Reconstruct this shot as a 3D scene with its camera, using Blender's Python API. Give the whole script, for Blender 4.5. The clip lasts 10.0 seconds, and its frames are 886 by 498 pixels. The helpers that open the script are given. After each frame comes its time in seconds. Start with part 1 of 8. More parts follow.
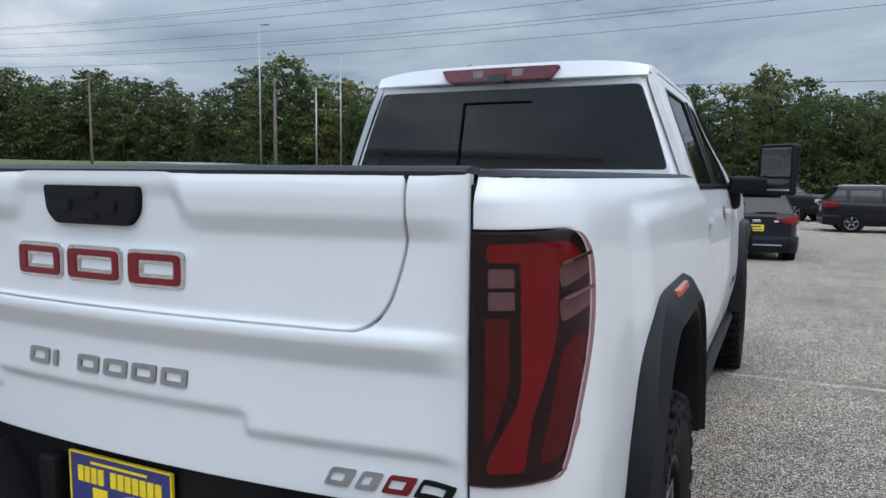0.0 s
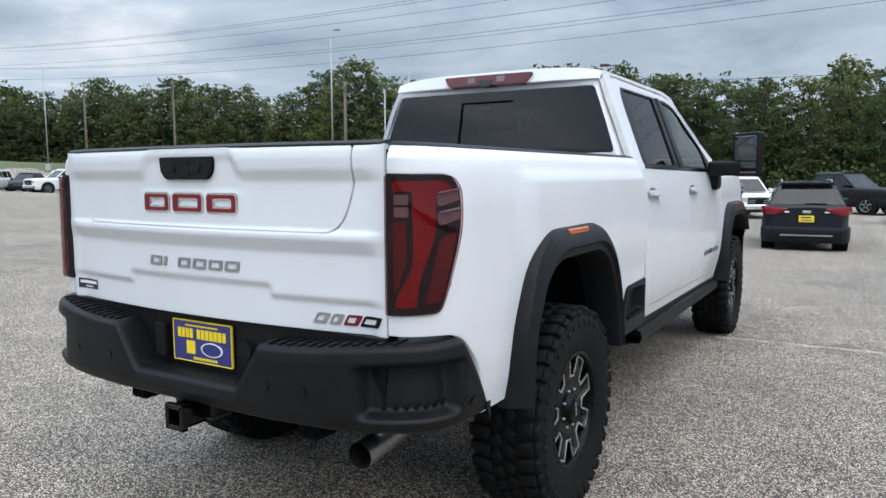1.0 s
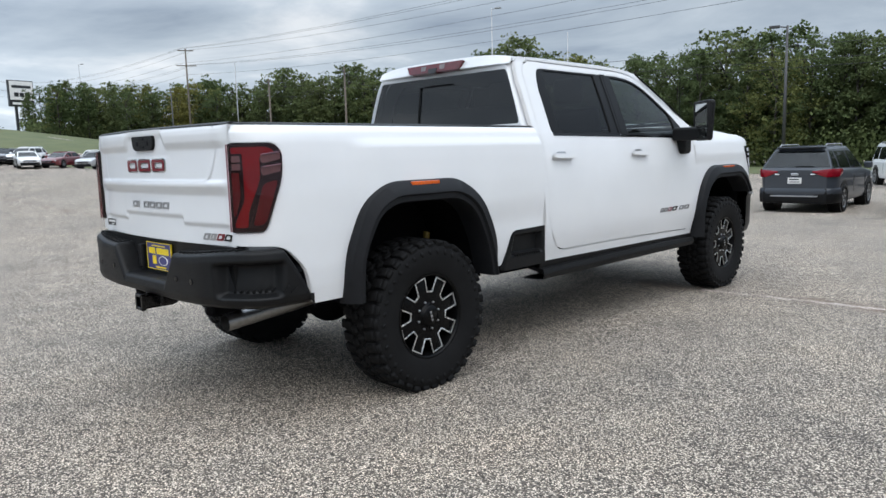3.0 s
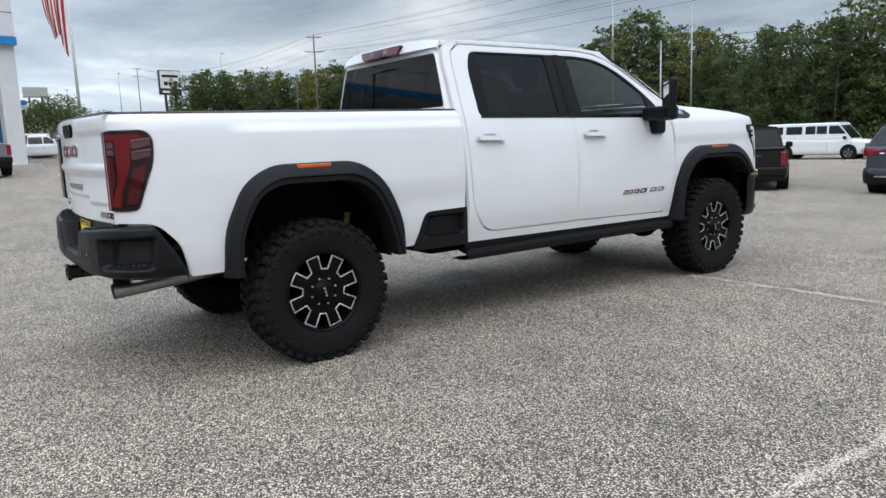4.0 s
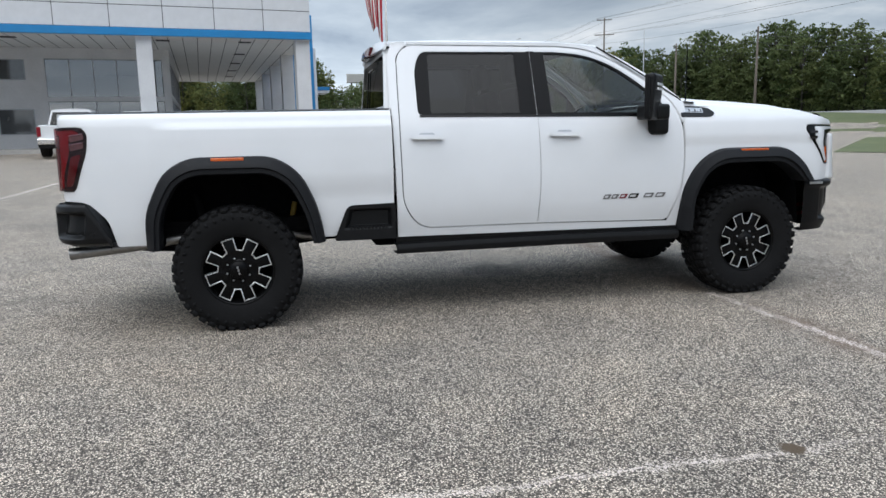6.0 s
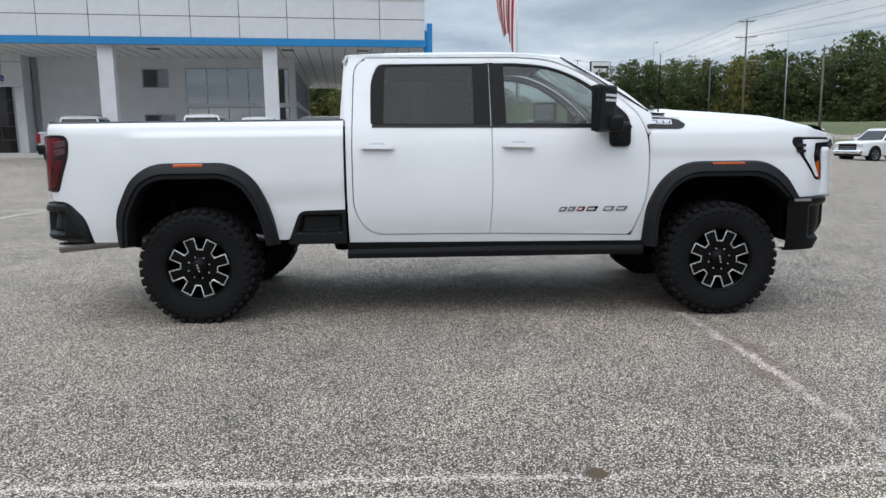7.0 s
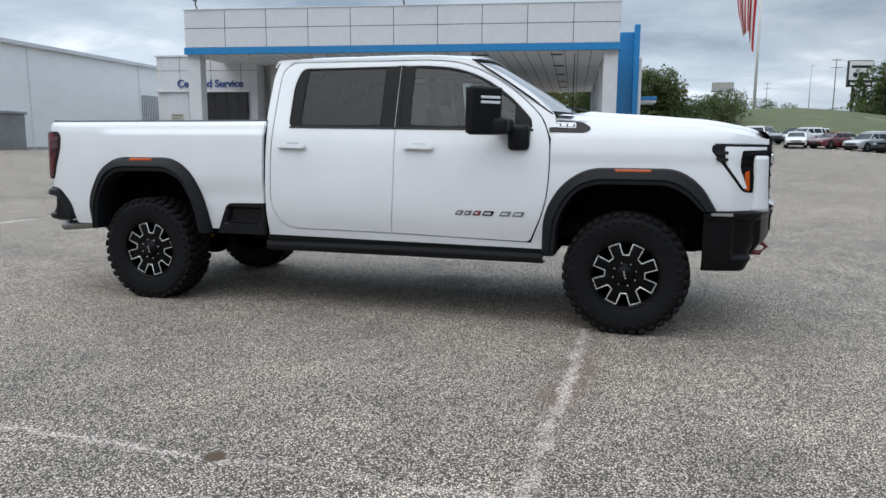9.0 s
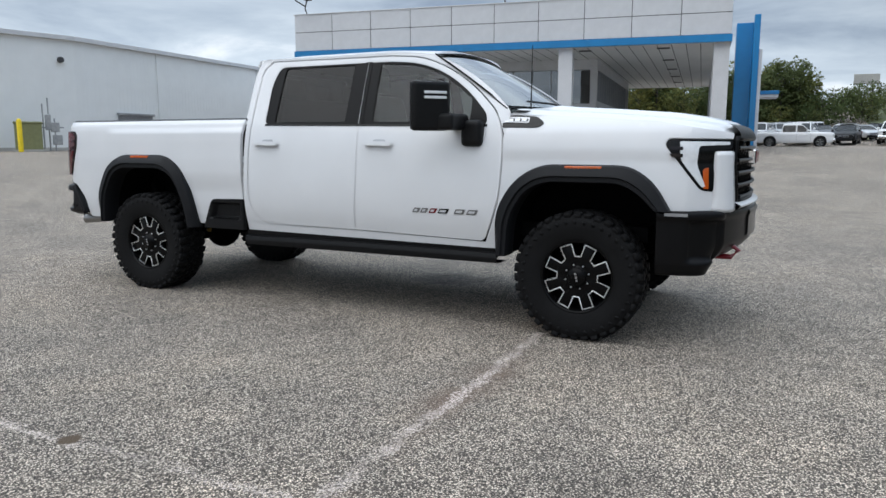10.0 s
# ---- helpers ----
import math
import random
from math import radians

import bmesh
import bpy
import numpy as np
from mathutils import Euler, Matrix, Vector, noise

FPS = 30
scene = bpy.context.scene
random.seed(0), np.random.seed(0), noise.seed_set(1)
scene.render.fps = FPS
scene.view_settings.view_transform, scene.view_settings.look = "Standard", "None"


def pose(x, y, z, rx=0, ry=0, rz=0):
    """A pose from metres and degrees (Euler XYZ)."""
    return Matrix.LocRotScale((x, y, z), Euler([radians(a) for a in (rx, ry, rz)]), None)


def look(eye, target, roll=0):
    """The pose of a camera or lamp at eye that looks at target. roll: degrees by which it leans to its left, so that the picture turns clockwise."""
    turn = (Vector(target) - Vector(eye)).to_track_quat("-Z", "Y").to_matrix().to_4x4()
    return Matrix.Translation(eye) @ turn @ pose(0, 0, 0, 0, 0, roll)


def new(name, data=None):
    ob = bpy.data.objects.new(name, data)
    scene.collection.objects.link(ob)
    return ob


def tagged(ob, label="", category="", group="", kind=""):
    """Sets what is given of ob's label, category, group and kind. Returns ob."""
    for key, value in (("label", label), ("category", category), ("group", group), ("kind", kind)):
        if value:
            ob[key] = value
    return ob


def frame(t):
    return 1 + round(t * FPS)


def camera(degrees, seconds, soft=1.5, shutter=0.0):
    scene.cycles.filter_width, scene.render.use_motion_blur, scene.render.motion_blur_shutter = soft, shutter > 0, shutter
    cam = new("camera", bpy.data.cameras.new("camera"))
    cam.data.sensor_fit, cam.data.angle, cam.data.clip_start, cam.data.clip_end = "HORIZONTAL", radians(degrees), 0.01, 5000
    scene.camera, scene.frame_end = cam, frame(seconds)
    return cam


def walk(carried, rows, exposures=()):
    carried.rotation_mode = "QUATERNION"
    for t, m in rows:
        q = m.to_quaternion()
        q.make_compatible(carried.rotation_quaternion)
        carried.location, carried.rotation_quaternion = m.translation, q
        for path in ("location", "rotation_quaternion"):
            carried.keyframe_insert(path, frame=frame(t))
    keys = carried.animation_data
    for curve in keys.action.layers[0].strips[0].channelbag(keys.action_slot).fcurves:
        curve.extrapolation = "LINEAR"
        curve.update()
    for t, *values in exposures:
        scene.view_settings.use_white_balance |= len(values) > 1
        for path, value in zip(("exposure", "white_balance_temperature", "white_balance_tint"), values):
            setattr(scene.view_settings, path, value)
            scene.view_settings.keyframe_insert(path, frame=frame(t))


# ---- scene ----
cam = camera(63.5, 10.0)
PATH = [
    (0, (1.258, -2.19, 1.536), (0.407, -0.392, 1.329), 0.5),
    (0.5, (1.629, -2.579, 1.487), (0.686, -0.826, 1.295), 0.3),
    (1, (2.057, -2.878, 1.446), (1.033, -1.174, 1.238), -0.2),
    (1.5, (2.415, -3.161, 1.426), (1.3, -1.515, 1.2), -0.7),
    (2, (2.898, -3.24, 1.411), (1.687, -1.666, 1.17), -1.0),
    (3.5, (4.47, -2.422, 1.349), (2.967, -1.133, 1.069), -1.9),
    (4, (4.973, -1.897, 1.339), (3.356, -0.76, 1.035), -2.2),
    (4.5, (5.306, -1.395, 1.345), (3.596, -0.41, 1.021), -2.2),
    (5, (5.631, -0.84, 1.36), (3.828, -0.041, 1.027), -1.9),
    (5.5, (5.94, -0.26, 1.367), (4.063, 0.347, 1.035), -1.5),
    (7, (6.436, 1.708, 1.385), (4.46, 1.768, 1.081), -0.7),
    (7.5, (6.538, 2.362, 1.393), (4.563, 2.269, 1.096), -0.4),
    (8, (6.464, 2.974, 1.389), (4.501, 2.731, 1.096), -0.1),
    (8.5, (6.388, 3.607, 1.377), (4.449, 3.211, 1.086), 0.2),
    (9, (6.215, 4.204, 1.359), (4.315, 3.649, 1.067), 0.3),
    (9.5, (5.999, 4.777, 1.351), (4.153, 4.067, 1.056), 0.2),
    (10, (5.702, 5.305, 1.344), (3.921, 4.445, 1.048), 0.0),
]
walk(cam, [(t, look(eye, target, roll)) for t, eye, target, roll in PATH], exposures=[(0.0, 0.22, 6350, 10), (0.6, 0.42, 6400, 10), (1.5, 0.50, 6550, 10), (4.0, 0.34, 6650, 10), (7.0, 0.21, 6600, 10), (10.0, 0.09, 6600, 10)])

# ---- world, sun, exposure ----
scene.view_settings.exposure = 0.0
world = bpy.data.worlds.new("overcast_sky")
scene.world = world
world.use_nodes = True
wt = world.node_tree
wt.nodes.clear()


def wn(kind, operation=""):
    n = wt.nodes.new(kind)
    if operation:
        n.operation = operation
    return n


SUN_ELEV, SUN_AZ = radians(58), radians(105)
w_out = wn("ShaderNodeOutputWorld")
w_bg = wn("ShaderNodeBackground")
w_sky = wn("ShaderNodeTexSky")
w_sky.sky_type, w_sky.sun_disc, w_sky.sun_elevation, w_sky.sun_rotation = "NISHITA", False, SUN_ELEV, SUN_AZ
w_co = wn("ShaderNodeTexCoord")
w_sep = wn("ShaderNodeSeparateXYZ")
w_zz = wn("ShaderNodeMath", operation="MAXIMUM")
w_zz.inputs[1].default_value = 0.0
w_za = wn("ShaderNodeMath", operation="ADD")
w_za.inputs[1].default_value = 0.11
w_dx = wn("ShaderNodeMath", operation="DIVIDE")
w_dy = wn("ShaderNodeMath", operation="DIVIDE")
w_cmb = wn("ShaderNodeCombineXYZ")
wt.links.new(w_co.outputs["Generated"], w_sep.inputs[0])
wt.links.new(w_sep.outputs["Z"], w_zz.inputs[0])
wt.links.new(w_zz.outputs[0], w_za.inputs[0])
for axis, node in (("X", w_dx), ("Y", w_dy)):
    wt.links.new(w_sep.outputs[axis], node.inputs[0])
    wt.links.new(w_za.outputs[0], node.inputs[1])
    wt.links.new(node.outputs[0], w_cmb.inputs[axis])
w_n1 = wn("ShaderNodeTexNoise")
w_n1.inputs["Scale"].default_value = 0.8
w_n1.inputs["Detail"].default_value = 9
w_n1.inputs["Roughness"].default_value = 0.58
w_n1.inputs["Distortion"].default_value = 0.35
w_n2 = wn("ShaderNodeTexNoise")
w_n2.inputs["Scale"].default_value = 0.21
w_n2.inputs["Detail"].default_value = 4
wt.links.new(w_cmb.outputs[0], w_n1.inputs["Vector"])
wt.links.new(w_cmb.outputs[0], w_n2.inputs["Vector"])
w_mix = wn("ShaderNodeMath", operation="MULTIPLY_ADD")
w_mix.inputs[1].default_value = 0.42
wt.links.new(w_n2.outputs["Fac"], w_mix.inputs[0])
w_half = wn("ShaderNodeMath", operation="MULTIPLY")
w_half.inputs[1].default_value = 0.58
wt.links.new(w_n1.outputs["Fac"], w_half.inputs[0])
wt.links.new(w_half.outputs[0], w_mix.inputs[2])
w_ramp = wn("ShaderNodeValToRGB")
cr = w_ramp.color_ramp
cr.elements[0].position, cr.elements[0].color = 0.38, (0.22, 0.28, 0.375, 1)
cr.elements[1].position, cr.elements[1].color = 0.65, (0.75, 0.80, 0.86, 1)
e = cr.elements.new(0.47)
e.color = (0.36, 0.435, 0.53, 1)
e = cr.elements.new(0.56)
e.color = (0.48, 0.56, 0.65, 1)
wt.links.new(w_mix.outputs[0], w_ramp.inputs[0])
w_sc = wn("ShaderNodeVectorMath", operation="SCALE")
w_sc.inputs["Scale"].default_value = 0.06
wt.links.new(w_sky.outputs[0], w_sc.inputs[0])
w_mx = wn("ShaderNodeMix")
w_mx.data_type = "RGBA"
w_mx.inputs["Factor"].default_value = 0.9
wt.links.new(w_sc.outputs[0], w_mx.inputs[6])
wt.links.new(w_ramp.outputs[0], w_mx.inputs[7])
# an overcast sky is brighter towards the zenith than at the horizon
w_lum = wn("ShaderNodeMapRange")
w_lum.inputs["From Min"].default_value, w_lum.inputs["From Max"].default_value = 0.18, 0.85
w_lum.inputs["To Min"].default_value, w_lum.inputs["To Max"].default_value = 1.0, 3.7
wt.links.new(w_sep.outputs["Z"], w_lum.inputs["Value"])
# brighter cloud to the west and low over the skyline
w_west = wn("ShaderNodeVectorMath", "DOT_PRODUCT")
w_west.inputs[1].default_value = (-0.82, -0.57, 0.0)
wt.links.new(w_co.outputs["Generated"], w_west.inputs[0])
w_wr = wn("ShaderNodeMapRange")
w_wr.interpolation_type = "SMOOTHSTEP"
w_wr.inputs["From Min"].default_value, w_wr.inputs["From Max"].default_value = 0.45, 1.0
w_wr.inputs["To Min"].default_value, w_wr.inputs["To Max"].default_value = 0.88, 1.36
wt.links.new(w_west.outputs["Value"], w_wr.inputs["Value"])
w_hz = wn("ShaderNodeMapRange")
w_hz.interpolation_type = "SMOOTHSTEP"
w_hz.inputs["From Min"].default_value, w_hz.inputs["From Max"].default_value = 0.04, 0.17
w_hz.inputs["To Min"].default_value, w_hz.inputs["To Max"].default_value = 1.14, 0.96
wt.links.new(w_sep.outputs["Z"], w_hz.inputs["Value"])
w_m1 = wn("ShaderNodeMath", "MULTIPLY")
wt.links.new(w_wr.outputs[0], w_m1.inputs[0])
wt.links.new(w_hz.outputs[0], w_m1.inputs[1])
w_m2 = wn("ShaderNodeMath", "MULTIPLY")
wt.links.new(w_m1.outputs[0], w_m2.inputs[0])
wt.links.new(w_lum.outputs[0], w_m2.inputs[1])
w_up = wn("ShaderNodeVectorMath", "SCALE")
wt.links.new(w_mx.outputs[2], w_up.inputs[0])
wt.links.new(w_m2.outputs[0], w_up.inputs["Scale"])
wt.links.new(w_up.outputs[0], w_bg.inputs["Color"])
w_bg.inputs["Strength"].default_value = 1.0
wt.links.new(w_bg.outputs[0], w_out.inputs["Surface"])

sun_data = bpy.data.lights.new("sun", "SUN")
sun_data.energy, sun_data.angle, sun_data.color = 1.2, radians(72), (1.0, 0.96, 0.9)
sun = new("sun", sun_data)
sun.matrix_world = look((0, 0, 40), (-40 / math.tan(SUN_ELEV) * math.sin(SUN_AZ), -40 / math.tan(SUN_ELEV) * math.cos(SUN_AZ), 0))


# ---- materials ----
class Mat:
    """A node material and short ways to add its nodes."""

    def __init__(self, name, color=(0.5, 0.5, 0.5), rough=0.5, metal=0.0, coat=0.0, spec=0.5):
        self.m = bpy.data.materials.new(name)
        self.m.use_nodes = True
        self.t = self.m.node_tree
        self.b = self.t.nodes["Principled BSDF"]
        self.b.inputs["Base Color"].default_value = (*color, 1)
        self.b.inputs["Roughness"].default_value = rough
        self.b.inputs["Metallic"].default_value = metal
        self.b.inputs["Coat Weight"].default_value = coat
        self.b.inputs["Coat Roughness"].default_value = 0.03
        self.b.inputs["Specular IOR Level"].default_value = spec
        self.co = None

    def n(self, kind, operation=""):
        nd = self.t.nodes.new(kind)
        if operation:
            nd.operation = operation
        return nd

    def link(self, a, b):
        self.t.links.new(a, b)

    def coord(self, out="Object"):
        if self.co is None:
            self.co = self.n("ShaderNodeTexCoord")
        return self.co.outputs[out]

    def noise(self, scale, detail=3, rough=0.5, out="Object", dist=0.0):
        nd = self.n("ShaderNodeTexNoise")
        nd.inputs["Scale"].default_value = scale
        nd.inputs["Detail"].default_value = detail
        nd.inputs["Roughness"].default_value = rough
        nd.inputs["Distortion"].default_value = dist
        self.link(self.coord(out), nd.inputs["Vector"])
        return nd.outputs["Fac"]

    def ramp(self, fac, stops):
        nd = self.n("ShaderNodeValToRGB")
        els = nd.color_ramp.elements
        while len(els) < len(stops):
            els.new(0.5)
        for el, (p, c) in zip(els, stops):
            el.position = p
            el.color = (*c, 1) if len(c) == 3 else c
        self.link(fac, nd.inputs[0])
        return nd.outputs[0]

    def mix(self, fac, a, b, blend="MIX"):
        nd = self.n("ShaderNodeMix")
        nd.data_type, nd.blend_type = "RGBA", blend
        for slot, v in ((0, fac), (6, a), (7, b)):
            if isinstance(v, (int, float)):
                nd.inputs[slot].default_value = v
            elif isinstance(v, tuple):
                nd.inputs[slot].default_value = (*v, 1)
            else:
                self.link(v, nd.inputs[slot])
        return nd.outputs[2]

    def math(self, op, a, b=0.0, c=0.0):
        nd = self.n("ShaderNodeMath", operation=op)
        for i, v in enumerate((a, b, c)):
            if isinstance(v, (int, float)):
                nd.inputs[i].default_value = v
            else:
                self.link(v, nd.inputs[i])
        return nd.outputs[0]

    def color(self, v):
        self.link(v, self.b.inputs["Base Color"])
        return self

    def rough(self, fac, lo, hi):
        nd = self.n("ShaderNodeMapRange")
        nd.inputs["To Min"].default_value, nd.inputs["To Max"].default_value = lo, hi
        self.link(fac, nd.inputs["Value"])
        self.link(nd.outputs[0], self.b.inputs["Roughness"])
        return self

    def bump(self, height, strength=0.3, dist=0.01):
        nd = self.n("ShaderNodeBump")
        nd.inputs["Strength"].default_value, nd.inputs["Distance"].default_value = strength, dist
        self.link(height, nd.inputs["Height"])
        self.link(nd.outputs[0], self.b.inputs["Normal"])
        return self


def plain(name, color, rough=0.5, metal=0.0, coat=0.0, grain=60.0, vary=0.12, bump=0.0, spec=0.5):
    """A surface with slight variation of colour and gloss at two scales."""
    m = Mat(name, color, rough, metal, coat, spec)
    f = m.noise(grain, 3)
    g = m.noise(grain / 14, 3)
    both = m.math("MULTIPLY_ADD", f, 0.5, m.math("MULTIPLY", g, 0.5))
    lo = tuple(c * (1 - vary) for c in color)
    hi = tuple(min(1, c * (1 + vary)) for c in color)
    m.color(m.ramp(both, [(0.35, lo), (0.65, hi)]))
    m.rough(both, max(0.02, rough - 0.08), min(1, rough + 0.08))
    if bump:
        m.bump(f, bump, 0.002)
    return m.m


def glassy(name, tint, gloss=0.0, mirror=0.95):
    """A thin pane: tinted see-through with a mirror gloss that grows at grazing angles."""
    m = Mat(name)
    m.t.nodes.remove(m.b)
    tr = m.n("ShaderNodeBsdfTransparent")
    tr.inputs["Color"].default_value = (*tint, 1)
    gl = m.n("ShaderNodeBsdfGlossy")
    gl.inputs["Roughness"].default_value = 0.02
    gl.inputs["Color"].default_value = (mirror, mirror, mirror, 1)
    lw = m.n("ShaderNodeLayerWeight")
    lw.inputs["Blend"].default_value = 0.5
    fr = m.math("MULTIPLY_ADD", m.math("POWER", lw.outputs["Facing"], 5.0), 0.95, 0.045)
    mx = m.n("ShaderNodeMixShader")
    m.link(m.math("ADD", fr, gloss), mx.inputs[0])
    m.link(tr.outputs[0], mx.inputs[1])
    m.link(gl.outputs[0], mx.inputs[2])
    m.link(mx.outputs[0], m.t.nodes["Material Output"].inputs["Surface"])
    return m.m


def paint(name, color, coat=1.0, metal=0.0, spec=0.5):
    m = Mat(name, color, 0.42, metal, coat, spec)
    f = m.noise(2.2, 4)
    dust = m.noise(0.6, 2)
    lo = tuple(c * 0.95 for c in color)
    m.color(m.ramp(f, [(0.3, lo), (0.7, color)]))
    m.rough(dust, 0.34, 0.48)
    return m.m


WHITE = paint("white_paint", (0.69, 0.70, 0.715), coat=0.6)
BLACK_TRIM = plain("black_plastic", (0.0058, 0.0060, 0.0066), 0.46, grain=400, vary=0.25, bump=0.25, spec=0.2)
GLOSS_BLACK = plain("gloss_black", (0.003, 0.003, 0.0034), 0.2, coat=0.05, grain=20, spec=0.25)
SATIN_BLACK = plain("satin_black", (0.0045, 0.0045, 0.005), 0.34, grain=40, spec=0.14)
GREY_FLARE = plain("dark_grey_plastic", (0.010, 0.0105, 0.012), 0.5, grain=300, vary=0.15, bump=0.15, spec=0.16)
RUBBER = plain("tyre_rubber", (0.0056, 0.0056, 0.0060), 0.72, grain=90, vary=0.45, bump=0.3, spec=0.16)
UNDER = plain("underbody_and_bay_black", (0.005, 0.005, 0.0055), 0.85, grain=20, vary=0.4, spec=0.05)
CHROME = Mat("chrome", (0.82, 0.83, 0.85), 0.08, 1.0).m
BADGE_GREY = plain("badge_grey_metal", (0.20, 0.20, 0.205), 0.3, 0.8, grain=60, vary=0.1)
WHEEL_BLACK = plain("wheel_black_paint", (0.0028, 0.0028, 0.003), 0.26, grain=20, spec=0.12)
OCHRE = plain("ochre_damper_paint", (0.22, 0.14, 0.015), 0.6, grain=40)
STEEL = plain("brushed_steel", (0.26, 0.255, 0.25), 0.34, 1.0, grain=40, vary=0.15)
ALU = plain("machined_aluminium", (0.72, 0.73, 0.74), 0.28, 0.9, grain=120, vary=0.08)
SILVER = plain("satin_silver", (0.45, 0.46, 0.48), 0.3, 0.85, grain=80)
RED_EMB = plain("red_enamel", (0.15, 0.005, 0.012), 0.3, coat=0.4, grain=30, spec=0.3)
RED_LENS = plain("red_lens", (0.20, 0.001, 0.005), 0.14, coat=0.8, grain=12, vary=0.2, spec=0.3)
DARK_RED = plain("smoked_red_lens", (0.10, 0.006, 0.009), 0.3, coat=0.5, grain=12, vary=0.25, spec=0.3)
BRAKE_RED = plain("brake_lamp_red", (0.11, 0.006, 0.012), 0.12, coat=0.5, grain=30, vary=0.3, spec=0.3)
SEAM = plain("door_seam_grey", (0.09, 0.09, 0.095), 0.7, grain=20)
SMOKE = plain("smoked_lens", (0.012, 0.009, 0.0095), 0.1, coat=0.4, grain=12, spec=0.25)
CLEAR_BLOCK = plain("clear_lens_block", (0.16, 0.13, 0.13), 0.3, coat=0.5, grain=25, vary=0.3, spec=0.3)
LAMP_WHITE = plain("white_lamp_lens", (0.72, 0.74, 0.76), 0.12, coat=1.0, grain=25, vary=0.1)
AMBER = plain("amber_lens", (0.52, 0.085, 0.006), 0.18, coat=0.8, grain=90, vary=0.2)
TINT = glassy("tinted_glass", (0.52, 0.58, 0.56), 0.01, 0.7)
SCREEN = glassy("windscreen_glass", (0.6, 0.66, 0.64), 0.14, 0.95)
PRIVACY = glassy("privacy_glass", (0.12, 0.125, 0.13), 0.0, 0.62)
BACK_GLASS = glassy("back_window_glass", (0.11, 0.115, 0.12), 0.05, 0.55)
LAMP_COVER = glassy("smoked_clear_cover", (0.68, 0.48, 0.50), 0.0, 0.42)
SHOWGLASS = glassy("showroom_glass", (0.35, 0.38, 0.40), 0.22)
SMALL_GLASS = plain("dark_mirror_glass", (0.05, 0.055, 0.06), 0.06, grain=2, vary=0.2, coat=1.0, spec=1.0)
MIRROR = Mat("mirror_glass", (0.40, 0.42, 0.43), 0.02, 1.0).m
SEAT = plain("dark_leather", (0.03, 0.03, 0.032), 0.5, grain=60, vary=0.25, bump=0.2)
BLUE = plain("blue_fascia_panel", (0.002, 0.19, 0.45), 0.32, coat=0.4, grain=1.5, vary=0.08)
BLUE_PLATE = plain("blue_plate", (0.015, 0.02, 0.16), 0.35, coat=0.5, grain=50)
YELLOW = plain("yellow_print", (0.85, 0.63, 0.02), 0.4, grain=50)
PANEL_WHITE = plain("light_grey_cladding", (0.60, 0.61, 0.63), 0.38, grain=2.0, vary=0.06)
STUCCO = plain("painted_stucco", (0.60, 0.60, 0.61), 0.75, grain=14, vary=0.08, bump=0.15)
SHEDWHITE = plain("painted_metal_siding", (0.80, 0.815, 0.81), 0.5, grain=1.2, vary=0.035)
SOFFIT = plain("soffit_panel", (0.74, 0.74, 0.73), 0.5, grain=2.0, vary=0.06)
DARK_GAP = plain("dark_joint", (0.03, 0.03, 0.032), 0.7, grain=20)
ALU_FRAME = plain("window_frame_metal", (0.30, 0.31, 0.33), 0.35, 0.7, grain=20)
GALV = plain("galvanised_steel", (0.36, 0.37, 0.38), 0.5, 0.6, grain=8, vary=0.2)
POLE_DARK = plain("dark_painted_pole", (0.05, 0.05, 0.052), 0.5, grain=8)
WOOD_POLE = plain("weathered_wood_pole", (0.13, 0.11, 0.09), 0.9, grain=9, vary=0.35, bump=0.4)
WIRE = plain("cable_black", (0.02, 0.02, 0.022), 0.6)
GREEN_BOX = plain("olive_green_steel", (0.20, 0.21, 0.10), 0.55, grain=6, vary=0.15)
FLAG_RED = plain("flag_red", (0.40, 0.02, 0.035), 0.8, grain=30)
FLAG_WHITE = plain("flag_white", (0.72, 0.71, 0.70), 0.8, grain=30)
FLAG_BLUE = plain("flag_blue", (0.02, 0.03, 0.13), 0.8, grain=30)
SIGN_BLACK = plain("sign_black", (0.012, 0.013, 0.015), 0.4, grain=4)
CONCRETE = plain("concrete", (0.42, 0.41, 0.39), 0.85, grain=5, vary=0.15, bump=0.2)

# coarse worn asphalt with exposed aggregate and ghost stall lines
am = Mat("worn_asphalt", rough=0.85)
geo = am.n("ShaderNodeNewGeometry")
am_pos = geo.outputs["Position"]


def am_tex(kind, scale, **inputs):
    nd = am.n(kind)
    nd.inputs["Scale"].default_value = scale
    for k, v in inputs.items():
        nd.inputs[k].default_value = v
    am.link(am_pos, nd.inputs["Vector"])
    return nd


st = am_tex("ShaderNodeTexVoronoi", 138.0, Randomness=1.0)
st2 = am_tex("ShaderNodeTexVoronoi", 330.0, Randomness=1.0)
big = am_tex("ShaderNodeTexNoise", 0.22, Detail=5.0, Roughness=0.6)
mid = am_tex("ShaderNodeTexNoise", 2.3, Detail=6.0, Roughness=0.65)
fine = am_tex("ShaderNodeTexNoise", 28.0, Detail=3.0)
shade = am.n("ShaderNodeSeparateColor")
am.link(st.outputs["Color"], shade.inputs[0])
stone = am.ramp(shade.outputs[0], [(0.0, (0.03, 0.028, 0.026)), (0.30, (0.095, 0.090, 0.084)), (0.55, (0.38, 0.36, 0.335)), (0.76, (0.93, 0.885, 0.82)), (1.0, (1.0, 0.97, 0.91))])
shade2 = am.n("ShaderNodeSeparateColor")
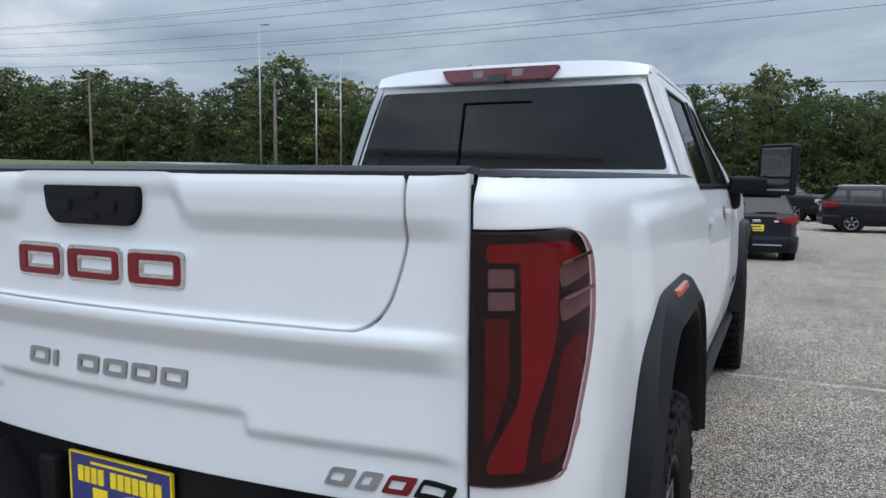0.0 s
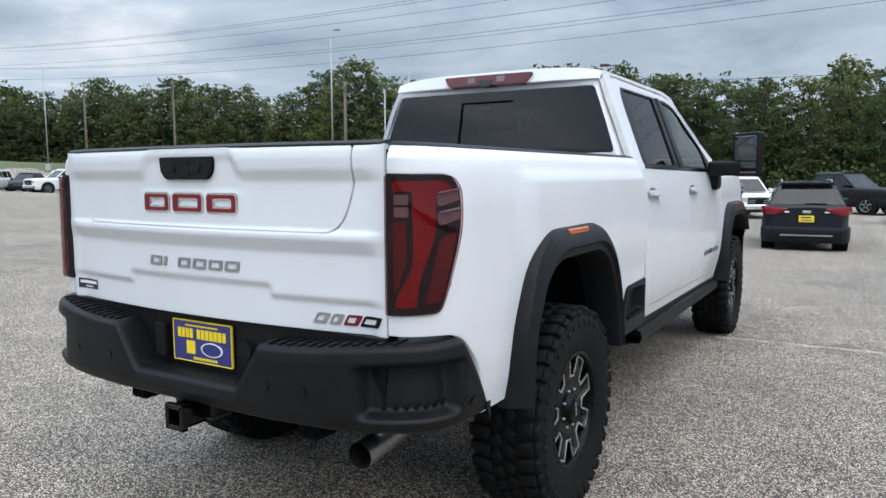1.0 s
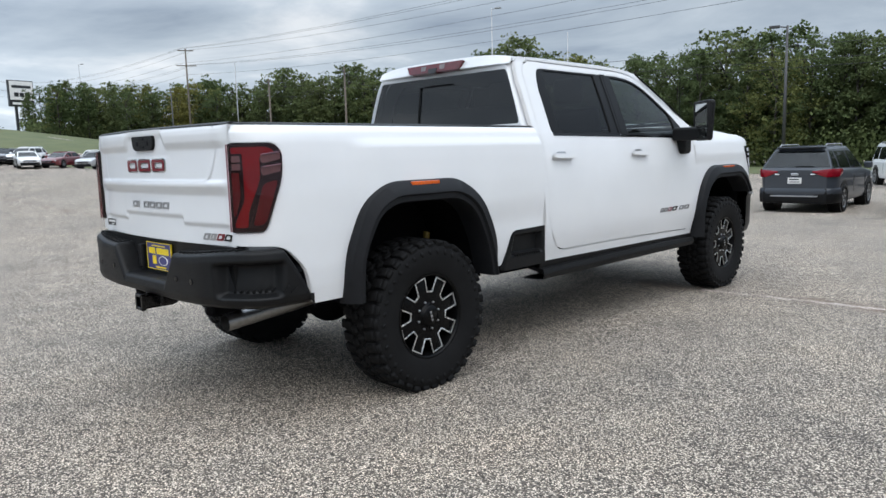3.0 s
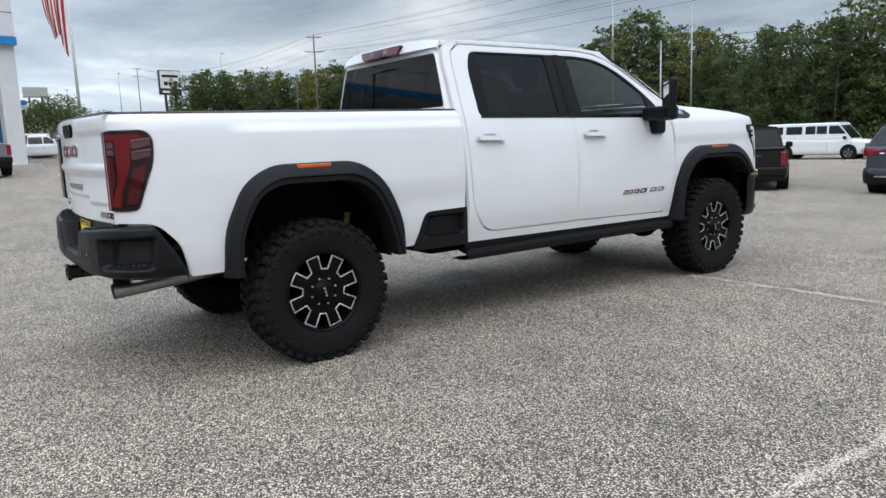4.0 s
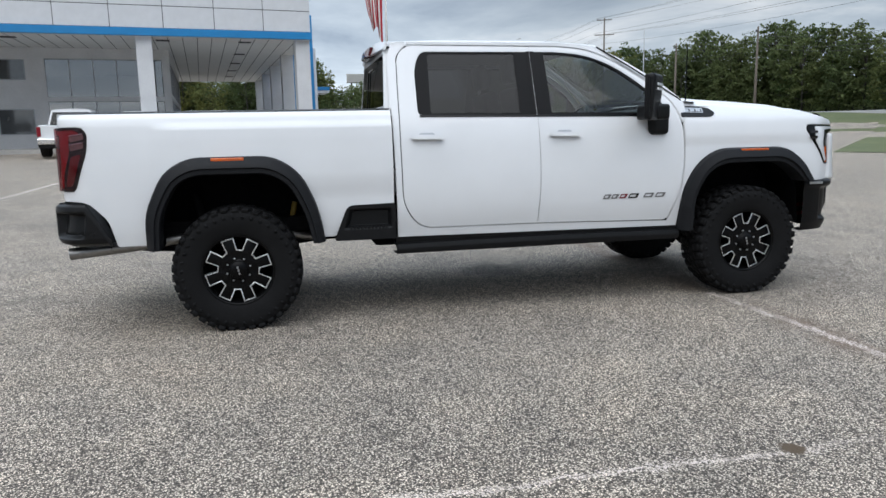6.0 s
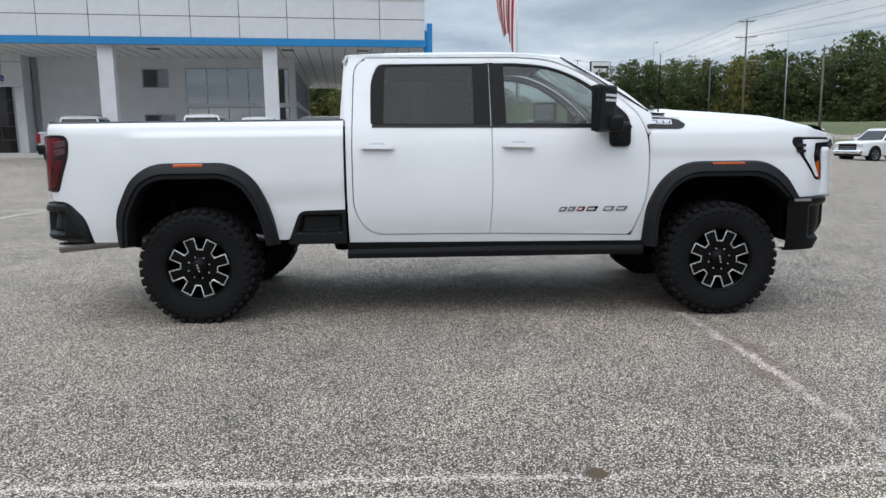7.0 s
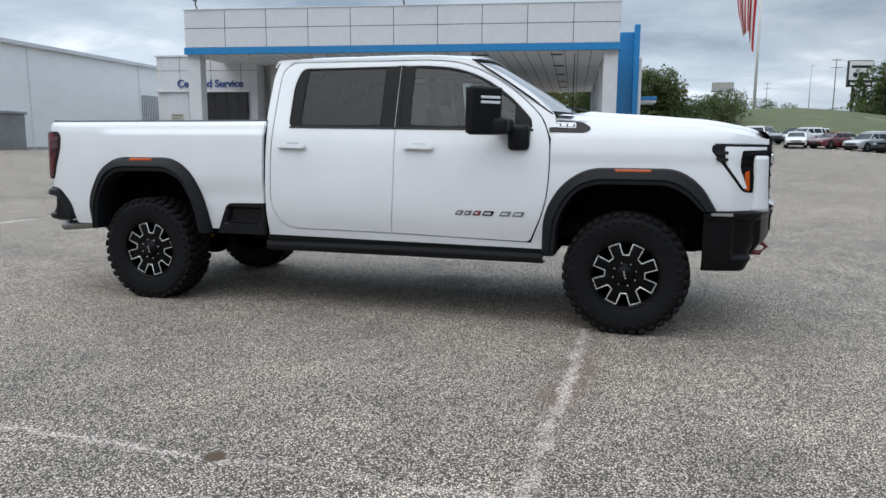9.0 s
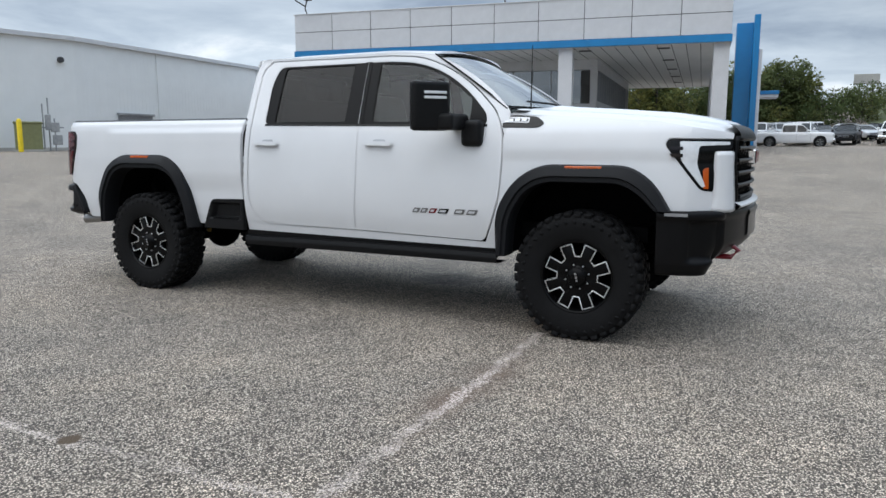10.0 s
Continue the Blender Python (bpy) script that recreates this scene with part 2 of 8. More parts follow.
am.link(st2.outputs["Color"], shade2.inputs[0])
stone2 = am.ramp(shade2.outputs[1], [(0.0, (0.04, 0.038, 0.035)), (0.6, (0.25, 0.235, 0.215)), (1.0, (0.62, 0.585, 0.53))])
gap = am.ramp(st.outputs["Distance"], [(0.36, (1, 1, 1)), (0.60, (0.15, 0.135, 0.125))])
agg = am.mix(0.22, stone, stone2)
agg = am.mix(0.92, agg, gap, "MULTIPLY")
tone = am.ramp(big.outputs["Fac"], [(0.32, (0.90, 0.865, 0.82)), (0.5, (1.06, 1.01, 0.95)), (0.68, (1.20, 1.13, 1.05))])
agg = am.mix(1.0, agg, tone, "MULTIPLY")
tone2 = am.ramp(mid.outputs["Fac"], [(0.3, (0.84, 0.82, 0.80)), (0.7, (1.20, 1.16, 1.12))])
agg = am.mix(1.0, agg, tone2, "MULTIPLY")
blot = am_tex("ShaderNodeTexNoise", 0.75, Detail=7.0, Roughness=0.7)
tone3 = am.ramp(blot.outputs["Fac"], [(0.32, (0.74, 0.725, 0.71)), (0.45, (0.96, 0.945, 0.93)), (0.58, (1.05, 1.02, 0.98)), (0.72, (1.17, 1.11, 1.05))])
agg = am.mix(1.0, agg, tone3, "MULTIPLY")
pos = am.n("ShaderNodeSeparateXYZ")
am.link(am_pos, pos.inputs[0])
wob = am_tex("ShaderNodeTexNoise", 1.1, Detail=4.0)
wob2 = am_tex("ShaderNodeTexNoise", 7.0, Detail=3.0)
wobv = am.math("ADD", am.math("MULTIPLY", am.math("SUBTRACT", wob.outputs["Fac"], 0.5), 0.09), am.math("MULTIPLY", am.math("SUBTRACT", wob2.outputs["Fac"], 0.5), 0.11))
ragged = am.math("MULTIPLY", am.math("SUBTRACT", shade.outputs[1], 0.5), 0.06)


def line_mask(axis, at, half, other, lo, hi):
    d = am.math("ABSOLUTE", am.math("ADD", am.math("SUBTRACT", pos.outputs[axis], at), wobv))
    m = am.math("LESS_THAN", am.math("ADD", d, ragged), half)
    m = am.math("MULTIPLY", m, am.math("GREATER_THAN", pos.outputs[other], lo))
    return am.math("MULTIPLY", m, am.math("LESS_THAN", pos.outputs[other], hi))


worn = am.ramp(mid.outputs["Fac"], [(0.36, (0, 0, 0)), (0.54, (1, 1, 1))])
lines = line_mask("Y", 3.78, 0.030, "X", 0.9, 9.0)
lines = am.math("MAXIMUM", lines, am.math("MULTIPLY", line_mask("X", 3.66, 0.014, "Y", -3.0, 3.72), 0.85))
lines = am.math("MAXIMUM", lines, line_mask("Y", -6.2, 0.05, "X", -20.0, -3.0))
chips = am.ramp(shade.outputs[2], [(0.36, (0, 0, 0)), (0.50, (1, 1, 1))])
lines = am.math("MULTIPLY", am.math("MULTIPLY", lines, am.math("MULTIPLY_ADD", worn, 0.80, 0.14)), am.math("MULTIPLY_ADD", chips, 0.88, 0.12))
dirt_band = am.math("ABSOLUTE", am.math("SUBTRACT", pos.outputs["Y"], 3.82))
dirt_at = am.ramp(am.math("ADD", dirt_band, am.math("MULTIPLY", wob.outputs["Fac"], 0.8)), [(0.42, (1, 1, 1)), (0.62, (0, 0, 0))])
dirt = am.math("MULTIPLY", dirt_at, am.ramp(blot.outputs["Fac"], [(0.44, (0, 0, 0)), (0.58, (0.75, 0.75, 0.75))]))
agg = am.mix(dirt, agg, (0.13, 0.085, 0.062))
agg = am.mix(lines, agg, (0.74, 0.635, 0.575))
spot = am.n("ShaderNodeVectorMath", operation="DISTANCE")
am.link(am_pos, spot.inputs[0])
spot.inputs[1].default_value = (3.65, 2.42, 0)
weed = am.ramp(am.math("ADD", spot.outputs["Value"], am.math("MULTIPLY", fine.outputs["Fac"], 0.06)), [(0.075, (1, 1, 1)), (0.095, (0, 0, 0))])
agg = am.mix(weed, agg, (0.075, 0.05, 0.028))
# oil spot and the tiny weed in the stall line
far_dist = am.n("ShaderNodeVectorMath", operation="DISTANCE")
am.link(am_pos, far_dist.inputs[0])
far_dist.inputs[1].default_value = (-0.6, 2.35, 0)
oil = am.ramp(am.math("ADD", far_dist.outputs["Value"], am.math("MULTIPLY", mid.outputs["Fac"], 0.5)), [(0.42, (0.5, 0.5, 0.5)), (0.62, (1, 1, 1))])
agg = am.mix(1.0, agg, oil, "MULTIPLY")
am.color(agg)
am.bump(am.math("ADD", am.math("MULTIPLY", st.outputs["Distance"], -1.0), am.math("MULTIPLY", fine.outputs["Fac"], 0.4)), 0.8, 0.006)
ASPHALT = am.m

gm = Mat("mown_grass", rough=0.9)
g1, g2 = gm.noise(0.25, 5), gm.noise(9, 4)
gm.color(gm.mix(0.5, gm.ramp(g1, [(0.3, (0.055, 0.072, 0.026)), (0.7, (0.115, 0.122, 0.046))]), gm.ramp(g2, [(0.3, (0.04, 0.06, 0.02)), (0.7, (0.12, 0.13, 0.05))])))
gm.bump(g2, 0.6, 0.05)
GRASS = gm.m
ROADM = plain("highway_concrete", (0.24, 0.235, 0.225), 0.85, grain=0.6, vary=0.12)

lm = Mat("foliage", rough=0.8, spec=0.12)
lgeo = lm.n("ShaderNodeNewGeometry")
linf = lm.n("ShaderNodeObjectInfo")
c1 = lm.ramp(lgeo.outputs["Random Per Island"], [(0.0, (0.130, 0.164, 0.076)), (0.5, (0.142, 0.178, 0.082)), (0.9, (0.155, 0.188, 0.085)), (1.0, (0.170, 0.194, 0.088))])
c2 = lm.ramp(linf.outputs["Random"], [(0.0, (0.62, 0.72, 0.62)), (0.45, (0.88, 0.92, 0.86)), (0.8, (1.1, 1.06, 0.92)), (0.96, (1.45, 1.25, 0.9)), (1.0, (1.6, 1.2, 0.8))])
leaf_colour = lm.mix(1.0, c1, c2, "MULTIPLY")
lm.color(leaf_colour)
l_tr = lm.n("ShaderNodeBsdfTranslucent")
lm.link(leaf_colour, l_tr.inputs["Color"])
l_mix = lm.n("ShaderNodeMixShader")
l_mix.inputs[0].default_value = 0.46
lm.link(lm.b.outputs[0], l_mix.inputs[1])
lm.link(l_tr.outputs[0], l_mix.inputs[2])
lm.link(l_mix.outputs[0], lm.t.nodes["Material Output"].inputs["Surface"])
LEAF = lm.m
BARK = plain("bark", (0.045, 0.040, 0.034), 0.95, grain=5, vary=0.4)
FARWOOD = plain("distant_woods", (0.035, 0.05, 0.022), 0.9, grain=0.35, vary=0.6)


# ---- building blocks ----
def part(name, bm, material, parent=None, label="", smooth=False, kind="", angle=40, shadow=True):
    """One mesh object from a bmesh, under a thing or a part."""
    if smooth:
        for f in bm.faces:
            f.smooth = True
        lim = radians(angle)
        for e in bm.edges:
            if len(e.link_faces) == 2 and e.calc_face_angle(0) > lim:
                e.smooth = False
    me = bpy.data.meshes.new(name)
    bm.to_mesh(me)
    bm.free()
    if "true_normal" in me.attributes:
        true = [tuple(d.vector) for d in me.attributes["true_normal"].data]
        me.attributes.remove(me.attributes["true_normal"])
        me.normals_split_custom_set_from_vertices(true)
    me.materials.append(material)
    ob = new(name, me)
    if parent is not None:
        ob.parent = parent
    if label or kind:
        tagged(ob, label, kind=kind)
    if not shadow:
        ob.visible_shadow = False
    return ob


def thing(name, label, category, m=None, group="", kind=""):
    ob = new(name)
    ob.empty_display_size = 0.2
    if m is not None:
        ob.matrix_world = m
    return tagged(ob, label, category, group, kind)


def box(bm, lo, hi, bevel=0.0, seg=1, m=None):
    c = [(a + b) / 2 for a, b in zip(lo, hi)]
    d = [b - a for a, b in zip(lo, hi)]
    mat = Matrix.Translation(c) @ Matrix.Diagonal((*d, 1))
    vs = bmesh.ops.create_cube(bm, size=1, matrix=mat)["verts"]
    if bevel:
        es = list({e for v in vs for e in v.link_edges})
        r = bmesh.ops.bevel(bm, geom=es, offset=bevel, segments=seg, affect="EDGES", profile=0.6)
        vs = list({v for f in r["faces"] for v in f.verts} | {v for v in vs if v.is_valid})
    if m is not None:
        bmesh.ops.transform(bm, matrix=m, verts=[v for v in vs if v.is_valid])
    return vs


def boxes(*items, bevel=0.0, seg=1):
    bm = bmesh.new()
    for lo, hi in items:
        box(bm, lo, hi, bevel, seg)
    return bm


def cyl(bm, a, b, r1, r2=None, seg=16, caps=True):
    a, b = Vector(a), Vector(b)
    d = b - a
    m = Matrix.Translation((a + b) / 2) @ d.to_track_quat("Z", "Y").to_matrix().to_4x4()
    bmesh.ops.create_cone(bm, cap_ends=caps, segments=seg, radius1=r1, radius2=r1 if r2 is None else r2, depth=d.length, matrix=m)


def tube(bm, pts, r, seg=8, caps=True):
    """A round bar along a line of points."""
    pts = [Vector(p) for p in pts]
    rings = []
    for i, p in enumerate(pts):
        d = (pts[min(i + 1, len(pts) - 1)] - pts[max(i - 1, 0)]).normalized()
        q = d.to_track_quat("Z", "Y")
        rr = r[i] if isinstance(r, (list, tuple)) else r
        rings.append([bm.verts.new(p + q @ Vector((rr * math.cos(k * math.tau / seg), rr * math.sin(k * math.tau / seg), 0))) for k in range(seg)])
    for a, b in zip(rings, rings[1:]):
        for k in range(seg):
            bm.faces.new((a[k], a[(k + 1) % seg], b[(k + 1) % seg], b[k]))
    if caps:
        bm.faces.new(rings[0][::-1])
        bm.faces.new(rings[-1])


def lathe(bm, profile, seg=32, closed=False):
    """Turns a profile of (radius, x) round the x axis."""
    rings = []
    for r, x in profile:
        rings.append([bm.verts.new((x, r * math.cos(k * math.tau / seg), r * math.sin(k * math.tau / seg))) for k in range(seg)])
    pairs = list(zip(rings, rings[1:]))
    if closed:
        pairs.append((rings[-1], rings[0]))
    for a, b in pairs:
        for k in range(seg):
            bm.faces.new((a[k], a[(k + 1) % seg], b[(k + 1) % seg], b[k]))
    return rings


def fillet(pts, n=5):
    """A closed outline from corners (u, v) or (u, v, radius)."""
    out = []
    cnt = len(pts)
    for i in range(cnt):
        p = Vector(pts[i][:2])
        r = pts[i][2] if len(pts[i]) > 2 else 0
        if not r:
            out.append(tuple(p))
            continue
        a = (Vector(pts[i - 1][:2]) - p)
        b = (Vector(pts[(i + 1) % cnt][:2]) - p)
        d = min(r, a.length * 0.49, b.length * 0.49)
        p0, p1 = p + a.normalized() * d, p + b.normalized() * d
        for k in range(n + 1):
            t = k / n
            out.append(tuple(p0 * (1 - t) ** 2 + p * 2 * t * (1 - t) + p1 * t * t))
    return out


def offset_poly(pts, d):
    """The outline drawn in by d."""
    n = len(pts)
    area = sum(pts[i][0] * pts[(i + 1) % n][1] - pts[(i + 1) % n][0] * pts[i][1] for i in range(n))
    sg = 1 if area > 0 else -1
    out = []
    for i in range(n):
        a, p, b = Vector(pts[i - 1]), Vector(pts[i]), Vector(pts[(i + 1) % n])
        e1, e2 = (p - a), (b - p)
        if e1.length < 1e-6 or e2.length < 1e-6:
            continue
        n1 = Vector((-e1.y, e1.x)).normalized() * sg
        n2 = Vector((-e2.y, e2.x)).normalized() * sg
        m = (n1 + n2)
        m = m.normalized() / max(0.5, m.normalized().dot(n1))
        out.append(tuple(p + m * d))
    return out


def dense(pts, step):
    """The outline with points added so that none is farther than step from the next."""
    out = []
    for a, b in zip(pts, pts[1:] + pts[:1]):
        a, b = Vector(a), Vector(b)
        k = max(1, int((b - a).length / step))
        out += [tuple(a.lerp(b, i / k)) for i in range(k)]
    return out


def panel(outline, fmap, holes=(), cell=0.06, edge=0.005, flange=0.02, off=0.0, mirror=False, bm=None, cell_v=None):
    """Sheet metal: a flat outline with holes, cut into cells, laid on the surface fmap(u, v), its rim rolled in and turned back."""
    b = bmesh.new()
    lay = b.verts.layers.float_vector.new("true_normal")
    es = []
    for loop in (outline, *holes):
        vs = [b.verts.new((p[0], p[1], 0)) for p in dense(list(loop), cell * 1.5)]
        es += [b.edges.new((vs[i], vs[(i + 1) % len(vs)])) for i in range(len(vs))]
    bmesh.ops.triangle_fill(b, edges=es, use_beauty=True, normal=(0, 0, 1))
    if edge:
        bmesh.ops.inset_region(b, faces=b.faces[:], thickness=edge, use_boundary=True, use_even_offset=True)
    us = [v.co.x for v in b.verts]
    vs = [v.co.y for v in b.verts]
    for lo, hi, axis in ((min(us), max(us), 0), (min(vs), max(vs), 1)):
        k = int((hi - lo) / (cell_v if axis and cell_v else cell))
        for i in range(1, k + 1):
            co, no = [0, 0, 0], [0, 0, 0]
            co[axis], no[axis] = lo + (hi - lo) * i / (k + 1), 1
            bmesh.ops.bisect_plane(b, geom=b.verts[:] + b.edges[:] + b.faces[:], plane_co=co, plane_no=no, dist=1e-5)
    h = 1e-3
    normals = {}
    rim = {v for e in b.edges if len(e.link_faces) == 1 for v in e.verts}
    rim_edges = [e for e in b.edges if len(e.link_faces) == 1]
    for v in b.verts:
        u, w = v.co.x, v.co.y
        p = Vector(fmap(u, w))
        n = (Vector(fmap(u + h, w)) - Vector(fmap(u - h, w))).cross(Vector(fmap(u, w + h)) - Vector(fmap(u, w - h))).normalized()
        v.co = p + n * (off - (edge if v in rim else 0))
        normals[v] = n
    for f in b.faces:
        f.normal_update()
        if f.normal.dot(normals[f.verts[0]]) < 0:
            f.normal_flip()
    if flange:
        r = bmesh.ops.extrude_edge_only(b, edges=rim_edges)
        olds = {}
        for v in list(rim):
            olds[v.co.to_tuple(5)] = normals[v]
        for g in r["geom"]:
            if isinstance(g, bmesh.types.BMVert):
                n = olds.get(g.co.to_tuple(5), Vector((0, 0, 0)))
                g.co -= n * flange
                normals[g] = n
        for e in rim_edges:
            e.smooth = False
    for v in b.verts:
        if v in normals:
            v[lay] = normals[v]
    for f in b.faces:
        f.smooth = True
    if mirror:
        for v in b.verts:
            v.co.x = -v.co.x
            n = v[lay]
            v[lay] = (-n.x, n.y, n.z)
        bmesh.ops.reverse_faces(b, faces=b.faces[:])
    if bm is not None:
        me = bpy.data.meshes.new("tmp")
        b.to_mesh(me)
        b.free()
        bm.from_mesh(me)
        bpy.data.meshes.remove(me)
        return bm
    return b


def smooth_curve(xs, ys, sigma=0.02):
    """A smoothed line through points, as a function."""
    g = np.linspace(xs[0] - 0.2, xs[-1] + 0.2, 900)
    v = np.interp(g, xs, ys)
    dx = g[1] - g[0]
    k = np.arange(-int(3 * sigma / dx) - 1, int(3 * sigma / dx) + 2) * dx
    w = np.exp(-(k / sigma) ** 2 / 2)
    w /= w.sum()
    pad = len(k) // 2
    s = np.convolve(np.pad(v, pad, mode="edge"), w, mode="valid")
    return lambda x: float(np.interp(x, g, s))


def sstep(a, b, x):
    t = min(1.0, max(0.0, (x - a) / (b - a)))
    return t * t * (3 - 2 * t)


def grid(bm, fn, nu, nv, flip=False, close_u=False):
    """A mesh of fn(i / nu, j / nv)."""
    vs = [[bm.verts.new(fn(i / nu, j / nv)) for j in range(nv + 1)] for i in range(nu + 1)]
    for i in range(nu):
        for j in range(nv):
            q = (vs[i][j], vs[i + 1][j], vs[i + 1][j + 1], vs[i][j + 1])
            bm.faces.new(q[::-1] if flip else q)
    return vs


def ground_z(x, y):
    """The height of the lot and the land round it."""
    corner = 0.85 * sstep(-6, -27, y) * sstep(6, -16, x)
    west = max(corner, 0.85 * sstep(-10, -42, x) + 0.7 * sstep(-58, -75, x)) * (1 - sstep(16, 34, y))
    north = -0.46 * sstep(4.5, 19, y) * sstep(-60, -25, x)
    d = math.hypot(x, y)
    knoll = 6.0 * sstep(-84, -165, x) * (1 - sstep(30, 75, y))
    bank = 3.0 * sstep(80, 112, d) * sstep(8, 34, y)
    far = 5.0 * sstep(170, 420, d)
    return west + north + knoll + bank + far


# ---- the white pickup truck ----
# its own frame: y ahead from the rear axle, x to its right, z up from the ground
side_low = smooth_curve([0.50, 0.60, 0.66, 0.72, 0.80, 0.92, 1.05, 1.20, 1.32, 1.42, 1.48, 1.54], [0.912, 0.930, 0.944, 0.960, 0.974, 0.979, 0.974, 0.960, 0.942, 0.920, 0.902, 0.880], 0.03)
side_top = smooth_curve([1.40, 1.48, 1.54, 1.75, 1.95, 2.02], [0.925, 0.902, 0.880, 0.803, 0.725, 0.697], 0.02)
bed_low = smooth_curve([0.55, 0.64, 0.72, 0.82, 1.0, 1.2, 1.35, 1.45, 1.495, 1.518, 1.538], [0.938, 0.952, 0.966, 0.974, 0.976, 0.968, 0.956, 0.943, 0.930, 0.915, 0.885], 0.012)


def cab_side(y, z):
    x = side_top(z) if z > 1.47 else side_low(z)
    nose = 0.10 * sstep(4.42, 5.05, y) ** 1.5 + 0.095 * max(0.0, (y - 4.72) / 0.23) ** 1.3
    lean = 0.055 * sstep(2.5, 3.5, y) * sstep(1.52, 1.95, z) * -1
    return (x - nose + lean, y, z)


def bed_side(s, z):
    haunch = 0.019 * sstep(-0.56, -0.34, s) * sstep(1.478, 1.412, z) * sstep(0.9, 1.1, z)
    x = bed_low(z) + haunch - 0.006
    if s > -0.85:
        return (x, s, z)
    a = (-0.85 - s) / 0.31 * math.pi / 2
    a = min(a, 1.75)
    return (x - (x - 0.806) * (1 - math.cos(a)), -0.85 - 0.275 * math.sin(a) + 0.02 * sstep(1.49, 1.54, z) * math.sin(a), z)


def gate_edge(z):
    return 0.801


gate_prof = smooth_curve([0.93, 0.945, 1.036, 1.056, 1.195, 1.243, 1.262, 1.272, 1.425, 1.462, 1.498, 1.524, 1.538], [0.030, 0.022, 0.024, 0.012, 0.016, -0.010, -0.008, 0.004, 0.012, -0.006, -0.008, -0.004, 0.004], 0.005)
gate_prof2 = smooth_curve([0.93, 0.945, 1.072, 1.092, 1.195, 1.243, 1.262, 1.272, 1.38, 1.40, 1.49, 1.515, 1.538], [0.030, 0.022, 0.024, 0.012, 0.016, -0.010, -0.008, 0.004, 0.008, 0.012, 0.010, 0.002, 0.004], 0.005)


def gate(u, z):
    """u runs from -1 to 1 across the tailgate."""
    x = u * gate_edge(z)
    step = 1 - sstep(0.345, 0.375, abs(x))
    pocket = 1 - sstep(0.18 + (1.54 - z) * 0.4, 0.235 + (1.54 - z) * 0.4, abs(x))
    tame = 1 - 0.8 * sstep(0.72, 0.80, abs(x))
    low = (gate_prof(z) * (1 - step) + gate_prof2(z) * step) * tame
    high = (gate_prof(z) * (1 - pocket) + gate_prof2(z) * pocket) * tame
    m = sstep(1.28, 1.33, z)
    return (x, -1.125 - 0.068 * (1 - u * u) + low * (1 - m) + high * m, z)


truck = thing("pickup_truck", "white heavy duty crew cab pickup truck parked on asphalt", "truck")


def both(name, build, material, label="", parent=None, angle=40, shadow=True):
    """The same part on the right and on the left flank."""
    obs = []
    for mir in (False, True):
        obs.append(part(name, build(mir), material, parent or truck, label, angle=angle, shadow=shadow))
    return obs


def flip_x(bm):
    for v in bm.verts:
        v.co.x = -v.co.x
    bmesh.ops.reverse_faces(bm, faces=bm.faces[:])
    return bm


# bed side panels
bed_outline = fillet([(-1.16, 0.955), (-1.02, 0.952, 0.03), (-0.92, 0.945, 0.08), (-0.82, 0.80, 0.05), (-0.785, 0.632, 0.02), (-0.53, 0.632), (-0.52, 0.86, 0.08), (-0.40, 1.09, 0.08), (-0.27, 1.165, 0.08), (0.27, 1.165, 0.08), (0.42, 1.07, 0.08),
                      (0.53, 0.86, 0.08), (0.545, 0.632), (0.70, 0.632, 0.02), (0.785, 0.845, 0.05), (1.128, 0.852), (1.128, 1.536), (-1.16, 1.536), (-1.16, 1.448), (-0.925, 1.448, 0.035), (-0.898, 1.40, 0.03), (-0.905, 1.28, 0.05), (-0.972, 1.05, 0.05), (-0.99, 1.018, 0.03), (-1.16, 1.016)])
both("bed_side", lambda m: panel(bed_outline, bed_side, cell=0.036, cell_v=0.016, edge=0.004, flange=0.03, mirror=m), WHITE)
rail_line = [(-1.155, 0), (1.125, 0), (1.125, 1), (-1.155, 1)]


def rail_map(s, v):
    x, y, z = bed_side(s, 1.53)
    ix, iy, _ = bed_side(s, 1.40)
    inward = 0.085 * v
    if s < -0.85:
        a = min((-0.85 - s) / 0.31 * math.pi / 2, 1.6)
        return (x - inward * math.cos(a), y + inward * math.sin(a) * 0.6, 1.534 + 0.012 * math.sin(min(1, max(0, v)) * math.pi))
    return (x - inward, y, 1.534 + 0.012 * math.sin(min(1, max(0, v)) * math.pi))


both("bed_rail_cap", lambda m: panel([(s, v) for s, v in rail_line], rail_map, cell=0.05, cell_v=0.25, edge=0, flange=0.012, mirror=m), BLACK_TRIM, "black plastic rail cap")

# tailgate: outer panel, drop-down inner panel, cap
inner_gate = fillet([(-0.862, 1.54), (-0.862, 1.42, 0.06), (-0.805, 1.268, 0.10), (0.805, 1.268, 0.10), (0.862, 1.42, 0.06), (0.862, 1.54)], 8)
outer_gate = [(-0.998, 0.945), (0.998, 0.945), (0.998, 1.538), (0.869, 1.538)] + [(u + (0.006 if u > 0 else -0.006), z - 0.004) for u, z in inner_gate[::-1][1:-1]] + [(-0.869, 1.538), (-0.998, 1.538)]
part("tailgate", panel(outer_gate, gate, cell=0.018, cell_v=0.008, edge=0.003, flange=0.03), WHITE, truck)
part("inner_tailgate", panel(inner_gate, gate, cell=0.018, cell_v=0.008, edge=0.003, flange=0.03), WHITE, truck)


def gate_cap(u, v):
    x = u * gate_edge(1.53)
    return (x, gate(u, 1.53)[1] + 0.075 * v, 1.541 + 0.01 * math.sin(min(1, max(0, v)) * math.pi))


